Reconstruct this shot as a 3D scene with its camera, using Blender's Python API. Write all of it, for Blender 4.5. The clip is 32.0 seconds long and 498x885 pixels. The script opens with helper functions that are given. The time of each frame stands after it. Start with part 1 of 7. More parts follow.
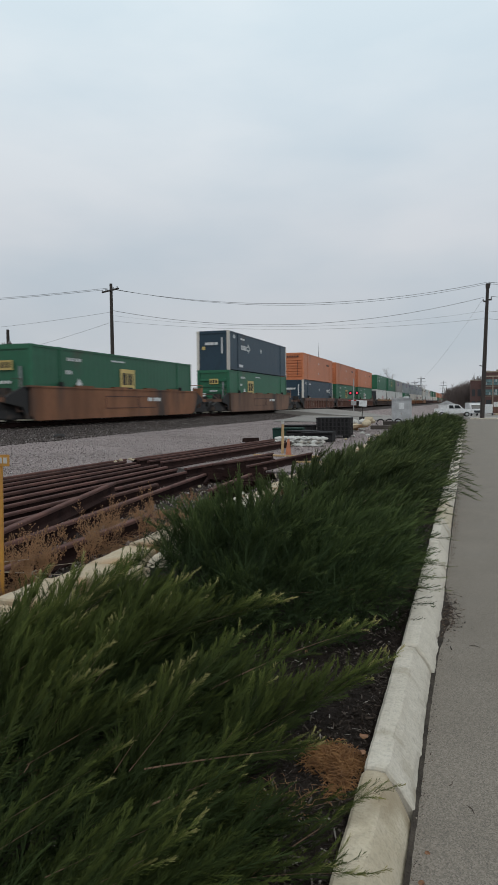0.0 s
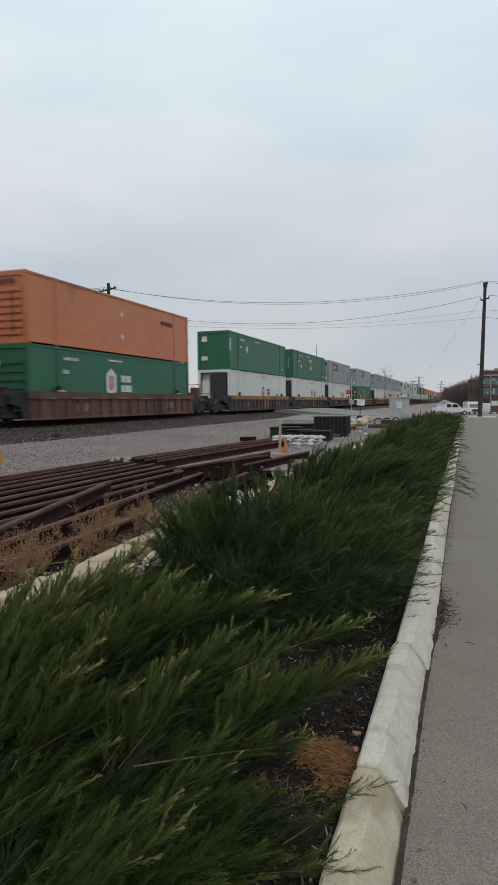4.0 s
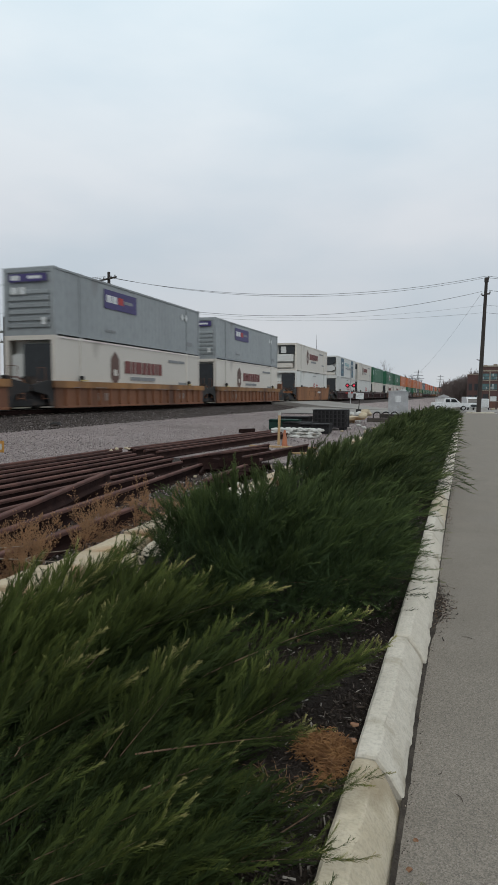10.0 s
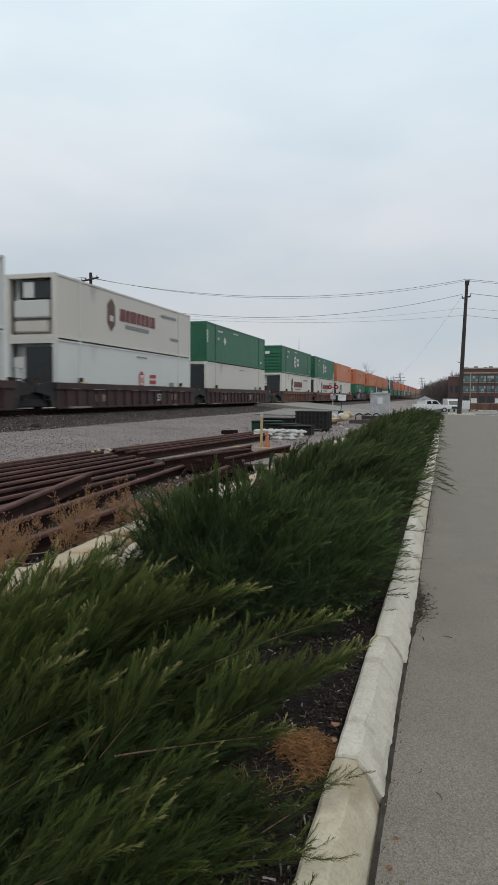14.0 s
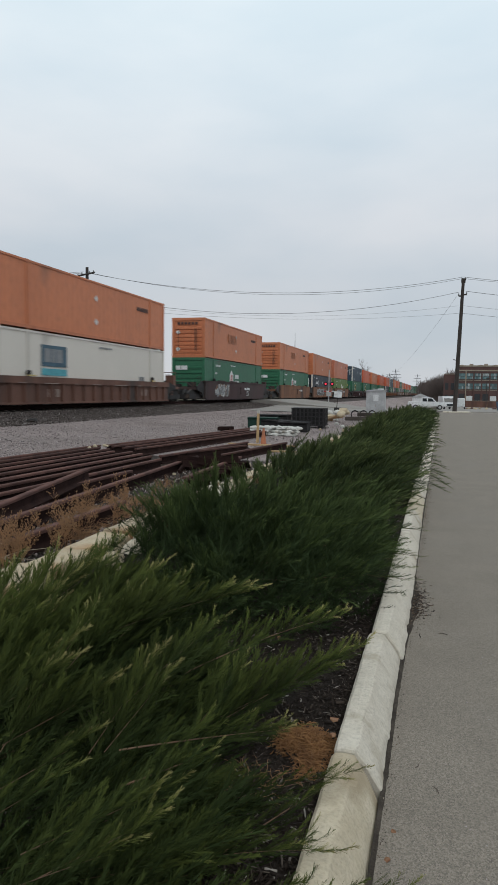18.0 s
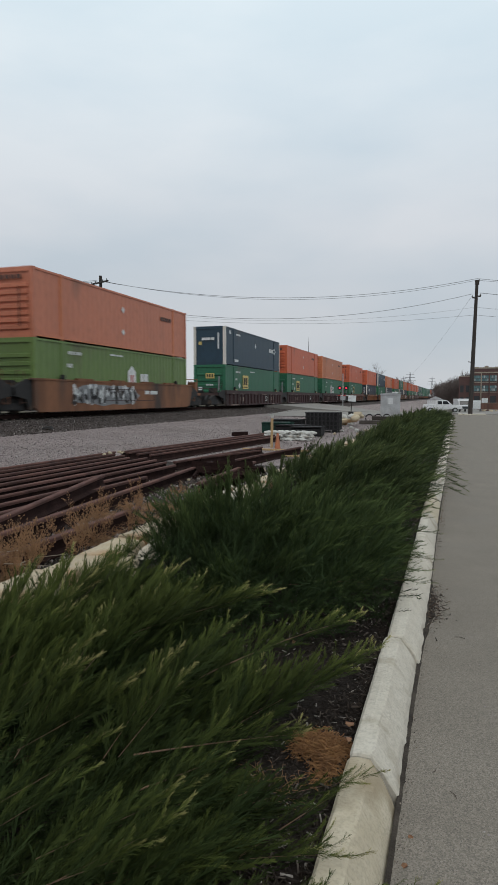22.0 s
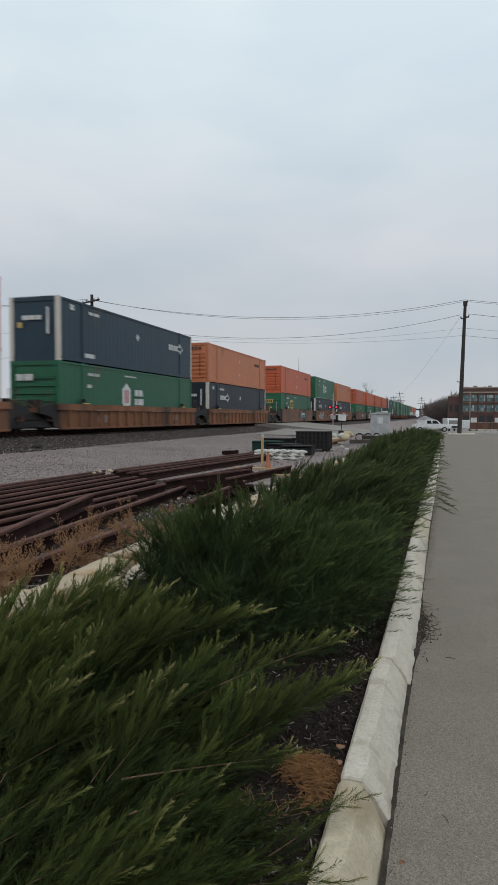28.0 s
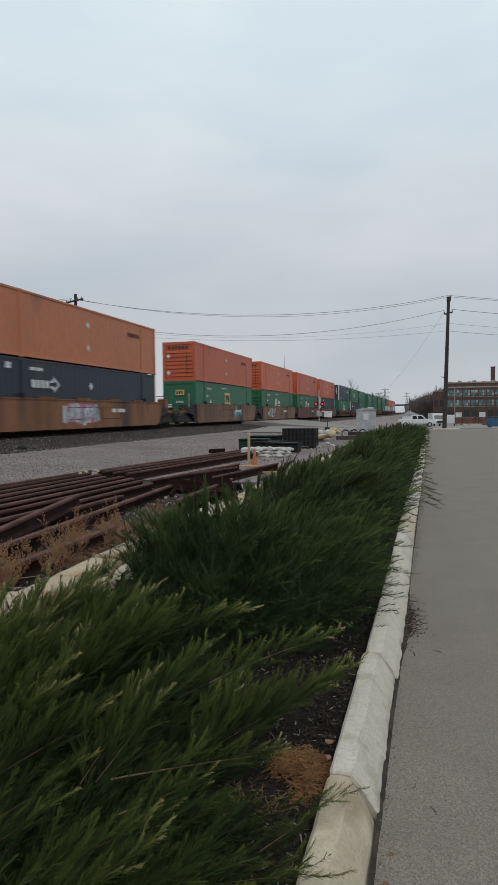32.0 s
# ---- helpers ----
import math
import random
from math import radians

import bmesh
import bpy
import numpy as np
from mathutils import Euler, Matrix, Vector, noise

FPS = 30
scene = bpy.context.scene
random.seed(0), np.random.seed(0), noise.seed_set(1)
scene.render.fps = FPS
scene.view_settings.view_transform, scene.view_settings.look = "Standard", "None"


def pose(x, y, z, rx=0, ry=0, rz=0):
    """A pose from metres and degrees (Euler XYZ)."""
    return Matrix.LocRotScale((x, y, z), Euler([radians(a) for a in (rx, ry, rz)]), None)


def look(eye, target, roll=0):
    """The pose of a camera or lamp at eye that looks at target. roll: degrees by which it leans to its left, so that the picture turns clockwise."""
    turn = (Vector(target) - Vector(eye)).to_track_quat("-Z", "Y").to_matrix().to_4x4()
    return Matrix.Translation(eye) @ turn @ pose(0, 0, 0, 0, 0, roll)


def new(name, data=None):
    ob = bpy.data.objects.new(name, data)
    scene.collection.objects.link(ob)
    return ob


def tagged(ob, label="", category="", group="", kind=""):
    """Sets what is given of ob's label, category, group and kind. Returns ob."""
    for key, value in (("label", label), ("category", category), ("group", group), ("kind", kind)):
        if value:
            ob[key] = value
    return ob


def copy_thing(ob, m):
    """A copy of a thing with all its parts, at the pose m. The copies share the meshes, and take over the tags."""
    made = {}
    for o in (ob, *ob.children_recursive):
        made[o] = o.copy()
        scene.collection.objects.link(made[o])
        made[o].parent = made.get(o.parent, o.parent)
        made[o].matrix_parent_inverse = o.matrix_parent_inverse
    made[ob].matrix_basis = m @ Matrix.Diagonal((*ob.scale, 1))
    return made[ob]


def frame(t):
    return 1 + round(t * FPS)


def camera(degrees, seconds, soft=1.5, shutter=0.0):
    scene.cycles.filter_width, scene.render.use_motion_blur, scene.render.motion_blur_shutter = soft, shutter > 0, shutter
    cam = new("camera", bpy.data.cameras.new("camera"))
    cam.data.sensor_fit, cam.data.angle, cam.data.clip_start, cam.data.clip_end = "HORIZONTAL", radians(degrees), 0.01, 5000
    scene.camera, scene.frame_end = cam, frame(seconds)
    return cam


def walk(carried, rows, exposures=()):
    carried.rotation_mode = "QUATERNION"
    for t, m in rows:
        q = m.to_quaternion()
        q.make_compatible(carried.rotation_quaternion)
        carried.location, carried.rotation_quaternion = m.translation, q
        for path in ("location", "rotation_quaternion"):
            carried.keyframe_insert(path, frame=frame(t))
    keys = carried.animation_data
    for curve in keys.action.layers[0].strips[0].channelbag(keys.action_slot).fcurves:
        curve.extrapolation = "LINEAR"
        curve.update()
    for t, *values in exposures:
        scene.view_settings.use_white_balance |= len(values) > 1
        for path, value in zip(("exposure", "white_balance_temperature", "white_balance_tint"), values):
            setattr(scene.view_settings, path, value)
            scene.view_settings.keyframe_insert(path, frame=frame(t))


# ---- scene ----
cam = camera(41.6, 32.0, soft=1.0, shutter=0.4)
PATH = [
    (0, (0.008, -0.059, 1.431), (-0.624, 1.835, 1.312), -0.6),
    (0.5, (0.011, -0.037, 1.422), (-0.61, 1.859, 1.292), -1.1),
    (1, (0.009, -0.035, 1.42), (-0.609, 1.862, 1.272), -0.9),
    (1.5, (0.012, -0.019, 1.412), (-0.598, 1.881, 1.275), -0.7),
    (2, (0.012, -0.046, 1.42), (-0.607, 1.852, 1.296), -0.9),
    (2.5, (0.02, -0.044, 1.416), (-0.595, 1.855, 1.296), -0.6),
    (3, (0.024, -0.05, 1.42), (-0.6, 1.847, 1.306), -0.6),
    (3.5, (0.028, -0.029, 1.411), (-0.599, 1.866, 1.294), -0.7),
    (5.5, (0.015, -0.054, 1.425), (-0.605, 1.843, 1.288), -0.6),
    (6, (0.014, -0.04, 1.419), (-0.605, 1.857, 1.274), -0.5),
    (6.5, (0.014, -0.061, 1.431), (-0.62, 1.832, 1.305), -0.8),
    (7, (0.015, -0.042, 1.423), (-0.61, 1.854, 1.302), -0.4),
    (7.5, (0.011, -0.043, 1.421), (-0.624, 1.849, 1.297), -0.1),
    (8, (0.006, -0.045, 1.422), (-0.615, 1.851, 1.276), -0.0),
    (8.5, (0.009, -0.031, 1.41), (-0.599, 1.869, 1.26), 0.1),
    (9, (0.011, -0.036, 1.414), (-0.616, 1.857, 1.267), -0.4),
    (9.5, (0.01, -0.054, 1.42), (-0.615, 1.84, 1.271), 0.2),
    (10, (0.01, -0.052, 1.419), (-0.611, 1.844, 1.273), 0.2),
    (10.5, (0.012, -0.018, 1.401), (-0.602, 1.88, 1.252), -0.1),
    (11, (0.006, -0.039, 1.413), (-0.589, 1.865, 1.265), 0.2),
    (11.5, (0.015, -0.023, 1.401), (-0.553, 1.89, 1.26), -0.4),
    (12, (0.011, -0.019, 1.401), (-0.565, 1.89, 1.243), 0.2),
    (12.5, (0.01, -0.028, 1.407), (-0.58, 1.876, 1.242), 0.3),
    (13, (0.009, -0.034, 1.408), (-0.562, 1.873, 1.213), 0.1),
    (13.5, (0.017, -0.022, 1.401), (-0.568, 1.883, 1.231), -0.2),
    (14, (0.017, -0.047, 1.413), (-0.554, 1.865, 1.272), 0.3),
    (14.5, (0.022, -0.053, 1.418), (-0.59, 1.846, 1.284), 0.3),
    (15, (0.023, -0.052, 1.416), (-0.58, 1.851, 1.291), 0.1),
    (15.5, (0.02, -0.04, 1.41), (-0.561, 1.869, 1.272), 0.1),
    (17.5, (0.009, -0.09, 1.432), (-0.586, 1.814, 1.295), 0.1),
    (18, (0.001, -0.088, 1.43), (-0.556, 1.827, 1.277), 0.7),
    (18.5, (0.003, -0.102, 1.43), (-0.555, 1.815, 1.316), 0.4),
    (19, (-0.012, -0.08, 1.428), (-0.575, 1.835, 1.307), 0.5),
    (19.5, (-0.015, -0.078, 1.426), (-0.59, 1.833, 1.296), 0.8),
    (20, (-0.015, -0.095, 1.44), (-0.54, 1.829, 1.287), 0.9),
    (20.5, (-0.01, -0.11, 1.443), (-0.566, 1.807, 1.312), 0.2),
    (21, (0.01, -0.095, 1.427), (-0.565, 1.816, 1.301), -0.7),
    (21.5, (0.008, -0.108, 1.439), (-0.564, 1.804, 1.301), -0.0),
    (22, (0.013, -0.085, 1.424), (-0.587, 1.818, 1.287), -0.1),
    (22.5, (0.009, -0.104, 1.434), (-0.583, 1.803, 1.317), 0.7),
    (23, (0.009, -0.089, 1.424), (-0.573, 1.822, 1.324), 0.7),
    (23.5, (0.009, -0.096, 1.43), (-0.566, 1.816, 1.31), 0.6),
    (24, (0.02, -0.068, 1.415), (-0.56, 1.842, 1.292), -0.2),
    (24.5, (0.016, -0.087, 1.424), (-0.547, 1.829, 1.311), 0.2),
    (25, (0.019, -0.092, 1.427), (-0.532, 1.829, 1.339), 0.0),
    (25.5, (0.019, -0.089, 1.432), (-0.528, 1.833, 1.35), -0.2),
    (27.5, (0.007, -0.105, 1.435), (-0.555, 1.813, 1.359), 0.3),
    (28, (0.013, -0.088, 1.427), (-0.56, 1.827, 1.347), 0.1),
    (28.5, (0.004, -0.085, 1.428), (-0.543, 1.837, 1.331), 0.5),
    (29, (0.007, -0.07, 1.419), (-0.538, 1.852, 1.331), -0.1),
    (29.5, (0.003, -0.084, 1.427), (-0.547, 1.837, 1.333), -0.2),
    (30, (0.016, -0.075, 1.424), (-0.53, 1.847, 1.332), -0.8),
    (30.5, (0.015, -0.089, 1.432), (-0.532, 1.832, 1.334), -0.4),
    (31, (0.015, -0.062, 1.421), (-0.526, 1.861, 1.32), -0.5),
    (31.5, (0.017, -0.08, 1.426), (-0.511, 1.847, 1.339), -0.5),
    (32, (0.022, -0.093, 1.43), (-0.512, 1.833, 1.343), -0.7),
]
walk(cam, [(t, look(eye, target, roll)) for t, eye, target, roll in PATH], [(0, -0.10), (4, -0.05), (8, -0.01), (14, 0.02), (22, -0.05), (32, -0.13)])


# ---- world and light: an overcast winter afternoon ----
def make_world():
    w = bpy.data.worlds.new("overcast_sky")
    w.use_nodes = True
    scene.world = w
    nt = w.node_tree
    nt.nodes.clear()
    n, l = nt.nodes.new, nt.links.new
    sky = n("ShaderNodeTexSky")
    sky.sky_type, sky.sun_disc = "NISHITA", False
    sky.sun_elevation, sky.sun_rotation = radians(38), radians(200)
    clear = n("ShaderNodeBackground")
    clear.inputs["Strength"].default_value = 0.07
    l(sky.outputs["Color"], clear.inputs["Color"])
    co = n("ShaderNodeTexCoord")
    stretch = n("ShaderNodeMapping")
    stretch.inputs["Scale"].default_value = (1.0, 1.0, 2.8)
    l(co.outputs["Generated"], stretch.inputs["Vector"])
    noise_big = n("ShaderNodeTexNoise")
    noise_big.inputs["Scale"].default_value = 2.5
    noise_big.inputs["Detail"].default_value = 5.0
    noise_big.inputs["Roughness"].default_value = 0.45
    l(stretch.outputs["Vector"], noise_big.inputs["Vector"])
    sep = n("ShaderNodeSeparateXYZ")
    l(co.outputs["Generated"], sep.inputs["Vector"])
    height = n("ShaderNodeValToRGB")
    e = height.color_ramp.elements
    e[0].position, e[0].color = 0.0, (0.565, 0.60, 0.645, 1)
    e[1].position, e[1].color = 0.62, (0.90, 0.98, 1.02, 1)
    for p, c in ((0.12, (0.58, 0.617, 0.662, 1)), (0.26, (0.665, 0.718, 0.772, 1)), (0.40, (0.75, 0.84, 0.905, 1)), (0.50, (0.85, 0.945, 1.0, 1))):
        k = e.new(p)
        k.color = c
    l(sep.outputs["Z"], height.inputs["Fac"])
    tone = n("ShaderNodeValToRGB")
    e = tone.color_ramp.elements
    e[0].position, e[0].color = 0.36, (0.905, 0.945, 0.968, 1)
    e[1].position, e[1].color = 0.64, (1.10, 1.07, 1.05, 1)
    l(noise_big.outputs["Fac"], tone.inputs["Fac"])
    mul = n("ShaderNodeMix")
    mul.data_type, mul.blend_type = "RGBA", "MULTIPLY"
    mul.inputs["Factor"].default_value = 1.0
    l(height.outputs["Color"], mul.inputs["A"])
    l(tone.outputs["Color"], mul.inputs["B"])
    cloud = n("ShaderNodeBackground")
    cloud.inputs["Strength"].default_value = 1.0
    l(mul.outputs["Result"], cloud.inputs["Color"])
    mix = n("ShaderNodeMixShader")
    mix.inputs["Fac"].default_value = 0.93
    l(clear.outputs["Background"], mix.inputs[1])
    l(cloud.outputs["Background"], mix.inputs[2])
    out = n("ShaderNodeOutputWorld")
    l(mix.outputs["Shader"], out.inputs["Surface"])


make_world()
sun_data = bpy.data.lights.new("sun", "SUN")
sun_data.energy, sun_data.angle, sun_data.color = 0.5, radians(30), (1.0, 0.95, 0.87)
sun = new("sun", sun_data)
sun.matrix_world = look((0, 0, 50), (-18, 40, 0))


# ---- materials ----
def material(name, base, rough=0.7, metal=0.0, other=None, scale=3.0, fine=40.0, bump=0.15, bump_scale=60.0, dirt=None, dirt_amount=0.0, vary=0.0, coords="Object", stretch=(1, 1, 1), distance=0.01, spec=0.5, speckle=None):
    """A surface with grain at two scales, an optional second stain colour and fine relief."""
    m = bpy.data.materials.new(name)
    m.use_nodes = True
    nt = m.node_tree
    n, l = nt.nodes.new, nt.links.new
    b = nt.nodes["Principled BSDF"]
    b.inputs["Roughness"].default_value = rough
    b.inputs["Metallic"].default_value = metal
    b.inputs["Specular IOR Level"].default_value = spec
    other = other or tuple(c * 0.72 for c in base)
    co = n("ShaderNodeTexCoord")
    mp = n("ShaderNodeMapping")
    mp.inputs["Scale"].default_value = stretch
    l(co.outputs[coords], mp.inputs["Vector"])

    def grain(s, detail=4.0):
        t = n("ShaderNodeTexNoise")
        t.inputs["Scale"].default_value = s
        t.inputs["Detail"].default_value = detail
        l(mp.outputs["Vector"], t.inputs["Vector"])
        return t.outputs["Fac"]

    def span(value, low, high):
        r = n("ShaderNodeMapRange")
        r.inputs["From Min"].default_value, r.inputs["From Max"].default_value = low, high
        l(value, r.inputs["Value"])
        return r.outputs["Result"]

    def mixed(a, c, fac, kind="MIX"):
        x = n("ShaderNodeMix")
        x.data_type, x.blend_type = "RGBA", kind
        for socket, value in (("A", a), ("B", c)):
            if isinstance(value, tuple):
                x.inputs[socket].default_value = (*value, 1)
            else:
                l(value, x.inputs[socket])
        if isinstance(fac, float):
            x.inputs["Factor"].default_value = fac
        else:
            l(fac, x.inputs["Factor"])
        return x.outputs["Result"]

    colour = mixed(base, other, span(grain(scale), 0.35, 0.7))
    colour = mixed(colour, tuple(c * 0.6 for c in base), mixed((0, 0, 0), (0.55, 0.55, 0.55), span(grain(fine, 2.0), 0.45, 0.75)))
    if dirt:
        colour = mixed(colour, dirt, span(grain(scale * 0.45, 8.0), 0.62 - dirt_amount * 0.3, 0.72 - dirt_amount * 0.15))
    if speckle:
        cells = n("ShaderNodeTexVoronoi")
        cells.inputs["Scale"].default_value = speckle[0]
        l(mp.outputs["Vector"], cells.inputs["Vector"])
        bw = n("ShaderNodeRGBToBW")
        l(cells.outputs["Color"], bw.inputs["Color"])
        r = n("ShaderNodeMapRange")
        r.inputs["From Min"].default_value, r.inputs["From Max"].default_value = 0.15, 0.85
        r.inputs["To Min"].default_value, r.inputs["To Max"].default_value = 1 - speckle[1], 1 + speckle[1]
        l(bw.outputs["Val"], r.inputs["Value"])
        hs = n("ShaderNodeHueSaturation")
        l(r.outputs["Result"], hs.inputs["Value"])
        l(colour, hs.inputs["Color"])
        colour = hs.outputs["Color"]
    if vary:
        info = n("ShaderNodeObjectInfo")
        hsv = n("ShaderNodeHueSaturation")
        r = n("ShaderNodeMapRange")
        r.inputs["To Min"].default_value, r.inputs["To Max"].default_value = 1 - vary, 1 + vary
        l(info.outputs["Random"], r.inputs["Value"])
        l(r.outputs["Result"], hsv.inputs["Value"])
        l(colour, hsv.inputs["Color"])
        colour = hsv.outputs["Color"]
    l(colour, b.inputs["Base Color"])
    if bump:
        bp = n("ShaderNodeBump")
        bp.inputs["Strength"].default_value, bp.inputs["Distance"].default_value = bump, distance
        l(grain(bump_scale, 3.0), bp.inputs["Height"])
        l(bp.outputs["Normal"], b.inputs["Normal"])
    return m


def island_material(name, colours, rough=0.85, spec=0.3):
    """Colours picked island by island, for loose chips, stones and litter."""
    m = bpy.data.materials.new(name)
    m.use_nodes = True
    nt = m.node_tree
    n, l = nt.nodes.new, nt.links.new
    b = nt.nodes["Principled BSDF"]
    b.inputs["Roughness"].default_value = rough
    b.inputs["Specular IOR Level"].default_value = spec
    g = n("ShaderNodeNewGeometry")
    r = n("ShaderNodeValToRGB")
    r.color_ramp.interpolation = "CONSTANT"
    e = r.color_ramp.elements
    e[0].position, e[0].color = 0.0, (*colours[0][1], 1)
    e[1].position, e[1].color = colours[1][0], (*colours[1][1], 1)
    for p, c in colours[2:]:
        k = e.new(p)
        k.color = (*c, 1)
    l(g.outputs["Random Per Island"], r.inputs["Fac"])
    l(r.outputs["Color"], b.inputs["Base Color"])
    return m


def paint(name, base, dirt=(0.09, 0.06, 0.045), amount=0.25, rough=0.5, fine=7.0):
    return material(name, base, rough, other=tuple(c * (0.85 if fine < 20 else 0.94) for c in base), scale=0.5, fine=fine, bump=0.1, bump_scale=25.0, dirt=dirt, dirt_amount=amount * 0.5, vary=0.10, stretch=(1, 1, 0.35))


ORANGE = paint("orange_paint", (0.555, 0.182, 0.078), amount=0.12)
RED = paint("red_orange_paint", (0.56, 0.12, 0.05), amount=0.1)
GREEN = paint("dark_green_paint", (0.016, 0.125, 0.062), amount=0.12)
LIME = paint("light_green_paint", (0.135, 0.215, 0.06))
BLUE = paint("navy_paint", (0.013, 0.041, 0.068), amount=0.12)
INK = paint("blackish_navy_paint", (0.012, 0.022, 0.036), amount=0.12)
GREY = paint("grey_paint", (0.285, 0.31, 0.32), amount=0.04)
TAUPE = paint("warm_grey_paint", (0.30, 0.29, 0.275), amount=0.04)
WHITE = paint("white_paint", (0.63, 0.635, 0.61), dirt=(0.40, 0.37, 0.32), amount=0.10, fine=120.0)
CREAM = paint("cream_paint", (0.64, 0.60, 0.54), amount=0.05, fine=120.0)
SALMON = paint("faded_salmon_paint", (0.54, 0.185, 0.105), amount=0.15)


def car_paint(name, base, dirt=(0.05, 0.035, 0.03)):
    """Sun-bleached paint of a rail car, streaked with rust and brake dust."""
    return material(name, base, 0.75, other=tuple(c * 0.55 for c in base), scale=1.1, fine=11.0, bump=0.2, bump_scale=25.0, dirt=dirt, dirt_amount=0.42, vary=0.12, stretch=(1, 1, 0.3))


BROWN = car_paint("brown_car_paint", (0.16, 0.075, 0.052))
RUST = car_paint("rust_orange_car_paint", (0.26, 0.11, 0.052))
MAROON = car_paint("dark_maroon_car_paint", (0.060, 0.027, 0.028))
AMBER = car_paint("rusty_amber_car_paint", (0.25, 0.105, 0.052), (0.10, 0.045, 0.028))
UMBER = car_paint("dark_umber_car_paint", (0.085, 0.058, 0.052))
TAN = car_paint("faded_tan_car_paint", (0.235, 0.125, 0.078))
OCHRE = car_paint("rusted_ochre_car_paint", (0.30, 0.125, 0.045), (0.13, 0.05, 0.025))
CHORD = car_paint("rubbed_orange_chord_paint", (0.33, 0.165, 0.062), (0.12, 0.06, 0.035))
SCUFF = material("pale_scuffed_metal", (0.30, 0.235, 0.20), 0.8, other=(0.16, 0.10, 0.085), scale=5, fine=30, bump=0)
YELLOW = paint("faded_yellow_paint", (0.62, 0.47, 0.16), amount=0.1)
PLATE = material("dark_brown_nameplate_paint", (0.07, 0.032, 0.026), 0.6, scale=5, fine=30, bump=0)
MARK = material("white_marking_paint", (0.72, 0.74, 0.74), 0.6, scale=6, fine=30, bump=0)
SILVER_TEXT = material("grey_marking_paint", (0.25, 0.26, 0.27), 0.6, scale=6, fine=30, bump=0)
PURPLE = material("purple_panel_paint", (0.05, 0.035, 0.16), 0.5, scale=4, bump=0)
REDMARK = material("red_marking_paint", (0.5, 0.05, 0.045), 0.6, scale=4, bump=0)
TEAL = material("slate_blue_panel_paint", (0.045, 0.11, 0.16), 0.5, scale=4, bump=0)
CYAN = material("cyan_marking_paint", (0.08, 0.38, 0.45), 0.5, scale=4, bump=0)
PINK = material("pink_spray_paint", (0.6, 0.25, 0.42), 0.6, scale=5, bump=0)
PALE = material("pale_blue_spray_paint", (0.42, 0.5, 0.52), 0.6, scale=5, bump=0)
BLACK = material("soot_black_steel", (0.018, 0.017, 0.017), 0.75, scale=4, fine=30, bump=0.2, dirt=(0.06, 0.04, 0.03), dirt_amount=0.3)
DARK = material("dark_grille", (0.025, 0.03, 0.035), 0.6, scale=5)
STEEL = material("polished_rail_steel", (0.45, 0.43, 0.41), 0.35, metal=1.0, scale=5)
# Rust taken near-black: shade between the piled rails put into the colour.
RAILRUST = material("shade_dark_rusted_steel", (0.020, 0.012, 0.0115), 0.85, other=(0.040, 0.023, 0.020), scale=5, fine=60, bump=0.35, bump_scale=90, dirt=(0.028, 0.016, 0.014), dirt_amount=0.5, vary=0.25, spec=0.03)
# Weathered head made paler than the web, light from above in its colour.
RAILTOP = material("lit_weathered_rail_head", (0.118, 0.062, 0.052), 0.8, other=(0.062, 0.036, 0.033), scale=4, fine=50, bump=0.2, bump_scale=80, vary=0.35, spec=0.1)
TIE = material("creosoted_timber", (0.05, 0.04, 0.034), 0.9, other=(0.10, 0.085, 0.075), scale=3, fine=40, bump=0.5, bump_scale=50, vary=0.3, stretch=(0.3, 3, 3))
GRAVEL = material("pale_limestone_gravel", (0.295, 0.246, 0.236), 0.95, other=(0.225, 0.190, 0.184), scale=0.35, fine=44.0, bump=1.0, bump_scale=50.0, dirt=(0.19, 0.158, 0.148), dirt_amount=0.1, coords="Object", distance=0.03, spec=0.2, speckle=(34.0, 0.34))
BALLAST = material("dark_track_ballast", (0.074, 0.060, 0.056), 0.95, other=(0.048, 0.039, 0.036), scale=0.7, fine=22.0, bump=1.0, bump_scale=24.0, distance=0.05, spec=0.2, speckle=(16.0, 0.5))
DIRT = material("dry_winter_turf", (0.075, 0.062, 0.042), 0.95, other=(0.05, 0.048, 0.026), scale=0.08, fine=6.0, bump=0.6, bump_scale=12.0, spec=0.2)
# Soil dark from dirt and from the rails' shade put into its colour.
YARD = material("shaded_gritty_yard_soil", (0.050, 0.040, 0.036), 0.95, other=(0.030, 0.024, 0.021), scale=1.5, fine=40.0, bump=1.0, bump_scale=40.0, distance=0.03, spec=0.2, speckle=(30.0, 0.5))
SOIL = material("dark_mulch_soil", (0.026, 0.019, 0.015), 0.95, other=(0.014, 0.010, 0.008), scale=5, fine=60, bump=0.9, bump_scale=70, distance=0.02, spec=0.2)
LOT = material("worn_grey_pavement", (0.208, 0.182, 0.151), 0.92, other=(0.180, 0.157, 0.130), scale=2.2, fine=110.0, bump=0.5, bump_scale=160.0, dirt=(0.188, 0.166, 0.140), dirt_amount=0.3, distance=0.004, spec=0.3, speckle=(230.0, 0.3))
GUTTER = material("packed_gutter_dirt", (0.032, 0.026, 0.021), 0.95, other=(0.075, 0.062, 0.050), scale=9, fine=90, bump=0.8, bump_scale=120, distance=0.01, spec=0.2)
ROAD = material("pale_road_surface", (0.27, 0.255, 0.235), 0.92, other=(0.22, 0.207, 0.19), scale=0.3, fine=20.0, bump=0.2, bump_scale=60.0, spec=0.3)
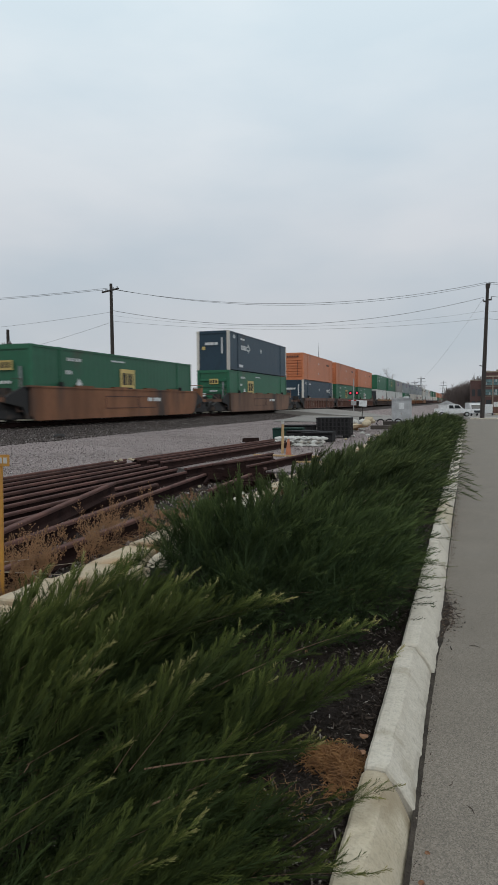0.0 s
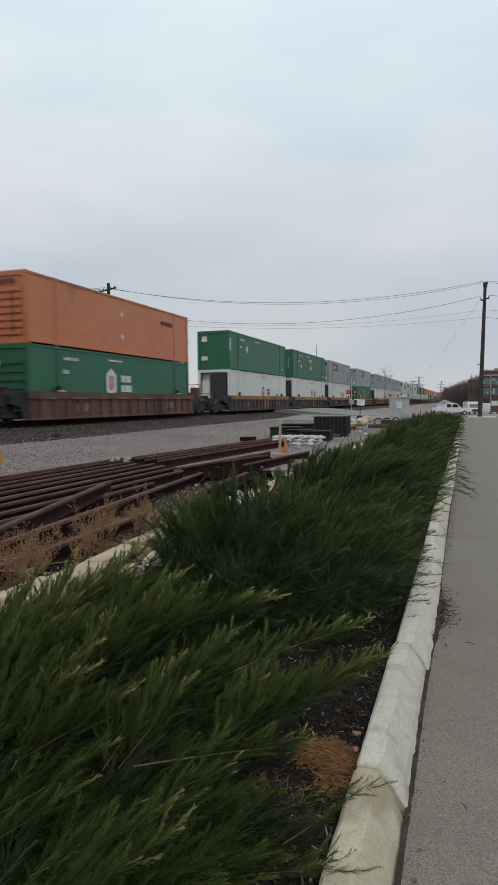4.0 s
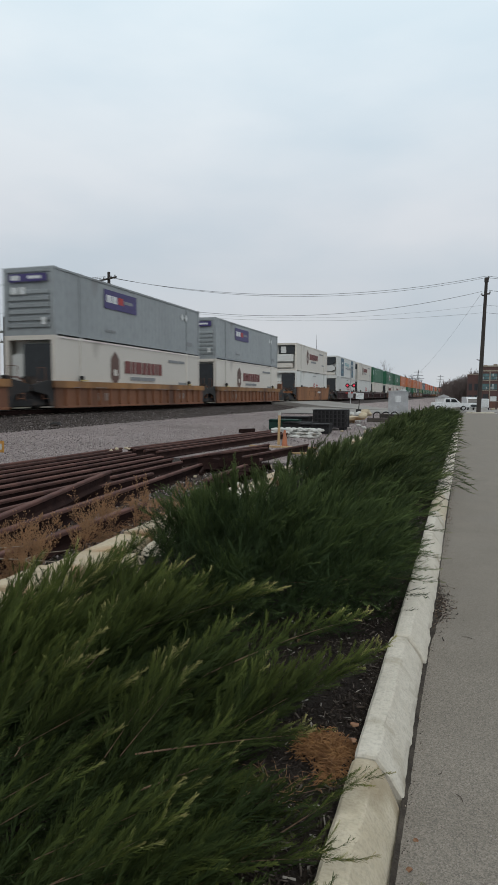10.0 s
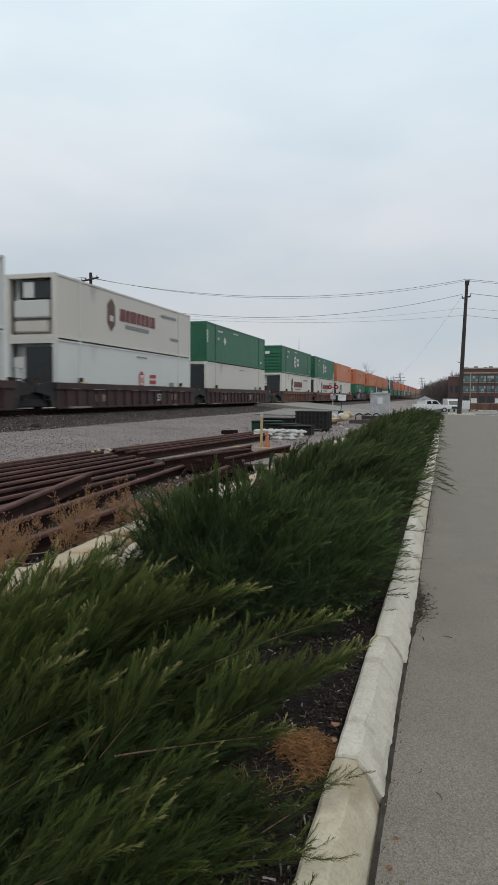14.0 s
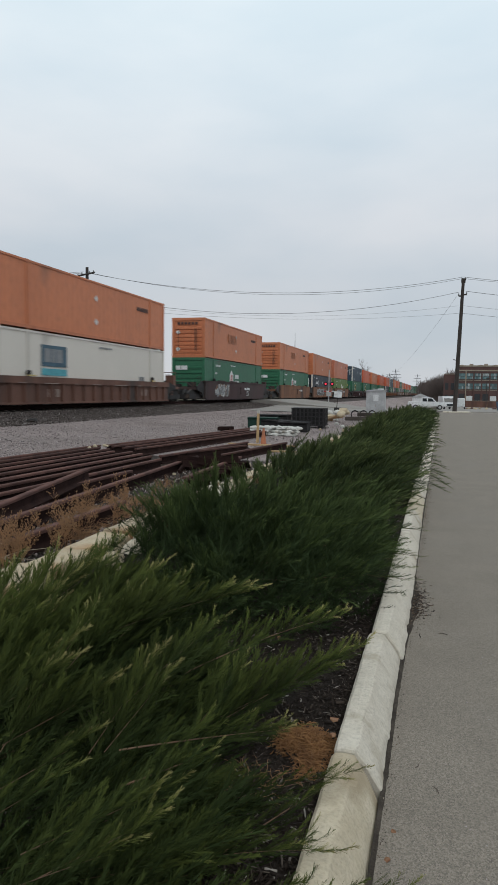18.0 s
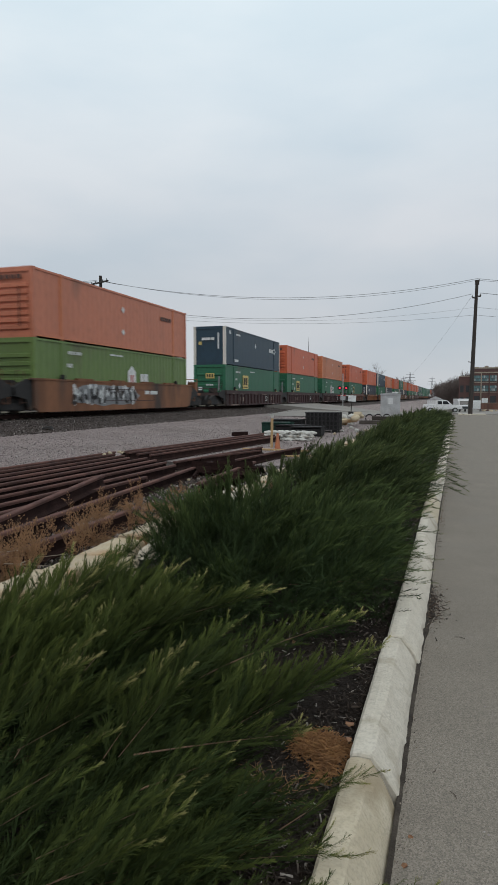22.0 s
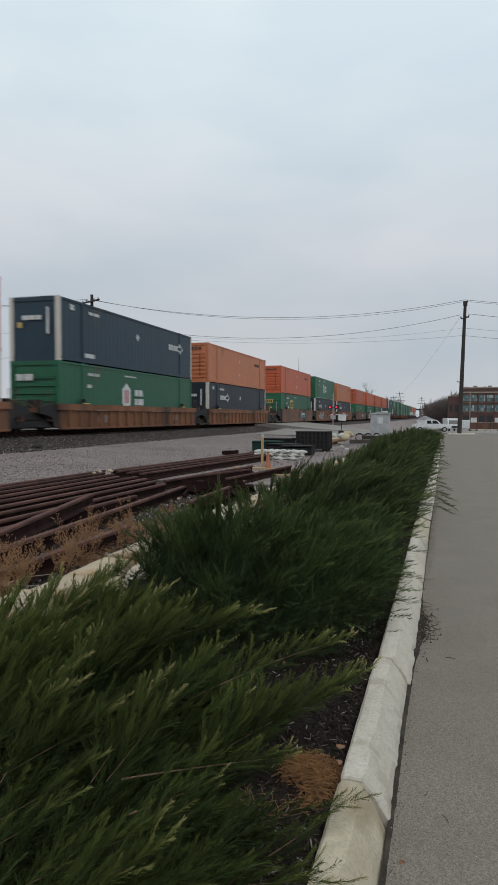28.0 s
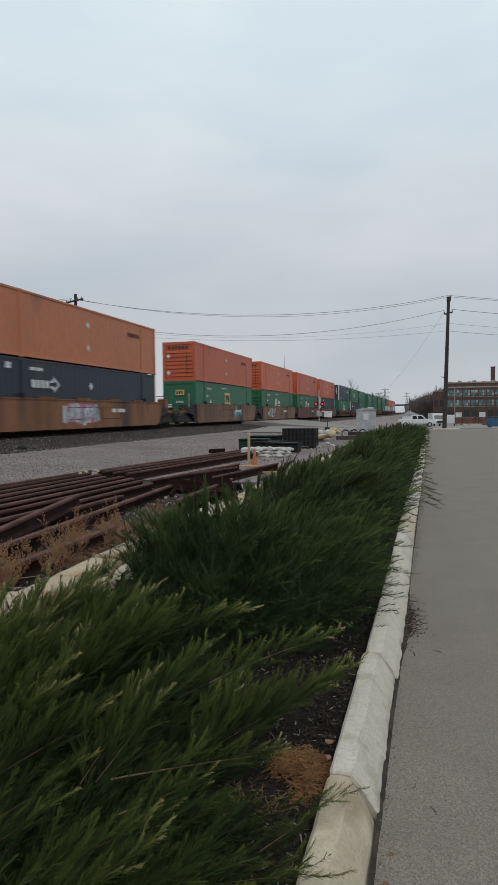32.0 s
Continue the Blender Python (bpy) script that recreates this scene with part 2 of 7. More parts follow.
KERB = material("weathered_kerb_concrete", (0.57, 0.525, 0.445), 0.88, other=(0.50, 0.455, 0.375), scale=9.0, fine=70.0, bump=1.0, bump_scale=90.0, dirt=(0.33, 0.285, 0.215), dirt_amount=0.2, coords="Object", distance=0.004, vary=0.06)
KERB_OLD = material("yellowed_kerb_concrete", (0.53, 0.465, 0.35), 0.88, other=(0.45, 0.385, 0.275), scale=7.0, fine=70.0, bump=1.0, bump_scale=90.0, dirt=(0.33, 0.27, 0.18), dirt_amount=0.28, distance=0.004)
STONE = material("buff_limestone", (0.46, 0.39, 0.28), 0.9, other=(0.37, 0.29, 0.185), scale=3.0, fine=40, bump=0.5, bump_scale=30, dirt=(0.33, 0.19, 0.09), dirt_amount=0.4, distance=0.01, vary=0.18)
ROCK = material("chalky_white_rock", (0.68, 0.62, 0.51), 0.9, other=(0.52, 0.45, 0.34), scale=6, fine=40, bump=0.6, bump_scale=30, distance=0.01)
BLEACHED = material("bleached_dead_wood", (0.42, 0.35, 0.27), 0.85, other=(0.30, 0.24, 0.18), scale=12, fine=90, bump=0.3, bump_scale=120)
POLE = material("dark_treated_pole", (0.035, 0.028, 0.025), 0.9, other=(0.06, 0.05, 0.045), scale=2, fine=40, bump=0.5, bump_scale=30, stretch=(4, 4, 0.3))
WIRE = material("weathered_cable", (0.15, 0.158, 0.168), 0.7, scale=2, bump=0)
CABINET = material("brushed_aluminium_cabinet", (0.50, 0.51, 0.52), 0.55, metal=0.35, scale=2, fine=20, bump=0.05, dirt=(0.33, 0.33, 0.32), dirt_amount=0.2)
BRICK = material("dark_red_brickwork", (0.115, 0.062, 0.055), 0.9, other=(0.085, 0.05, 0.046), scale=0.5, fine=5.0, bump=0.3, bump_scale=8.0)
TANBRICK = material("buff_cornice", (0.34, 0.29, 0.23), 0.85, scale=0.6, fine=4)
GLASS = material("green_tinted_glazing", (0.05, 0.11, 0.12), 0.15, other=(0.17, 0.26, 0.27), scale=0.35, fine=3.0, bump=0, vary=0.3)
PALEGLASS = material("glazing_with_pale_blinds", (0.34, 0.38, 0.38), 0.3, other=(0.2, 0.26, 0.27), scale=0.6, fine=3.0, bump=0, vary=0.3)
DARKFRAME = material("dark_window_frame", (0.06, 0.058, 0.056), 0.6, scale=2, bump=0)
WOOD = material("raw_lath", (0.55, 0.37, 0.19), 0.8, scale=6, fine=60, bump=0.2, stretch=(6, 6, 0.6))
STAKEPAINT = material("faded_orange_stake_paint", (0.55, 0.28, 0.05), 0.75, other=(0.42, 0.2, 0.05), scale=4, fine=50, bump=0.2)
CONE = material("faded_orange_plastic", (0.48, 0.17, 0.08), 0.6, other=(0.36, 0.15, 0.09), scale=7)
CRATE_RIB = material("scuffed_black_plastic", (0.034, 0.032, 0.033), 0.7, scale=9, other=(0.024, 0.023, 0.024), spec=0.25)
PLASTIC = material("black_plastic_crate", (0.015, 0.014, 0.015), 0.75, scale=5, other=(0.03, 0.029, 0.03), spec=0.2)
GREENPLASTIC = material("dark_green_plastic", (0.012, 0.045, 0.034), 0.7, scale=5, spec=0.25)
BAG = material("white_woven_sack", (0.52, 0.51, 0.48), 0.85, scale=7, fine=60, bump=0.4, bump_scale=30, dirt=(0.4, 0.36, 0.3), dirt_amount=0.25)
CARPAINT = material("white_car_paint", (0.75, 0.76, 0.77), 0.3, other=(0.7, 0.71, 0.72), scale=1.0, fine=5, bump=0)
CARGLASS = material("dark_car_glass", (0.02, 0.025, 0.03), 0.08, bump=0)
TYRE = material("tyre_rubber", (0.02, 0.02, 0.02), 0.85, bump=0.2)
BARK = material("grey_brown_bark", (0.10, 0.075, 0.06), 0.95, scale=3, fine=40, bump=0.5, bump_scale=40)
JUNIPER_BARK = material("reddish_juniper_bark", (0.20, 0.115, 0.07), 0.9, other=(0.12, 0.075, 0.05), scale=20, fine=120, bump=0.5, bump_scale=150)
TWIG = material("bare_winter_twigs", (0.17, 0.135, 0.125), 0.95, scale=0.5, fine=3, bump=0)
DRYGRASS = material("dead_tan_grass", (0.33, 0.175, 0.085), 0.9, other=(0.20, 0.12, 0.065), scale=8, fine=60, bump=0, vary=0.1)
DEADTUFT = material("dead_orange_brown_grass", (0.29, 0.145, 0.055), 0.9, other=(0.16, 0.075, 0.03), scale=14, fine=70, bump=0)
DRYLEAF = material("dry_brown_leaf", (0.19, 0.085, 0.045), 0.8, other=(0.26, 0.15, 0.08), scale=20, fine=90, bump=0.2)
BLUEBIN = material("blue_bin_paint", (0.03, 0.10, 0.19), 0.5, scale=2)
SIGNRED = bpy.data.materials.new("lit_red_lens")
SIGNRED.use_nodes = True
SIGNRED.node_tree.nodes["Principled BSDF"].inputs["Base Color"].default_value = (0.6, 0.01, 0.02, 1)
SIGNRED.node_tree.nodes["Principled BSDF"].inputs["Emission Color"].default_value = (1.0, 0.05, 0.12, 1)
SIGNRED.node_tree.nodes["Principled BSDF"].inputs["Emission Strength"].default_value = 0.8


# ---- building helpers ----
def box(bm, x0, x1, y0, y1, z0, z1, m=None):
    """A box between two corners, moved by m."""
    v = [bm.verts.new((x, y, z)) for x in (x0, x1) for y in (y0, y1) for z in (z0, z1)]
    for f in ((0, 1, 3, 2), (4, 6, 7, 5), (0, 4, 5, 1), (2, 3, 7, 6), (0, 2, 6, 4), (1, 5, 7, 3)):
        bm.faces.new([v[i] for i in f])
    if m is not None:
        bmesh.ops.transform(bm, matrix=m, verts=v)
    return v


def prism(bm, outline, axis, a, b, m=None):
    """An outline of (u, v) pairs pushed from a to b along an axis: x takes (y, z), y takes (x, z), z takes (x, y)."""
    def place(u, v, w):
        return {"x": (w, u, v), "y": (u, w, v), "z": (u, v, w)}[axis]
    lo = [bm.verts.new(place(u, v, a)) for u, v in outline]
    hi = [bm.verts.new(place(u, v, b)) for u, v in outline]
    n = len(outline)
    bm.faces.new(lo[::-1])
    bm.faces.new(hi)
    for i in range(n):
        bm.faces.new((lo[i], lo[(i + 1) % n], hi[(i + 1) % n], hi[i]))
    if m is not None:
        bmesh.ops.transform(bm, matrix=m, verts=lo + hi)
    return lo + hi


def tube(bm, points, radii, sides=6):
    """A round bar along points, with a radius at each."""
    rings = []
    for i, p in enumerate(points):
        p = Vector(p)
        d = Vector(points[min(i + 1, len(points) - 1)]) - Vector(points[max(i - 1, 0)])
        d.normalize()
        u = d.orthogonal().normalized() if abs(d.z) < 0.95 else Vector((1, 0, 0))
        u = (u - d * u.dot(d)).normalized()
        w = d.cross(u)
        r = radii[i] if isinstance(radii, (list, tuple)) else radii
        rings.append([bm.verts.new(p + (u * math.cos(k * math.tau / sides) + w * math.sin(k * math.tau / sides)) * r) for k in range(sides)])
    for a, b in zip(rings, rings[1:]):
        for k in range(sides):
            bm.faces.new((a[k], a[(k + 1) % sides], b[(k + 1) % sides], b[k]))
    bm.faces.new(rings[0][::-1])
    bm.faces.new(rings[-1])


def rounded(bm, width=0.01, segments=2):
    bmesh.ops.recalc_face_normals(bm, faces=bm.faces[:])
    edges = [e for e in bm.edges if len(e.link_faces) == 2 and e.calc_face_angle() > 0.5]
    bmesh.ops.bevel(bm, geom=edges, offset=width, segments=segments, affect="EDGES", clamp_overlap=True)
    return bm


def mesh_of(name, bm, mat):
    bmesh.ops.recalc_face_normals(bm, faces=bm.faces[:])
    me = bpy.data.meshes.new(name)
    bm.to_mesh(me)
    bm.free()
    me.materials.append(mat)
    return me


def part(name, bm, mat, parent, label="", m=None):
    """One mesh object under a thing or a part; bm may be a finished mesh."""
    ob = new(name, bm if isinstance(bm, bpy.types.Mesh) else mesh_of(name, bm, mat))
    ob.parent = parent
    if m is not None:
        ob.matrix_basis = m
    return tagged(ob, label)


def whole(name, bm, mat, label, category, group="", kind="", m=None):
    """A thing that is one mesh."""
    ob = new(name, bm if isinstance(bm, bpy.types.Mesh) else mesh_of(name, bm, mat))
    if m is not None:
        ob.matrix_basis = m
    return tagged(ob, label, category, group, kind)


def thing(name, label, category, m=None, group="", kind=""):
    ob = new(name)
    ob.empty_display_size = 0.2
    if m is not None:
        ob.matrix_basis = m
    return tagged(ob, label, category, group, kind)


def boxed(*a, m=None, bevel=0.0):
    bm = bmesh.new()
    box(bm, *a, m=m)
    if bevel:
        rounded(bm, bevel)
    return bm


def fast_mesh(name, verts, tris, mats, tone=None):
    """A mesh from arrays of vertices and triangles, with an optional tone along each leaf."""
    me = bpy.data.meshes.new(name)
    me.vertices.add(len(verts))
    me.vertices.foreach_set("co", np.ascontiguousarray(verts, dtype=np.float32).ravel())
    me.loops.add(len(tris) * 3)
    me.loops.foreach_set("vertex_index", np.ascontiguousarray(tris, dtype=np.int32).ravel())
    me.polygons.add(len(tris))
    me.polygons.foreach_set("loop_start", np.arange(0, len(tris) * 3, 3, dtype=np.int32))
    if tone is not None:
        at = me.attributes.new("tone", "FLOAT", "POINT")
        at.data.foreach_set("value", np.ascontiguousarray(tone, dtype=np.float32))
    me.update(calc_edges=True)
    me.validate()
    me.materials.append(mats)
    return me


def hang(a, b, sag, steps=24):
    """Points of a cable that hangs from a to b."""
    a, b = Vector(a), Vector(b)
    return [a.lerp(b, i / steps) - Vector((0, 0, sag * 4 * (i / steps) * (1 - i / steps))) for i in range(steps + 1)]


TRACK = pose(-17.86, 0, 0, 0, 0, 0.177)
HEAD = 0.76


# ---- the ground and what is laid on it ----
PROFILE = ((-3000, -2.0), (-400, -0.6), (-60, 0.0), (-26, 0.10), (-21.6, 0.36), (-20.0, 0.48), (-16.0, 0.48), (-15.0, 0.34), (-13.0, 0.27), (-8.0, 0.06), (-3.0, 0.0), (-2.72, 0.03), (-2.6, 0.07), (-0.36, 0.08), (-0.3, 0.05), (-0.14, -0.06), (14, -0.06), (30, -0.1), (3000, -3.0))


def ground_z(x, y):
    z = PROFILE[-1][1]
    for (xa, za), (xb, zb) in zip(PROFILE, PROFILE[1:]):
        if xa <= x <= xb:
            z = za + (zb - za) * (x - xa) / (xb - xa)
            break
    fall = 0.0
    if y > 60:
        fall = min((y - 60) / 45, 1.0) * 1.05 + min(max((y - 105) / 85, 0), 1.0) * 0.8
    keep = min(max((x + 13.0) / 6.0, 0.0), 1.0)
    return z - fall * keep


def sheet(xs, ys, lift, wobble=0.0):
    bm = bmesh.new()
    rows = [[bm.verts.new((x, y, ground_z(x, y) + lift + (noise.noise(Vector((x * 0.9, y * 0.9, 3))) * wobble))) for x in xs] for y in ys]
    for r, s in zip(rows, rows[1:]):
        for i in range(len(xs) - 1):
            bm.faces.new((r[i], r[i + 1], s[i + 1], s[i]))
    return bm


def make_ground():
    xs = sorted({p[0] for p in PROFILE} | {-1000, -150, -100, -40, -30, -24, -18, -14, -12, -11, -10, -9, -7.8, -7.2, -6.4, -5.6, -4.8, -4, -3.4, -2.2, -1.7, -1.2, -0.8, 4, 60, 200, 900})
    ys = [-3000, -800, -300, -120, -60, -30, -14, -7, -3] + [i * 1.0 for i in range(-2, 46)] + list(range(46, 100, 3)) + list(range(100, 260, 10)) + [300, 400, 600, 900, 1500, 3000]
    bm = sheet(xs, ys, 0.0, 0.025)
    me = mesh_of("ground", bm, DIRT)
    for m in (BALLAST, GRAVEL, SOIL, YARD):
        me.materials.append(m)
    for p in me.polygons:
        x, y, _ = p.center
        if -21.6 < x < -13:
            p.material_index = 1
        elif -7.8 < x < -2.65 and y < 13:
            p.material_index = 4
        elif -13 < x < -2.65:
            p.material_index = 2
        elif -2.65 < x < -0.2 and -8 < y < 46:
            p.material_index = 3
        elif x > -2.65 and 46 < y < 62:
            p.material_index = 2
    whole("ground", me, None, "level railway land with gravel, dark ballast and winter turf", "ground", kind="structure")


def make_paving():
    whole("pavement", sheet([-0.15, 0.5, 2, 5, 9, 14], [-12, 0, 4, 10, 20, 30, 40, 57], 0.06), LOT, "worn grey concrete driveway with fine aggregate and stains", "pavement", kind="structure")
    xs = [-60, -40, -30, -26, -22]
    bm = bmesh.new()
    ys = [58.0, 63.0, 68.0, 75.0]
    def road_z(x, y):
        if -20.5 < x < -15.2:
            return HEAD - 0.03
        if -15.2 <= x < -9:
            return HEAD - 0.03 + (x + 15.2) / 6.2 * (0.12 - HEAD + 0.03)
        if -30 < x <= -20.5:
            return HEAD - 0.03 + (-20.5 - x) / 9.5 * (0.12 - HEAD)
        return ground_z(x, y) + (0.075 if x > -0.3 else 0.09)
    xs = [-60, -40, -30, -25, -20.5, -19.05]
    def strip(xs):
        rows = [[bm.verts.new((x, y, road_z(x, y))) for x in xs] for y in ys]
        for r, s in zip(rows, rows[1:]):
            for i in range(len(xs) - 1):
                bm.faces.new((r[i], r[i + 1], s[i + 1], s[i]))
    strip(xs)
    strip([-18.6, -17.3])
    strip([-16.85, -15.2, -12, -9, -6, -3, -0.2, 3, 8, 14, 25, 40, 80])
    for edge in [e for e in bm.edges if len(e.link_faces) == 1]:
        a, b = edge.verts
        bm.faces.new((a, b, bm.verts.new((b.co.x, b.co.y, b.co.z - 0.7)), bm.verts.new((a.co.x, a.co.y, a.co.z - 0.7))))
    whole("road", bm, ROAD, "pale grey street that climbs to a level crossing over the track", "road", kind="structure")
    bm = bmesh.new()
    vs = [bm.verts.new((x, y, ground_z(x, y) + 0.045)) for x, y in ((-11.9, 40.5), (-8.0, 44.5), (-5.0, 53.0), (-0.3, 54.5), (-0.3, 58.0), (-9, 58.0), (-14.0, 58.0))]
    bm.faces.new(vs)
    for f in bm.faces:
        f.normal_update()
    whole("apron", bm, ROAD, "pale gravelly apron beside the level crossing", "pavement", kind="structure")
    whole("parking_lot", sheet([-3.2, 2, 8, 20, 60, 90], [75, 85, 100, 127, 150, 192, 230], 0.08), ROAD, "pale grey parking lot before the brick building", "pavement", kind="structure")
    for i in range(7):
        x = 2.0 + i * 1.25
        whole("road_marking", boxed(x, x + 0.75, 54.6 - i * 0.05, 54.75 - i * 0.05, 0.004, 0.008), MARK, "worn white painted dash on grey pavement", "road marking", "lane dashes", "structure")


def make_kerb():
    kerb = thing("kerb", "weathered cream concrete kerb between planting bed and driveway", "kerb", kind="structure")
    rng = random.Random(4)
    cuts = [-4.0, -0.9, 2.2, 3.42, 5.05, 6.2, 7.4, 8.9, 10.7, 12.6, 14.5, 16.4, 18.3, 20.2, 22.2, 24.2, 26.2, 28.3, 30.4, 32.6, 34.8, 37.0, 39.3, 41.6, 44.0]
    for i, (a, b) in enumerate(zip(cuts, cuts[1:])):
        shift, drop = rng.uniform(-0.008, 0.008), rng.uniform(-0.006, 0.004)
        old = i in (1, 6)
        if i == 1:
            shift, drop = -0.012, -0.008
        bm = bmesh.new()
        foot = -0.142 if i != 1 else -0.128
        outline = [(-0.325, -0.05), (-0.327, 0.1), (-0.324, 0.136), (-0.312, 0.149), (-0.28, 0.153), (-0.243, 0.152), (-0.235, 0.148), (-0.216, 0.122), (-0.19, 0.085), (-0.168, 0.05), (-0.152, 0.012), (foot, -0.04)]
        lip = 0.004 if b < 12 else 0.003
        n = max(2, int((b - a) / (0.04 if b < 9 else 0.12)))
        inner = [a + 0.05 + (b - a - 0.1) * k / n for k in range(n + 1)]
        rows = [a + lip, a + lip + 0.006, a + 0.022, *inner, b - 0.022, b - lip - 0.006, b - lip]
        shrink = {0: 0.014, 1: 0.006, 2: 0.0015, len(rows) - 3: 0.0015, len(rows) - 2: 0.006, len(rows) - 1: 0.014}
        rings = []
        for k, y in enumerate(rows):
            end = shrink.get(k, 0.0)
            ring = []
            for j, (u, w) in enumerate(outline):
                nz = noise.noise(Vector((y * 1.6, j * 0.25, i))) * 0.004 + noise.noise(Vector((y * 11.0, j * 1.3, i))) * 0.0022
                pit = max(0.0, noise.noise(Vector((y * 16.0, j * 2.1, i + 5))) - 0.3) * (0.03 if j > 7 else 0.012)
                ragged = (0.010 * noise.noise(Vector((y * 7.0, 4.0, i))) + 0.006 * noise.noise(Vector((y * 23.0, 2.0, i)))) if j > 9 else 0.0
                nose = 0.05 * (1 - math.cos(min(1.0, max(0.0, (j - 4) / 7)) * 1.57)) * max(0.0, 1 - (b - y) / 0.12) if i == 1 else 0
                inward = 1 if j > 5 else -0.5 if j < 3 else 0
                ring.append(bm.verts.new((u + shift + nz + ragged - (end * 0.8 + pit) * inward, y - nose, w + drop - (end + pit if 1 < j < 8 else 0) + (nz * 0.6 if 0 < j < 11 else 0))))
            rings.append(ring)
        for r, s in zip(rings, rings[1:]):
            for j in range(len(outline)):
                q = (j + 1) % len(outline)
                bm.faces.new((r[j], r[q], s[q], s[j]))
        bm.faces.new(rings[0])
        bm.faces.new(rings[-1][::-1])
        part("kerb_stone", bm, KERB_OLD if old else KERB, kerb, "yellowed concrete kerb length" if old else "")


def make_gutter():
    """A ragged line of packed dirt where the kerb meets the driveway."""
    bm = bmesh.new()
    last = None
    y = -3.0
    while y < 44:
        wide = 0.003 + 0.012 * max(0, noise.noise(Vector((y * 1.3, 2, 0))) + 0.3) + 0.010 * noise.noise(Vector((y * 17, 5, 0))) + (0.10 * math.exp(-((y - 4.4) / 0.5) ** 2)) * (1 + 0.5 * noise.noise(Vector((y * 6, 9, 0))))
        row = [bm.verts.new(p) for p in ((-0.16, y, 0.012), (-0.142 + wide * 0.5, y, 0.006), (-0.142 + max(wide, 0.006), y, 0.0))]
        if last:
            for p, q, r, t in zip(last, last[1:], row[1:], row):
                bm.faces.new((p, q, r, t))
        last = row
        y += 0.03 if y < 12 else 0.2
    whole("gutter_dirt", bm, GUTTER, "packed dark dirt along the foot of the kerb", "dirt", kind="stuff")


def make_track():
    track = thing("railway_track", "main line track of polished rails on timber sleepers in dark ballast", "railway track", TRACK, kind="structure")
    def rail_bm(y0, y1, head=True):
        bm = bmesh.new()
        prism(bm, [(-0.075, 0), (0.075, 0), (0.075, 0.012), (0.02, 0.03), (0.009, 0.045), (0.009, 0.135), (0.037, 0.148), (0.037, 0.172), (0.03, 0.18), (-0.03, 0.18), (-0.037, 0.172), (-0.037, 0.148), (-0.009, 0.135), (-0.009, 0.045), (-0.02, 0.03), (-0.075, 0.012)], "y", y0, y1)
        return bm
    for x in (-0.753, 0.753):
        ob = part("rail", rail_bm(-900, 1400), RAILRUST, track, "", pose(x, 0, HEAD - 0.18))
        part("running_surface", boxed(-0.03, 0.03, -900, 1400, 0, 0.002), STEEL, track, "shiny worn running surface", pose(x, 0, HEAD + 0.001))
    me = mesh_of("sleeper", boxed(-1.3, 1.3, -0.115, 0.115, -0.12, 0.035, bevel=0.012), TIE)
    clip = mesh_of("rail_clip", boxed(-0.05, 0.05, -0.04, 0.04, 0, 0.03, bevel=0.006), SCUFF)
    for i in range(90):
        part("rail_clip", clip, None, track, "", pose(0.9, 8 + i * 0.53, 0.545))
    rng = random.Random(8)
    for i in range(230):
        part("sleeper", me, None, track, "", pose(rng.uniform(-0.05, 0.05), -4 + i * 0.53, 0.51, 0, rng.uniform(-0.6, 0.6), rng.uniform(-1.2, 1.2)))


make_ground()
make_paving()
make_kerb()
make_gutter()
make_track()


# ---- the train: containers two high in well cars ----
LONG, WIDE, TALL = 16.15, 2.59, 2.9
BADGE = 2.95
HALF = WIDE / 2


def flat(bm, y0, y1, z0, z1, out=0.012):
    """A thin plate on the side that faces the driveway."""
    box(bm, HALF + 0.002, HALF + out, y0, y1, z0, z1)


def bars(widths, y, z0, z1, gap=0.07, out=0.012):
    """Words that are too small to read, as a row of plain bars."""
    bm = bmesh.new()
    for w in widths:
        box(bm, HALF + 0.002, HALF + out, y, y + w, z0, z1)
        y += w + gap
    return bm


def end_bars(widths, x, z0, z1, gap=0.05):
    bm = bmesh.new()
    for w in widths:
        box(bm, x, x + w, -0.05, -0.036, z0, z1)
        x += w + gap
    return bm


def lettered(text, size, mat, parent, name, m):
    """Readable words, as a thin raised mesh."""
    cu = bpy.data.curves.new(name, "FONT")
    cu.body, cu.size, cu.extrude = text, size, 0.004
    ob = bpy.data.objects.new(name, cu)
    me = bpy.data.meshes.new_from_object(ob)
    bpy.data.objects.remove(ob)
    me.materials.clear()
    me.materials.append(mat)
    return part(name, me, None, parent, "", m)


SIDE = Matrix(((0, 0, 1, 0), (1, 0, 0, 0), (0, 1, 0, 0), (0, 0, 0, 1)))


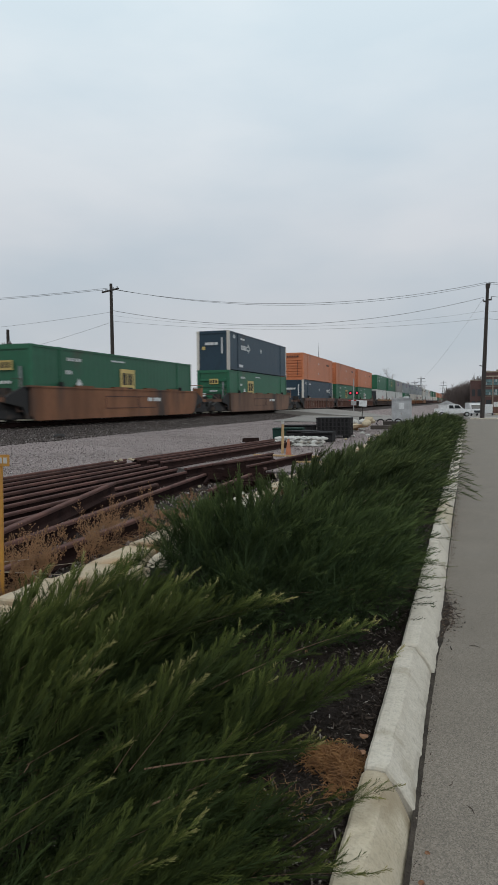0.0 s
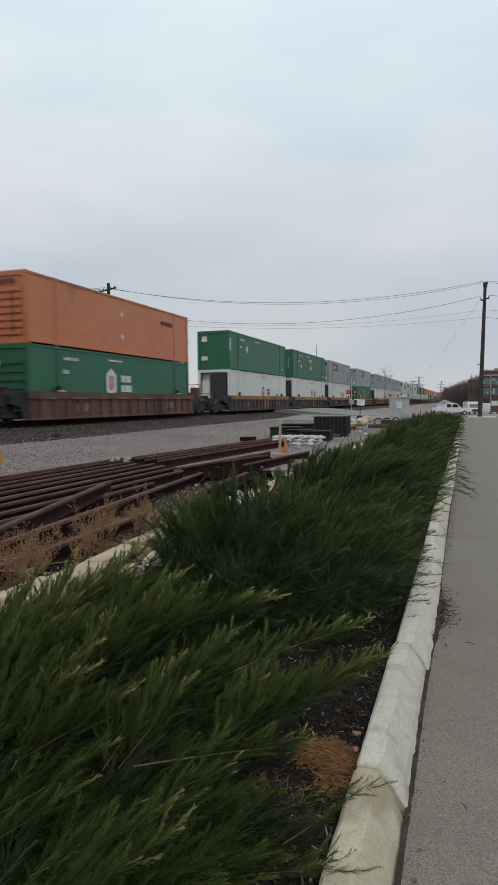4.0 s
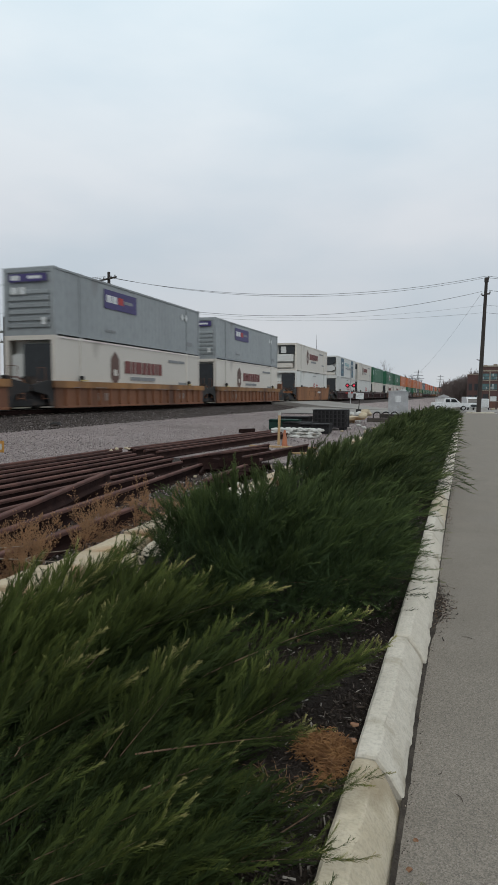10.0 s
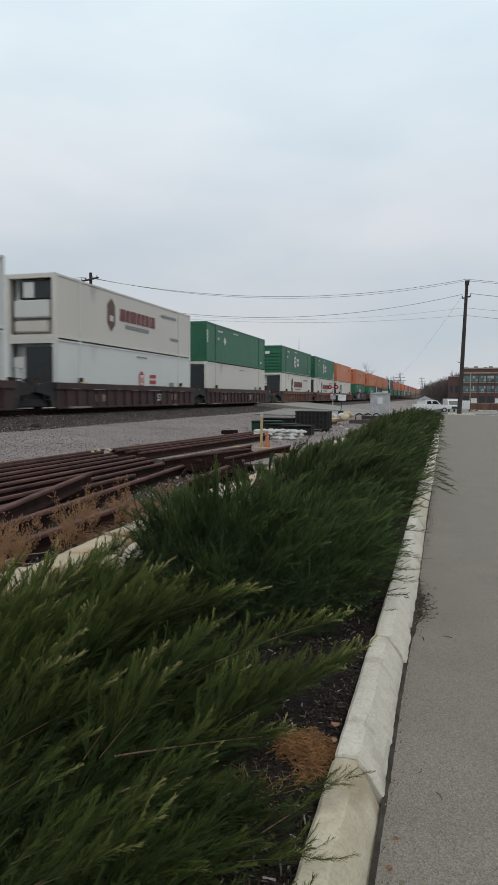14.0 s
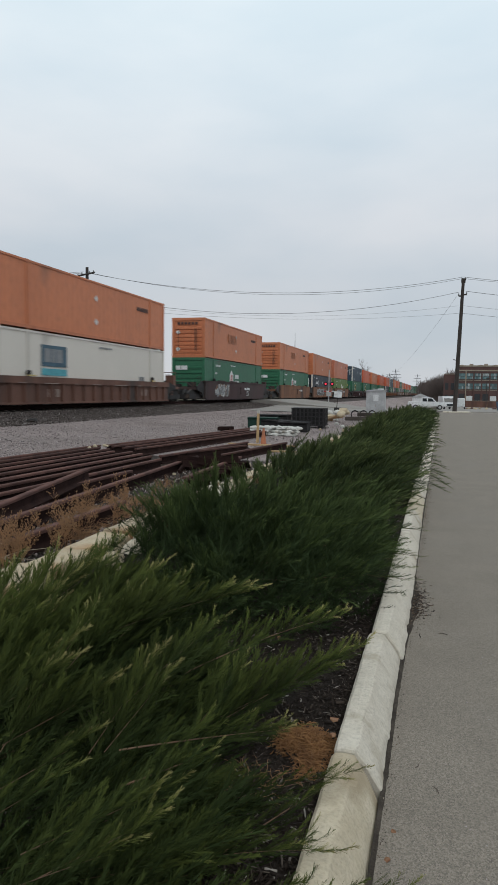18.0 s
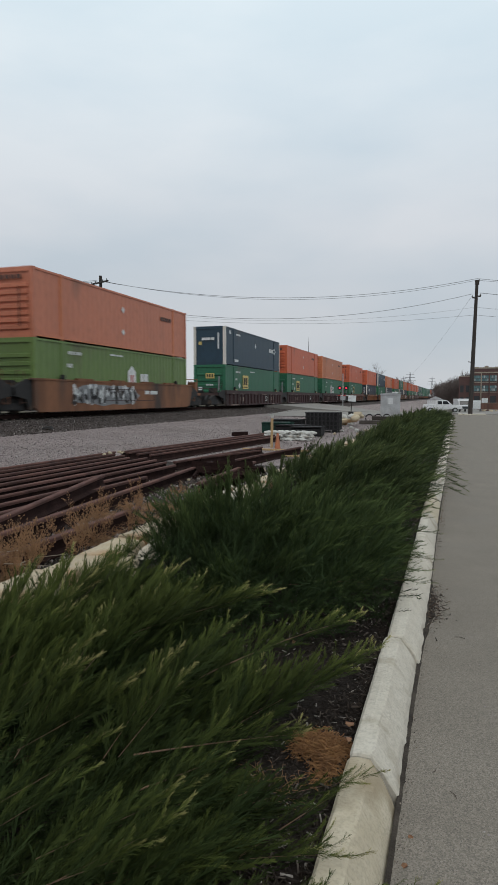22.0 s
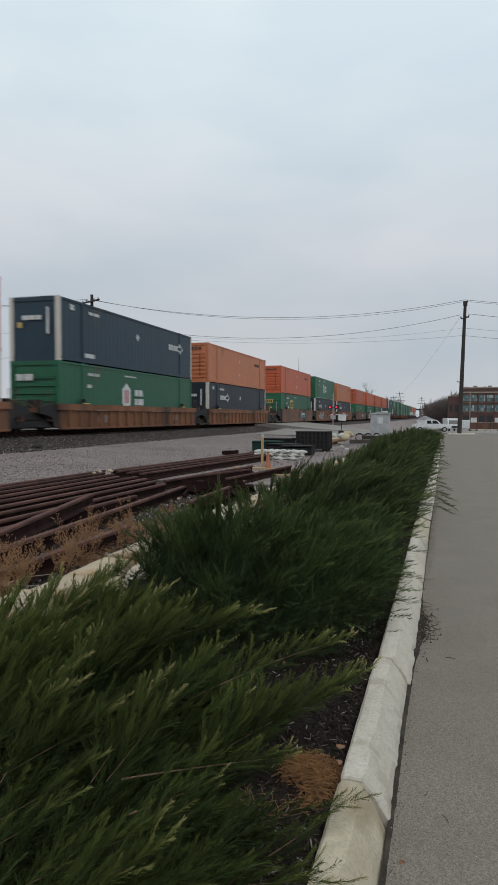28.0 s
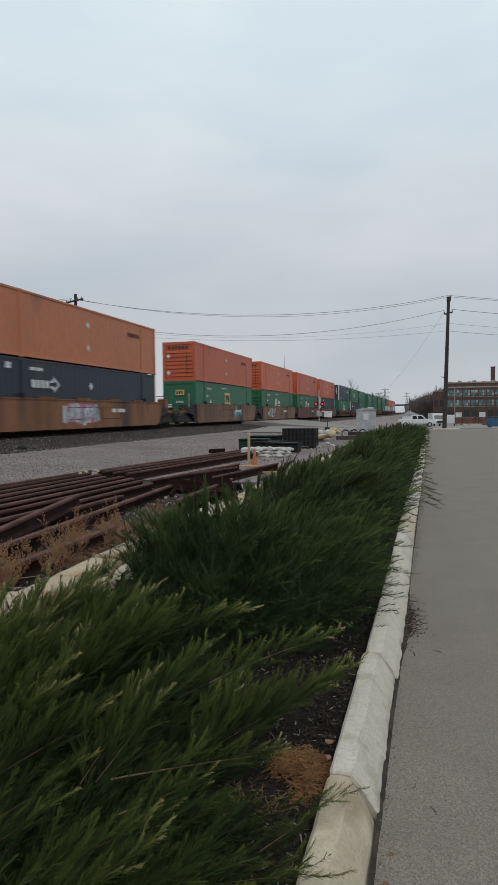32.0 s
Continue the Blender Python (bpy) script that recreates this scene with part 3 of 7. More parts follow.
def container_shell(name, paint_mat, label, ribs=0.014, post_mat=None, posts40=True, lift_mat=None):
    c = thing(name, label, "shipping container")
    bm = bmesh.new()
    # long walls with shallow pressed ribs, roof, floor and rear wall
    ys, step = [], 0.42
    y = 0.12
    while y < LONG - 0.12 - step:
        ys += [(y, 0), (y + step * 0.38, 0), (y + step * 0.5, ribs), (y + step * 0.88, ribs)]
        y += step
    ys.append((LONG - 0.12, 0))
    for side in (1, -1):
        lo = [bm.verts.new((side * (HALF - 0.03 - d), yy, 0.14)) for yy, d in ys]
        hi = [bm.verts.new((side * (HALF - 0.03 - d), yy, TALL - 0.06)) for yy, d in ys]
        for i in range(len(ys) - 1):
            bm.faces.new((lo[i], lo[i + 1], hi[i + 1], hi[i]))
    box(bm, -HALF + 0.05, HALF - 0.05, 0.1, LONG - 0.06, TALL - 0.09, TALL - 0.05)
    box(bm, -HALF + 0.2, HALF - 0.2, 0.1, LONG - 0.06, 0.07, 0.12)
    box(bm, -HALF + 0.05, HALF - 0.05, LONG - 0.1, LONG - 0.05, 0.12, TALL - 0.05)
    part("shell", bm, paint_mat, c)
    for s in (1, -1):
        part("top_rail", boxed(s * HALF - 0.05, s * HALF + 0.002, 0.12, LONG - 0.12, TALL - 0.11, TALL - 0.02), paint_mat, c)
        part("bottom_rail", boxed(s * HALF - 0.06, s * HALF + 0.004, 0.12, LONG - 0.12, 0.055, 0.19), paint_mat, c)
    pm = post_mat or paint_mat
    for s in (1, -1):
        for ye in (0.0, LONG - 0.16):
            bm = bmesh.new()
            x0, x1 = (HALF - 0.2, HALF) if s > 0 else (-HALF, -HALF + 0.2)
            box(bm, x0, x1, ye, ye + 0.16, 0.12, TALL - 0.12)
            box(bm, x0 - 0.005, x1 + 0.006, ye - 0.006, ye + 0.178, 0.0, 0.12)
            box(bm, x0 - 0.005, x1 + 0.006, ye - 0.006, ye + 0.178, TALL - 0.12, TALL)
            part("corner_post", bm, pm, c)
        if posts40:
            for ye in (1.95, LONG - 2.1):
                part("lifting_post", boxed(s * HALF - 0.09, s * HALF + 0.006, ye, ye + 0.15, 0.0, TALL), lift_mat or paint_mat, c)
    part("front_sill", boxed(-HALF + 0.2, HALF - 0.2, 0.0, 0.12, 0.0, 0.2), paint_mat, c)
    part("front_header", boxed(-HALF + 0.2, HALF - 0.2, 0.0, 0.12, TALL - 0.2, TALL), paint_mat, c)
    return c


def ribbed_front(c, mat, count=7, top=TALL - 0.75):
    part("front_panel", boxed(-HALF + 0.19, HALF - 0.19, 0.06, 0.1, 0.19, TALL - 0.19), mat, c)
    me = None
    for i in range(count):
        if me is None:
            bm = bmesh.new()
            prism(bm, [(0.06, -0.10), (-0.012, -0.07), (-0.012, 0.07), (0.06, 0.10)], "x", -HALF + 0.26, HALF - 0.26)
            me = mesh_of("front_rib", bm, mat)
        part("front_rib", me, None, c, "", pose(0, 0, 0.42 + i * (top - 0.42) / max(count - 1, 1)))


def plain_front(c, mat):
    part("front_panel", boxed(-HALF + 0.19, HALF - 0.19, 0.05, 0.1, 0.19, TALL - 0.19), mat, c)


def reefer_front(c, style=0):
    part("bulkhead", boxed(-HALF + 0.19, HALF - 0.19, 0.5, 0.56, 0.19, TALL - 0.19), WHITE, c)
    if style == 0:
        part("cooling_unit", boxed(-0.95, 0.9, 0.1, 0.5, 0.95, 1.75, bevel=0.05), WHITE, c)
        part("condenser_grille", boxed(-0.7, 1.02, 0.16, 0.5, 1.8, 2.62, bevel=0.03), DARK, c, "dark condenser grille")
        part("fan_panel", boxed(-0.45, 0.1, 0.12, 0.16, 1.85, 2.55, bevel=0.01), WHITE, c)
        part("fuel_tank", boxed(-0.95, 0.85, 0.1, 0.5, 0.3, 0.82, bevel=0.06), CREAM, c)
    elif style == 1:
        bm = bmesh.new()
        prism(bm, [(-1.0, 2.68), (1.02, 2.68), (0.95, 1.9), (0.1, 1.62), (-0.62, 1.66)], "y", 0.08, 0.5)
        part("condenser_grille", bm, DARK, c, "dark condenser grille")
        part("cooling_unit", boxed(-0.98, 0.7, 0.1, 0.5, 0.75, 1.6, bevel=0.05), WHITE, c)
        part("side_vent", boxed(-0.7, -0.42, 0.08, 0.12, 0.9, 1.5), DARK, c)
        part("control_box", boxed(0.55, 1.0, 0.09, 0.5, 0.9, 1.4, bevel=0.02), WHITE, c)
        part("fuel_tank", boxed(-0.95, 0.95, 0.1, 0.5, 0.25, 0.6, bevel=0.06), CREAM, c)
    else:
        bm = bmesh.new()
        prism(bm, [(-0.35, 2.55), (1.0, 2.55), (1.0, 0.85), (0.2, 0.95), (-0.35, 1.05)], "y", 0.08, 0.5)
        part("condenser_grille", bm, DARK, c, "dark condenser grille")
        part("cooling_unit", boxed(-1.02, -0.38, 0.1, 0.5, 0.7, 2.1, bevel=0.05), WHITE, c)
        bm = bmesh.new()
        prism(bm, [(-1.0, 0.35), (1.0, 0.35), (1.0, 0.55), (-0.5, 0.75), (-1.0, 0.7)], "y", 0.1, 0.5)
        part("lower_cowl", bm, WHITE, c)


def small_marks(c, mat=MARK):
    part("data_lettering", bars((0.1, 0.1, 0.1, 0.1, 0.0, 0.1, 0.1, 0.1), 2.5, 2.34, 2.48, gap=0.055), mat, c)
    part("side_lettering", bars((0.5, 0.22, 0.4), 6.3, 2.5, 2.58, gap=0.09), mat, c)
    part("lower_lettering", bars((0.1, 0.1, 0.1), 2.4, 1.75, 1.92, gap=0.06), mat, c)
    part("rear_lettering", bars((0.32,), 14.6, 0.5, 0.68), mat, c)


def diamond(y, z, s):
    bm = bmesh.new()
    prism(bm, [(y - s, z), (y, z - s), (y + s, z), (y, z + s)], "x", HALF + 0.002, HALF + 0.012)
    return bm


def hexagon(y, z, w, h):
    bm = bmesh.new()
    prism(bm, [(y, z - h), (y + w, z - h * 0.55), (y + w, z + h * 0.55), (y, z + h), (y - w, z + h * 0.55), (y - w, z - h * 0.55)], "x", HALF + 0.002, HALF + 0.012)
    return bm


def make_orange(mat, name):
    hue = {"red": "bright red-orange", "salmon": "faded salmon-orange", "stained": "stained faded orange"}.get(name, "weathered orange")
    c = container_shell("container", mat, hue + " steel container with a louvred front end", 0.004, lift_mat=ORANGE if name == "salmon" else None)
    ribbed_front(c, mat)
    part("front_nameplate", end_bars((0.22, 0.18, 0.2, 0.2, 0.18, 0.22), -0.85, TALL - 0.5, TALL - 0.32, 0.08), PLATE, c, "dark illegible nameplate")
    part("side_nameplate", bars((0.2, 0.16, 0.18, 0.18, 0.16, 0.2), 12.3, 2.02, 2.24, gap=0.08), PLATE, c, "dark illegible nameplate")
    if name == "stained":
        part("faded_lettering", bars((0.55, 0.3, 0.45, 0.5), 5.6, 1.45, 2.15, gap=0.16), material("old_lettering_ghost", (0.42, 0.15, 0.07), 0.6, scale=2, fine=9, bump=0), c, "ghost of painted-out lettering")
        for i in range(2):
            part("grime_streak", end_bars((0.05,), -0.8 + i * 1.3, 0.5, 2.1), BROWN, c, "dark grime streak down the front")
    part("placard", diamond(7.7, 2.05, 0.17), MARK, c)
    part("placard", diamond(7.7, 0.9, 0.17), MARK, c)
    part("scuffed_edge", bars((1.9, 3.2, 0.7, 2.6, 1.1, 3.4, 1.6), 0.3, 0.06, 0.1, gap=0.12), SALMON if mat is not SALMON else ORANGE, c, "pale scuffed lower edge")
    part("locking_bar", end_bars((0.05,), 0.62, 0.45, 2.1), PLATE, c, "dark vertical locking bar")
    for z in (0.62, 1.85):
        bm = bmesh.new()
        prism(bm, [(-0.98, z), (-0.8, z - 0.18), (-0.62, z), (-0.8, z + 0.18)], "y", -0.05, -0.036)
        part("front_placard", bm, MARK, c)
    return c


def make_green(kind):
    c = container_shell("container", GREEN, "dark green steel container with white " + {"panel": "stencils and a yellow panel", "early": "marks and an early yellow panel", "emblem": "hexagonal emblem", "plain": "stencilled marks"}[kind], 0.004)
    small_marks(c)
    if kind in ("panel", "early"):
        plain_front(c, GREEN) if kind == "panel" else ribbed_front(c, GREEN, 5)
        y = 7.15 if kind == "panel" else 4.25
        p = part("yellow_panel", bars((1.5,), y, 1.1, 2.2), YELLOW, c, "yellow panel with dark block lettering")
        part("panel_lettering", bars((0.34, 0.12, 0.28, 0.1), y + 0.2, 1.4, 2.0, gap=0.09, out=0.018), BLACK, p)
        part("panel_lettering", bars((1.1,), y + 0.2, 1.2, 1.28, out=0.018), BLACK, p)
        q = part("front_panel_sign", end_bars((0.7,), -0.3, 1.85, 2.25), YELLOW, c, "yellow front panel")
        bm = bmesh.new()
        for k in range(3):
            box(bm, -0.22 + k * 0.2, -0.1 + k * 0.2, -0.058, -0.05, 1.93, 2.17)
        part("front_panel_lettering", bm, BLACK, q)
        part("front_lettering", end_bars((0.1, 0.1, 0.1, 0.1), -0.25, 1.3, 1.42, 0.05), MARK, c)
        part("front_lettering", end_bars((0.12,), 0.72, 0.9, 2.0), SILVER_TEXT, c)
        part("placard", diamond(3.4, 1.35, 0.24), MARK, c)
        part("front_placard", end_bars((0.3,), -0.9, 0.9, 1.2), MARK, c)
    elif kind == "emblem":
        ribbed_front(c, GREEN, 6)
        p = part("emblem", hexagon(6.5, 1.45, 0.48, 0.72), MARK, c, "white hexagonal emblem")
        part("emblem_letter", bars((0.14, 0.14), 6.3, 1.1, 1.8, gap=0.12, out=0.018), REDMARK, p)
        part("emblem_lettering", bars((0.42, 0.5), 7.5, 1.5, 1.85), MARK, c)
        part("emblem_lettering", bars((0.3, 0.7), 7.5, 1.0, 1.35), MARK, c)
        part("reflective_tape", bars([0.3] * 24, 0.4, 0.075, 0.13, gap=0.34), MARK, c, "dashed white reflective tape")
        part("front_emblem", end_bars((0.34, 0.5), -0.95, 2.0, 2.3), MARK, c)
    else:
        plain_front(c, GREEN)
        part("placard", diamond(4.1, 1.75, 0.32), MARK, c)
        part("front_sign", end_bars((0.4,), -0.9, 2.1, 2.5), MARK, c)
        part("front_sign", end_bars((0.5,), -0.95, 0.7, 1.0), MARK, c)
        part("post_sign", bars((0.2,), 0.02, 1.4, 2.3, out=0.016), MARK, c)
    return c


def make_lime():
    c = container_shell("container", LIME, "light green steel container with a white house-shaped emblem", 0.016)
    ribbed_front(c, LIME, 6)
    small_marks(c)
    p = part("emblem", hexagon(8.6, 1.35, 0.45, 0.75), MARK, c, "white emblem")
    part("emblem_letter", bars((0.12, 0.12), 8.42, 1.0, 1.6, gap=0.12, out=0.018), REDMARK, p)
    part("emblem_lettering", bars((0.35, 0.5), 9.6, 1.0, 1.7), MARK, c)
    return c


def make_blue(late, hull):
    c = container_shell("container", hull, "navy steel container with white corner posts and arrow mark", 0.005, CREAM)
    plain_front(c, hull)
    y = 12.3 if late else 2.7
    bm = bars((0.3, 0.26, 0.26, 0.26), y, 1.66, 2.0, gap=0.09)
    bm2 = bmesh.new()
    for rim in ([(y + 1.45, 1.76), (y + 1.75, 1.76), (y + 1.75, 1.47), (y + 1.9, 1.55), (y + 1.9, 1.68), (y + 1.45, 1.68)], [(y + 1.75, 1.47), (y + 2.25, 1.84), (y + 2.1, 1.84), (y + 1.75, 1.6)], [(y + 2.25, 1.84), (y + 1.75, 2.21), (y + 1.75, 2.08), (y + 2.1, 1.84)], [(y + 1.45, 1.92), (y + 1.75, 1.92), (y + 1.75, 2.21), (y + 1.85, 2.13), (y + 1.85, 2.0), (y + 1.45, 2.0)]):
        prism(bm2, rim, "x", HALF + 0.002, HALF + 0.012)
    part("lettering", bm, MARK, c, "white illegible block lettering")
    part("arrow", bm2, MARK, c, "white arrow mark")
    part("placard", diamond(7.9, 1.9, 0.2), MARK, c)
    part("data_lettering", bars((0.4, 0.5), 2.6, 2.4, 2.54), MARK, c)
    part("corner_mark", bars((0.35,), 0.9, 2.4, 2.65), MARK, c)
    part("lower_lettering", bars((0.9,), 2.2, 0.3, 0.5), MARK, c)
    part("front_arrow", end_bars((0.7, 0.25), -0.6, 1.85, 2.05), MARK, c)
    part("front_lettering", end_bars((0.12,), 0.68, 1.2, 2.4), MARK, c)
    part("front_placard", end_bars((0.25,), -0.85, 1.5, 1.75), YELLOW, c)
    return c


def make_grey(mat):
    c = container_shell("container", mat, "grey smooth-sided container with a purple nameplate panel", 0.004)
    ribbed_front(c, mat, 6, TALL - 1.05)
    p = part("purple_panel", bars((3.3,), 4.1 if mat is GREY else 2.65, 1.65, 2.55), PURPLE, c, "purple panel with illegible white and red lettering")
    y = 4.3 if mat is GREY else 2.85
    part("panel_lettering", bars((0.5, 0.45), y, 1.95, 2.3, out=0.018), MARK, p)
    part("panel_mark", bars((0.5,), y + 1.15, 1.95, 2.3, out=0.018), REDMARK, p)
    part("panel_lettering", bars((0.9,), y + 1.75, 2.05, 2.2, out=0.018), SILVER_TEXT, p)
    f = part("front_nameplate", end_bars((1.9,), -0.95, TALL - 0.62, TALL - 0.28), PURPLE, c, "purple front nameplate")
    bm = bmesh.new()
    box(bm, -0.85, -0.4, -0.058, -0.05, TALL - 0.55, TALL - 0.35)
    box(bm, 0.0, 0.7, -0.058, -0.05, TALL - 0.5, TALL - 0.38)
    part("nameplate_lettering", bm, MARK, f)
    part("placard", end_bars((0.3, 0.3), -0.85, 1.75, 2.05, 0.12), MARK, c)
    part("placard", diamond(13.4, 2.2, 0.22), MARK, c)
    part("placard", diamond(14.0, 2.2, 0.22), MARK, c)
    part("door_notice", end_bars((0.25,), 0.65, 0.45, 0.75), MARK, c)
    part("side_lettering", bars((0.4, 0.5), 4.2, 0.5, 0.62), SILVER_TEXT, c)
    part("side_lettering", bars((0.8,), 14.1, 0.5, 0.75), SILVER_TEXT, c)
    return c


def make_white(kind):
    mat = CREAM if kind in ("cream", "crest_low", "badge", "crest") else WHITE
    words = {"crest": "white refrigerated container with a crest and dark red illegible lettering", "crest_low": "cream refrigerated container with dark red illegible lettering", "panels": "white refrigerated container with two slate blue panels and a slogan", "plain": "white refrigerated container with small red marks", "cream": "cream refrigerated container with dark front unit", "badge": "cream refrigerated container with a blue and white square"}[kind]
    c = container_shell("container", mat, words, 0.0)
    reefer_front(c, {"crest": 0, "panels": 1}.get(kind, 2))
    if kind in ("crest", "crest_low"):
        p = part("crest", hexagon(5.1, 1.65, 0.4, 0.85), material("brown_crest_paint", (0.13, 0.07, 0.055), 0.6, scale=5, bump=0), c, "dark brown heraldic crest")
        part("crest_shield", bars((0.36,), 4.92, 1.3, 1.6, out=0.018), CREAM, p)
        part("lettering", bars((0.6, 0.34, 0.66, 0.4, 0.42, 0.4, 0.2, 0.42), 6.1, 1.45, 2.08, gap=0.13), material("dark_red_lettering", (0.19, 0.05, 0.045), 0.6, scale=4, bump=0), c, "dark red illegible lettering")
        part("tagline", bars((1.2, 1.6), 6.7, 1.1, 1.28), SILVER_TEXT, c)
        part("side_lettering", bars((1.3, 0.9), 11.4, 2.25, 2.4), SILVER_TEXT, c)
        part("side_lettering", bars((1.2,), 12.8, 0.95, 1.1), SILVER_TEXT, c)
    elif kind == "panels":
        for y in (3.1, 11.6):
            p = part("blue_panel", bars((2.3,), y, 0.18, 2.72), TEAL, c, "slate blue panel with an illegible white badge")
            part("badge", bars((1.0,), y + 0.6, 1.9, 2.15, out=0.018), MARK, p)
            part("badge_lettering", bars((0.3, 0.3, 0.3, 0.3), y + 0.45, 1.25, 1.6, gap=0.05, out=0.018), SILVER_TEXT, p)
            part("badge_line", bars((1.5,), y + 0.35, 0.7, 0.8, out=0.018), CYAN, p)
        lettered("EXCELLENCE", 0.62, CYAN, c, "slogan_word", Matrix.Translation((HALF + 0.006, 6.1, 1.75)) @ SIDE)
        lettered("EXECUTION", 0.62, SILVER_TEXT, c, "slogan_word", Matrix.Translation((HALF + 0.006, 8.0, 1.2)) @ SIDE)
        part("slogan_small_word", bars((0.9,), 6.9, 1.3, 1.5), SILVER_TEXT, c)
    else:
        if kind == "plain":
            part("emblem", hexagon(8.6, 1.3, 0.3, 0.5), REDMARK, c, "red outlined emblem")
            part("emblem_face", bars((0.44,), 8.38, 1.0, 1.55, out=0.018), mat, c)
            part("emblem_letter", bars((0.1, 0.1), 8.45, 1.08, 1.42, gap=0.1, out=0.024), REDMARK, c)
            part("red_lettering", bars((0.12, 0.1, 0.12, 0.3), 9.7, 1.4, 1.6, gap=0.06), REDMARK, c)
            part("red_lettering", bars((0.1, 0.12, 0.1, 0.35), 9.7, 1.08, 1.28, gap=0.06), REDMARK, c)
        if kind == "badge":
            p = part("blue_square", bars((2.0,), BADGE, 1.42, 2.35), TEAL, c, "slate blue square with illegible pale lettering")
            part("square_lettering", bars((0.5, 0.3, 0.5), BADGE + 0.2, 1.6, 2.2, out=0.018), SILVER_TEXT, p)
            part("blue_strip", bars((2.0,), BADGE, 1.02, 1.32), CYAN, c, "bright blue strip")
        part("notice", bars((0.18, 0.18, 0.18), 12.6, 0.75, 1.2, gap=0.06), SILVER_TEXT, c)
        part("top_lettering", bars((0.5, 0.4, 0.3), 8.0, 2.5, 2.58), SILVER_TEXT, c)
    return c


def bogie(parent, y):
    b = part("bogie", boxed(-0.9, 0.9, y - 0.25, y + 0.25, 0.42, 0.72, bevel=0.03), BLACK, parent, "soot-black cast bogie")
    for s in (1, -1):
        bm = bmesh.new()
        prism(bm, [(y - 1.25, 0.4), (y - 1.25, 0.6), (y - 0.5, 0.82), (y + 0.5, 0.82), (y + 1.25, 0.6), (y + 1.25, 0.4), (y + 0.55, 0.3), (y - 0.55, 0.3)], "x", s * 1.0 - 0.09, s * 1.0 + 0.09)
        part("side_frame", bm, BLACK, b)
    wheel = None
    for yy in (y - 0.88, y + 0.88):
        bm = bmesh.new()
        tube(bm, [(-1.08, yy, 0.42), (1.08, yy, 0.42)], 0.08, 8)
        part("axle", bm, BLACK, b)
        for s in (1, -1):
            bm = bmesh.new()
            tube(bm, [(s * 0.69, yy, 0.42), (s * 0.72, yy, 0.42), (s * 0.722, yy, 0.42), (s * 0.82, yy, 0.42)], [0.45, 0.45, 0.42, 0.415], 20)
            part("wheel", bm, BLACK, b)


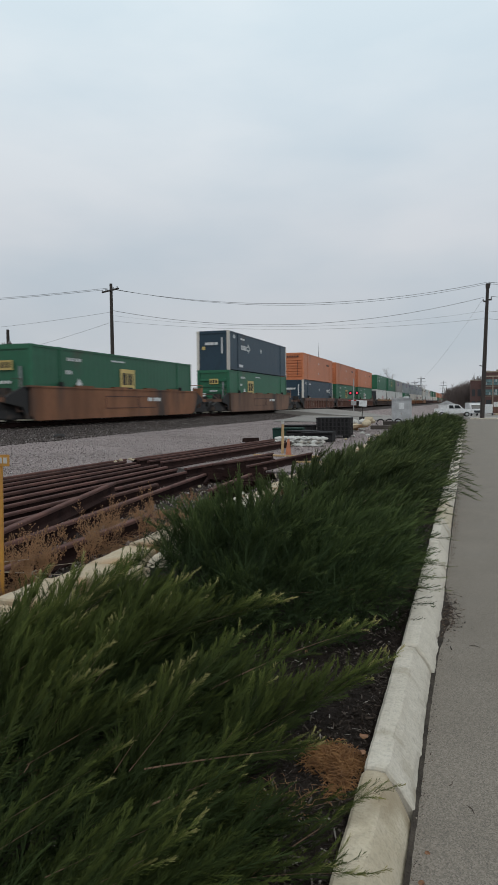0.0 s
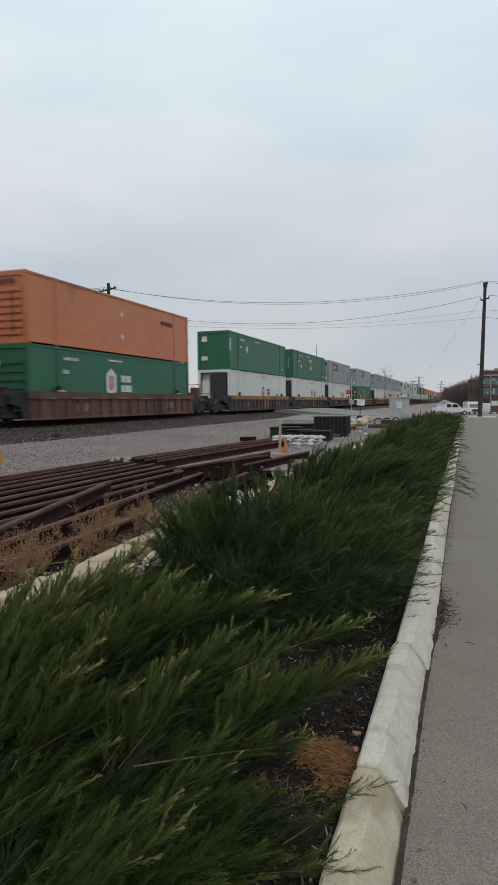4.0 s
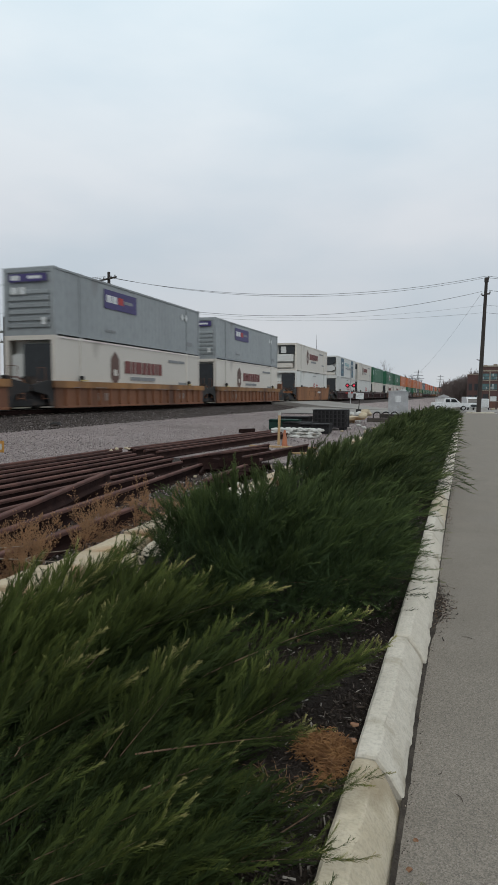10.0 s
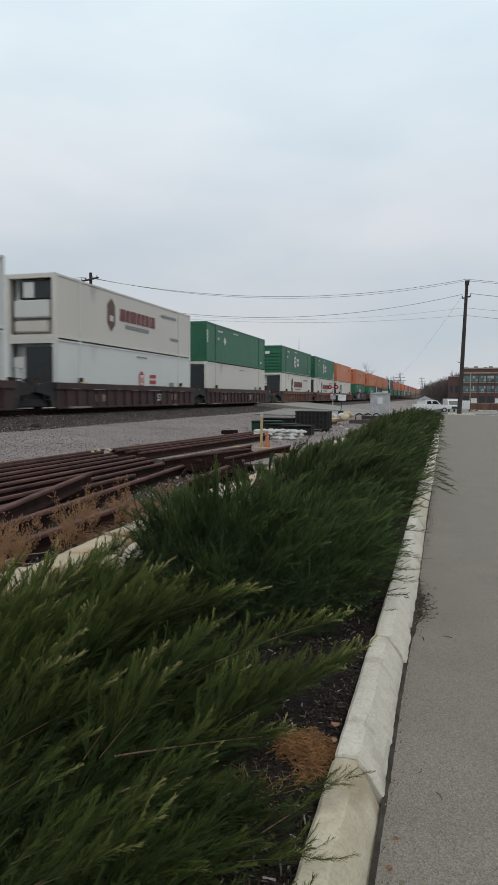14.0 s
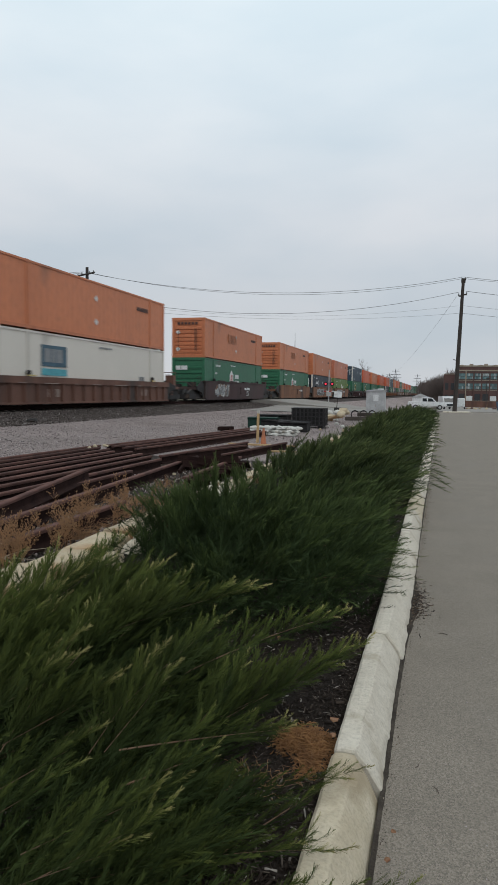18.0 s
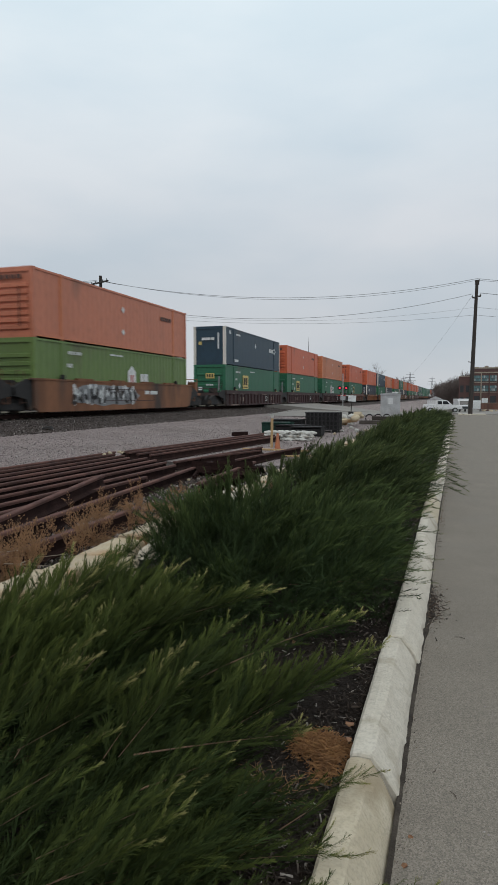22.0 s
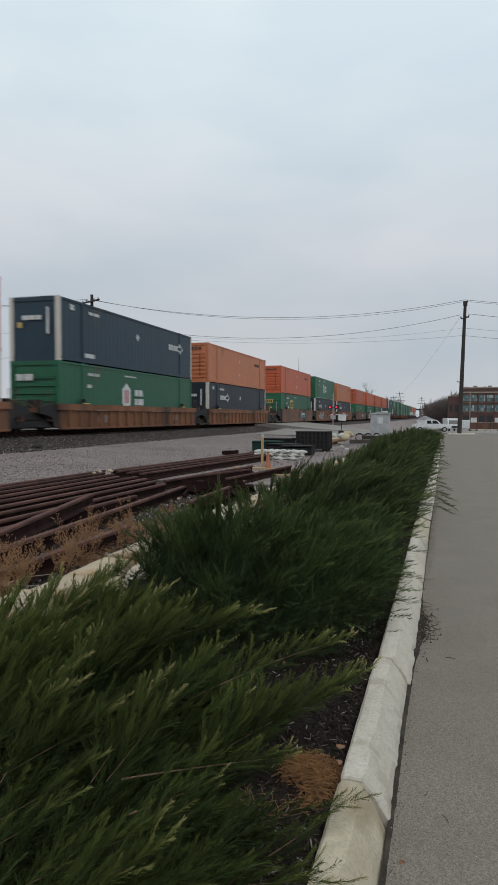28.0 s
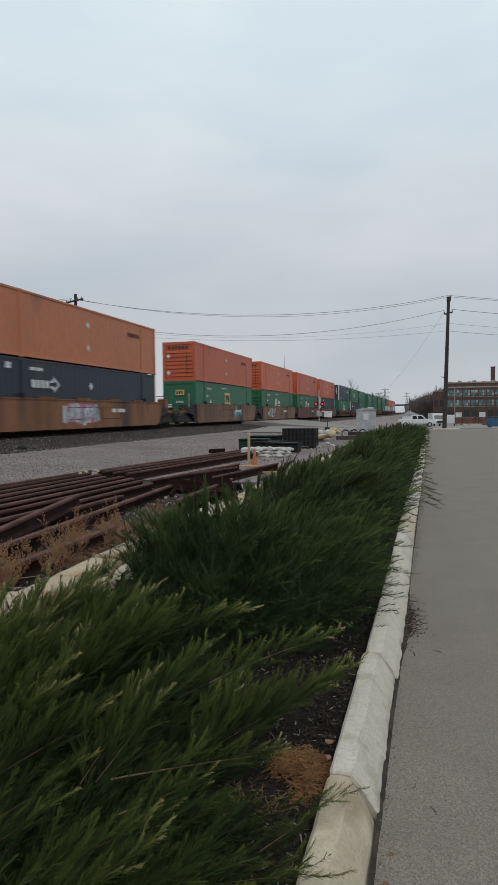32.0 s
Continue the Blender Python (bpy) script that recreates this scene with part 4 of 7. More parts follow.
def make_car(style, last, name_mat):
    """One well of an articulated car; y runs from its leading container end."""
    words = {"ribbed": "steel well car with vertical side ribs and open bogies", "smooth": "steel well car with smooth slab sides and painted scrawl"}[style]
    hue = {BROWN: "brown", RUST: "rusty orange", MAROON: "dark maroon", TAN: "faded tan", UMBER: "dark umber", AMBER: "amber orange", OCHRE: "rusted ochre"}[name_mat]
    c = thing("well_car", hue + " " + words, "well car")
    lo, hi = (0.05, 1.22) if style == "ribbed" else (0.06, 1.42)
    chord = {UMBER: CHORD, AMBER: CHORD}.get(name_mat, name_mat)
    y0, y1 = -0.25, LONG + 0.25
    for s in (1, -1):
        x = s * 1.42
        if style == "ribbed":
            part("side_wall", boxed(x - 0.05, x + 0.01, y0, y1, lo + 0.08, hi - 0.06), name_mat, c)
            part("top_chord", boxed(x - 0.08, x + 0.1, y0 - 0.1, y1 + 0.1, hi - 0.3, hi, bevel=0.012), chord, c, "rubbed top chord")
            part("bottom_chord", boxed(x - 0.08, x + 0.1, y0, y1, lo, lo + 0.1, bevel=0.01), name_mat, c)
        else:
            bm = bmesh.new()
            prism(bm, [(y0 - 0.05, hi), (y1 + 0.3, hi), (y1 + 0.3, hi - 0.3), (y1 - 0.2, lo + 0.12), (y1 - 0.6, lo), (y0 + 0.25, lo), (y0 - 0.05, lo + 0.2)], "x", x - 0.05, x + 0.05)
            part("side_wall", bm, name_mat, c)
            part("top_chord", boxed(x - 0.07, x + 0.08, y0 - 0.3, y1 + 0.3, hi - 0.02, hi + 0.06, bevel=0.01), name_mat, c)
    if style == "ribbed":
        me = mesh_of("side_rib", boxed(-0.045, 0.075, -0.045, 0.045, lo + 0.09, hi - 0.29), name_mat)
        for s in (1, -1):
            for i in range(17):
                part("side_rib", me, None, c, "", pose(s * 1.46, 0.5 + i * (LONG - 1.0) / 16, 0, 0, 0, 0 if s > 0 else 180))
        for yy in (1.6, 13.8):
            part("reflector_strip", bars_at(1.525, (0.6,), yy, 1.235, 1.29, 0.1), YELLOW, c, "yellow reflective strip")
        part("stencil", bars_at(1.432, (0.3, 0.3), 12.6, 0.4, 0.75, 0.15), SCUFF, c)
        part("stencil", bars_at(1.432, (0.32, 0.0, 0.3), 3.2, 0.35, 0.7, 0.15), SCUFF, c)
        part("scuff", bars_at(1.522, (0.5, 1.1, 0.3, 0.8, 1.6, 0.4, 0.7), 1.0, 0.93, 0.97, 1.35), SCUFF, c, "pale scraped paint on the chord")
        if name_mat is UMBER:
            part("yellow_panel", bars_at(1.445, (0.82, 0.82), 7.95, 0.16, 0.9, 0.06), CHORD, c, "amber painted side panel")
        if name_mat is MAROON:
            part("scuff", bars_at(1.532, (2.0, 0.6), 0.6, 0.05, 0.14, 10.0), SCUFF, c, "pale scraped lower chord")
    else:
        part("stencil", bars_at(1.475, (0.5, 0.9), 9.8, 0.85, 1.05, 0.15), MARK, c, "white illegible car number")
        for ya, yb in ((5.4, 8.6), (8.75, 10.9)):
            bm = bmesh.new()
            for za, zb in ((0.5, 0.53), (1.07, 1.1)):
                box(bm, 1.47, 1.484, ya, yb, za, zb)
            for yc in (ya, yb - 0.03):
                box(bm, 1.47, 1.484, yc, yc + 0.03, 0.53, 1.07)
            part("panel_seam", bm, MAROON, c, "dark rectangular panel seam")
        for yy in (3.0, 6.2, 9.6, 12.5):
            part("lading_bracket", boxed(1.3, 1.5, yy, yy + 1.3, hi + 0.06, hi + 0.13), name_mat, c)
    if name_mat is MAROON:
        lettered("53", 0.6, MARK, c, "length_number", Matrix.Translation((1.545, 10.2, 0.36)) @ SIDE)
    # Black sill and plain block added to shut out light under the ends.
    for ya, yb in ((-3.0, -0.1), (LONG + 0.1, LONG + 3.0)):
        part("centre_sill", boxed(-0.45, 0.45, ya, yb, 0.3, 0.8, bevel=0.03), BLACK, c)
        part("brake_rigging", boxed(-1.2, 1.2, ya + 0.15, yb - 0.1, 0.14, 0.5, bevel=0.04), BLACK, c)
    for yy in (1.75, LONG - 2.1):
        part("container_guide", boxed(1.34, 1.5, yy, yy + 0.2, hi, hi + 0.26, bevel=0.03), BLACK, c, "dark container guide")
    for ye, sign in ((-0.2, -1), (LONG + 0.2, 1)):
        for s in (1, -1):
            bm = bmesh.new()
            prism(bm, [(ye, 0.12), (ye, hi), (ye + sign * 0.5, hi), (ye + sign * 1.5, 1.02), (ye + sign * 1.5, 0.78), (ye + sign * 0.55, 0.62), (ye + sign * 0.3, 0.15)], "x", s * 1.33 - 0.05, s * 1.33 + 0.05)
            part("end_wing", bm, BLACK, c, "soot-blackened end wing")
        bm = bmesh.new()
        tube(bm, [(1.2, ye + sign * 0.4, 1.0), (1.2, ye + sign * 0.4, 1.75), (1.2, ye + sign * 0.9, 1.75), (1.2, ye + sign * 0.9, 1.0)], 0.022, 5)
        tube(bm, [(1.0, ye + sign * 1.1, 0.9), (0.4, ye + sign * 1.15, 1.35), (-0.9, ye + sign * 1.15, 1.35)], 0.03, 5)
        part("handrail", bm, name_mat, c)
        part("brake_cylinder", boxed(0.35, 0.95, ye + sign * 0.75 - 0.2, ye + sign * 0.75 + 0.2, 1.0, 1.38, bevel=0.05), BLACK, c)
        part("hose_bundle", boxed(-0.9, -0.2, ye + sign * 0.6 - 0.15, ye + sign * 0.6 + 0.15, 1.0, 1.22, bevel=0.05), BLACK, c)
    part("floor", boxed(-1.4, 1.4, 0.3, LONG - 0.3, 0.2, 0.27), BLACK, c)
    # end platforms over the bogies
    for ya, yb, shown in ((-1.55, -0.1, True), (LONG + 0.1, LONG + 1.55, True)):
        part("end_platform", boxed(-1.25, 1.25, ya, yb, 0.78, 1.0, bevel=0.03), name_mat, c)
        part("end_bulkhead", boxed(-1.4, 1.4, (ya if ya > 0 else yb) - 0.05, (ya if ya > 0 else yb) + 0.05, 0.3, 1.05), name_mat, c)
    for ya in (-1.0, LONG + 0.95):
        bm = bmesh.new()
        for k in range(4):
            box(bm, 1.28, 1.36, ya, ya + 0.4, 0.45 + k * 0.2, 0.48 + k * 0.2)
        box(bm, 1.3, 1.34, ya, ya + 0.03, 0.4, 1.25)
        box(bm, 1.3, 1.34, ya + 0.37, ya + 0.4, 0.4, 1.25)
        part("ladder", bm, name_mat, c)
    bogie(c, -1.55)
    if last:
        bogie(c, LONG + 1.55)
        bm = bmesh.new()
        for x in (-1.2, 0, 1.2):
            tube(bm, [(x, LONG + 2.1, 0.9), (x, LONG + 2.1, 1.9)], 0.025, 5)
        tube(bm, [(-1.2, LONG + 2.1, 1.9), (1.2, LONG + 2.1, 1.9)], 0.025, 5)
        part("end_railing", bm, name_mat, c)
        part("end_deck", boxed(-1.3, 1.3, LONG + 1.5, LONG + 2.5, 0.8, 0.98, bevel=0.02), name_mat, c)
        bm = bmesh.new()
        tube(bm, [(0, LONG + 2.4, 0.75), (0, LONG + 3.4, 0.75)], 0.09, 8)
        part("coupler", bm, BLACK, c)
        part("brake_box", boxed(0.7, 1.25, LONG + 1.6, LONG + 2.0, 0.98, 1.7, bevel=0.02), name_mat, c)
    return c


def bars_at(x, widths, y, z0, z1, gap):
    bm = bmesh.new()
    for w in widths:
        box(bm, x, x + 0.012, y, y + w, z0, z1)
        y += w + gap
    return bm


def scrawl(c, y, width, mats, seed):
    """Sprayed letters on a car side, as a blotched ground and curved strokes."""
    rng = random.Random(seed)
    bm = bmesh.new()
    n = 22
    rim = [(y + width / 2 + math.cos(k * math.tau / n) * width * 0.52 * rng.uniform(0.9, 1.08), 0.8 + math.copysign(abs(math.sin(k * math.tau / n)) ** 0.5, math.sin(k * math.tau / n)) * 0.52 * rng.uniform(0.85, 1.05)) for k in range(n)]
    bm.faces.new([bm.verts.new((1.4722, a, b)) for a, b in rim])
    part("graffiti", bm, mats[0], c, "sprayed graffiti ground")
    for k, mat in enumerate(mats):
        bm = bmesh.new()
        n = int(width / 0.42)
        for i in range(n):
            u = y + i * width / n
            pts = [(u + rng.uniform(-0.1, 0.35), rng.uniform(0.3, 1.3)) for _ in range(4)]
            for (a, za), (b, zb) in zip(pts, pts[1:]):
                d = Vector((b - a, zb - za))
                if d.length < 0.05:
                    continue
                p = Vector((-d.y, d.x)).normalized() * rng.uniform(0.05, 0.11)
                x = 1.4765 + k * 0.004 + i * 0.0002
                vs = [bm.verts.new((x, q[0], q[1])) for q in ((a + p.x, za + p.y), (b + p.x, zb + p.y), (b - p.x, zb - p.y), (a - p.x, za - p.y))]
                bm.faces.new(vs)
        tagged(part("graffiti", bm, mat, c), "sprayed graffiti strokes", kind="stuff")


def make_train():
    """Each unit: where its containers begin along the track at 0 s, upper box, lower box, car style, car colour, last well of its car, scrawl."""
    kinds = {
        "O": lambda: make_orange(ORANGE, "orange"), "R": lambda: make_orange(RED, "red"), "S": lambda: make_orange(SALMON, "salmon"), "F": lambda: make_orange(ORANGE, "stained"),
        "Gp": lambda: make_green("panel"), "Gq": lambda: make_green("early"), "Ge": lambda: make_green("emblem"), "G": lambda: make_green("plain"),
        "L": make_lime, "B": lambda: make_blue(False, INK), "b": lambda: make_blue(True, BLUE), "N": lambda: make_blue(False, BLUE),
        "Y": lambda: make_grey(GREY), "y": lambda: make_grey(TAUPE),
        "W": lambda: make_white("plain"), "C": lambda: make_white("cream"), "c": lambda: make_white("badge"), "K": lambda: make_white("crest"), "k": lambda: make_white("crest_low"), "P": lambda: make_white("panels"),
    }
    units = (
        (22.3, "", "Gp", "s", RUST, 1, 0), (45.65, "N", "Gq", "s", TAN, 1, 0), (69.01, "O", "b", "r", BROWN, 0, 0), (87.93, "O", "Gp", "r", BROWN, 0, 0), (107.0, "O", "Ge", "r", BROWN, 1, 0),
        (130.95, "G", "W", "r", UMBER, 0, 0), (150.22, "Gp", "W", "r", UMBER, 0, 0), (169.49, "y", "W", "r", UMBER, 1, 0), (192.91, "Y", "Gp", "r", AMBER, 1, 0), (216.14, "Y", "C", "r", AMBER, 0, 0), (235.84, "Y", "k", "r", AMBER, 0, 0), (255.1, "Y", "k", "r", AMBER, 1, 0),
        (278.85, "K", "W", "s", OCHRE, 1, 0), (302.25, "P", "W", "r", MAROON, 0, 0), (321.92, "K", "W", "r", MAROON, 0, 0), (341.32, "G", "C", "r", MAROON, 1, 0), (364.51, "Ge", "k", "r", BROWN, 0, 0), (383.49, "Ge", "k", "r", BROWN, 0, 0),
        (402.6, "O", "c", "r", BROWN, 1, 0), (426.19, "F", "Ge", "s", MAROON, 1, 1), (449.89, "F", "Ge", "s", RUST, 0, 0), (469.2, "O", "B", "s", RUST, 0, 2), (488.42, "S", "L", "s", RUST, 1, 2),
        (512.23, "b", "Gq", "r", MAROON, 0, 0), (531.51, "R", "Gq", "r", MAROON, 0, 0), (550.65, "O", "Ge", "r", MAROON, 1, 0), (574.14, "R", "Gq", "r", BROWN, 1, 0), (597.26, "R", "B", "r", RUST, 0, 0), (617.5, "b", "Ge", "r", RUST, 0, 0), (637.01, "O", "B", "r", RUST, 1, 0),
        (659.64, "R", "Gq", "s", TAN, 0, 3), (679.14, "Ge", "B", "s", RUST, 0, 1), (698.12, "O", "B", "s", RUST, 1, 4), (721.64, "R", "Gp", "s", TAN, 0, 3), (741.59, "R", "Ge", "s", TAN, 0, 1), (760.61, "R", "Ge", "s", BROWN, 1, 0), (779.8, "R", "B", "s", BROWN, 0, 0),
        (802.6, "b", "Ge", "r", BROWN, 0, 0), (821.8, "Ge", "B", "r", BROWN, 0, 0), (841.0, "G", "Ge", "r", BROWN, 1, 0), (864.4, "Ge", "G", "r", RUST, 0, 0), (883.6, "G", "Gp", "r", RUST, 0, 0), (902.8, "Ge", "G", "r", RUST, 1, 0), (926.2, "G", "Ge", "r", MAROON, 0, 0), (945.4, "Ge", "W", "r", MAROON, 0, 0),
        (964.6, "R", "W", "r", MAROON, 1, 0), (988.0, "R", "Y", "r", BROWN, 0, 0), (1007.2, "Y", "W", "r", BROWN, 1, 0),
    )
    boxes, cars, moving = {}, {}, []
    scrawls = {1: (2.0, 3.5, (TAN, MARK, SILVER_TEXT)), 2: (2.6, 6.2, (SILVER_TEXT, MARK, BLACK)), 3: (9.2, 2.6, (TAN, PALE, CYAN)), 4: (5.0, 3.4, (PINK, MARK, PALE))}
    for s, upper, lower, style, mat, last, tag in units:
        key = (style, mat.name, last, tag)
        if key not in cars:
            car = make_car("ribbed" if style == "r" else "smooth", last, mat)
            if tag:
                y, w, mats = scrawls[tag]
                scrawl(car, y, w, mats, tag)
            cars[key] = [car, False]
        moving.append((cars[key], s, HEAD))
        for code, level in ((lower, 0.28), (upper, 0.28 + TALL)):
            if not code:
                continue
            if code not in boxes:
                boxes[code] = [kinds[code](), False]
            moving.append((boxes[code], s, HEAD + level))
    out = []
    for entry, s, z in moving:
        ob, used = entry
        place = TRACK @ pose(0, s, z)
        if used:
            ob = copy_thing(ob, place)
        else:
            ob.matrix_basis = place
            entry[1] = True
        ob["group"] = "wells of the freight train" if ob["category"] == "well car" else "containers of the freight train"
        out.append((ob, s, z))
    return out


TRAIN = make_train()


def motions():
    """The train runs towards the camera's side at an even pace."""
    for ob, s, z in TRAIN:
        walk(ob, [(t, TRACK @ pose(0, s - 21.188 * t + 0.002 * t * t, z)) for t in (0, 8, 16, 24, 32)])


# ---- things beside the track ----
def rail_length(a, b, base, label):
    """A loose length of old rail from a to b, its foot at height base at either end."""
    a3, b3 = Vector((*a, base[0])), Vector((*b, base[1]))
    length = (b3 - a3).length
    d = (b3 - a3).normalized()
    yaw = math.degrees(math.atan2(-d.x, d.y))
    pitch = math.degrees(math.asin(d.z))
    r = thing("old_rail", label, "rail", Matrix.Translation(a3) @ pose(0, 0, 0, pitch, 0, yaw), "salvaged rails in a pile")
    bm = bmesh.new()
    prism(bm, [(-0.07, 0), (0.07, 0), (0.07, 0.012), (0.02, 0.028), (0.009, 0.042), (0.009, 0.132), (-0.009, 0.132), (-0.009, 0.042), (-0.02, 0.028), (-0.07, 0.012)], "y", 0, length)
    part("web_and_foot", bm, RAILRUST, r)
    bm = bmesh.new()
    prism(bm, [(-0.036, 0.135), (-0.02, 0.131), (0.02, 0.131), (0.036, 0.135), (0.037, 0.16), (0.028, 0.172), (-0.028, 0.172), (-0.037, 0.16)], "y", 0.002, length - 0.002)
    part("rail_head", bm, RAILTOP, r, "weathered rail head in a paler, lit tone")


def make_rails():
    flat_words = "rust-brown old rail laid on gravel in a pile"
    rows = (
        ((-7.75, 1.0), (-7.22, 12.9)), ((-7.42, 0.6), (-6.95, 12.4)), ((-7.05, 0.9), (-6.62, 12.2)), ((-6.7, 0.2), (-6.3, 11.8)), ((-6.32, 0.0), (-5.95, 11.9)), ((-5.95, -0.4), (-5.6, 11.6)), ((-5.55, -0.6), (-5.25, 11.3)), ((-5.12, -0.9), (-4.88, 10.9)),
        ((-7.1, 13.0), (-6.22, 21.4)), ((-6.85, 12.8), (-5.95, 21.0)), ((-6.5, 12.6), (-5.6, 20.7)), ((-6.15, 12.5), (-5.35, 20.2)), ((-5.1, 11.4), (-4.6, 15.6)), ((-4.2, 11.8), (-3.7, 16.0)),
    )
    for a, b in rows:
        rail_length(a, b, (ground_z(*a) + 0.01, ground_z(*b) + 0.01), flat_words)
    rail_length((-3.05, 0.2), (-4.74, 8.1), (0.05, 0.17), "rust-brown old rail lying askew across other rails")
    rail_length((-3.5, -0.6), (-4.45, 11.0), (0.02, 0.02), flat_words)
    rail_length((-3.3, 0.5), (-3.42, 6.6), (0.02, 0.02), flat_words)
    rail_length((-4.75, -0.6), (-4.62, 9.2), (0.02, 0.02), flat_words)


def make_scrap():
    """Old track fittings left among the rails."""
    rng = random.Random(21)
    rail_length((-4.97, 12.4), (-4.35, 14.6), (0.03, 0.03), "short rust-brown rail offcut on gravel")
    rail_length((-3.6, 8.9), (-3.75, 12.2), (0.0, 0.0), "grey-brown old rail beside a row of tie plates")
    plate = boxed(-0.09, 0.09, -0.17, 0.17, 0, 0.02, bevel=0.004)
    box(plate, -0.085, -0.06, -0.16, 0.16, 0.018, 0.035)
    box(plate, 0.06, 0.085, -0.16, 0.16, 0.018, 0.035)
    plate = mesh_of("tie_plate", plate, RAILRUST)
    for i in range(12):
        whole("tie_plate", plate, None, "rusted steel tie plate leaning in a row", "tie plate", "tie plates in a row", m=pose(-3.4 - i * 0.012 + rng.uniform(-0.02, 0.02), 8.9 + i * 0.24, 0.07, 0, 42 + rng.uniform(-8, 8), 90 + rng.uniform(-8, 8)))
    bar = bmesh.new()
    prism(bar, [(-0.02, 0), (0.03, 0.0), (0.012, 0.04), (0.02, 0.11), (-0.01, 0.12), (-0.012, 0.04)], "y", -0.3, 0.3)
    for k in range(4):
        box(bar, 0.012, 0.04, -0.24 + k * 0.15, -0.2 + k * 0.15, 0.05, 0.08)
    bar = mesh_of("joint_bar", bar, RAILRUST)
    for i in range(16):
        x, y = rng.uniform(-4.45, -3.75), rng.uniform(10.5, 11.7)
        whole("joint_bar", bar, None, "rusted bolted joint bar in a scrap heap", "joint bar", "scrap heap of joint bars", m=pose(x, y, 0.01 + 0.07 * (i % 3), rng.uniform(-8, 8), rng.choice((0, 75)), rng.uniform(0, 180)))
    for i, (x, y) in enumerate(((-6.75, 20.3), (-6.9, 20.6), (-6.8, 20.9), (-7.0, 21.2))):
        whole("joint_bar", bar, None, "rusted bolted joint bar lying on gravel", "joint bar", "scrap heap of joint bars", m=pose(x, y, ground_z(x, y) + 0.01 + 0.08 * (i % 2), 0, 0, 20 + 40 * i))
    for i in range(14):
        s = rng.uniform(0.03, 0.07)
        x, y = (-7.02 + rng.uniform(-0.2, 0.2), 12.3 + rng.uniform(-0.5, 0.5)) if i < 5 else (rng.uniform(-4.5, -3.2), rng.uniform(9.6, 12.5))
        whole("rubble_stone", lump(s, s * 0.8, s * 0.7, 120 + i, 0.4), STONE, "pale broken limestone lump among old rails", "stone", "pale stones among rails", m=pose(x, y, ground_z(x, y) + (0.17 if i < 5 else 0), 0, 0, rng.uniform(0, 360)))


def crate(m, label):
    """A black collapsible bulk bin with a grid of ribs."""
    c = thing("crate", label, "crate", m, "plastic crates by the track")
    w, d, h = 1.3, 1.15, 0.8
    part("tub", boxed(-w / 2, w / 2, -d / 2, d / 2, 0.1, h - 0.02, bevel=0.02), PLASTIC, c)
    me = mesh_of("rib", boxed(-0.025, 0.025, -0.02, 0.02, 0.1, h), CRATE_RIB)
    for i in range(9):
        part("rib", me, None, c, "", pose(-w / 2 + 0.03 + i * (w - 0.06) / 8, -d / 2 - 0.02, 0))
    for i in range(8):
        part("rib", me, None, c, "", pose(w / 2 + 0.02, -d / 2 + 0.03 + i * (d - 0.06) / 7, 0, 0, 0, 90))
    for i in range(5):
        z = 0.12 + i * 0.165
        part("band", boxed(-w / 2 - 0.025, w / 2 + 0.025, -d / 2 - 0.03, d / 2 + 0.03, z, z + 0.03), CRATE_RIB, c)
    for x in (-0.5, 0.5):
        part("foot", boxed(x - 0.1, x + 0.1, -d / 2, d / 2, 0, 0.1), PLASTIC, c)


def tray(m, mat, label, h=0.34):
    t = thing("tray", label, "crate", m, "plastic crates by the track")
    part("base", boxed(-0.55, 0.55, -0.42, 0.42, 0.0, 0.06, bevel=0.01), mat, t)
    for x in (-0.54, 0.54):
        part("end_wall", boxed(x - 0.02, x + 0.02, -0.42, 0.42, 0.05, h), mat, t)
    for y in (-0.41, 0.41):
        part("side_wall", boxed(-0.52, 0.52, y - 0.02, y + 0.02, 0.05, h - 0.08), mat, t)
    part("rim", boxed(-0.58, 0.58, -0.45, 0.45, h - 0.05, h, bevel=0.012), mat, t)


def lump(rx, ry, rz, seed, rough=0.25, freq=1.6, sub=2):
    """A stone or a filled sack: a ball pushed in and out and flattened below."""
    bm = bmesh.new()
    bmesh.ops.create_icosphere(bm, subdivisions=sub, radius=1.0)
    for v in bm.verts:
        k = 1 + noise.noise(v.co * freq + Vector((seed * 3.7, seed, 0))) * rough + noise.noise(v.co * freq * 3 + Vector((seed, 0, 7))) * rough * 0.3
        v.co = Vector((v.co.x * rx * k, v.co.y * ry * k, max(v.co.z * k, -0.55) * rz + 0.55 * rz))
    return bm


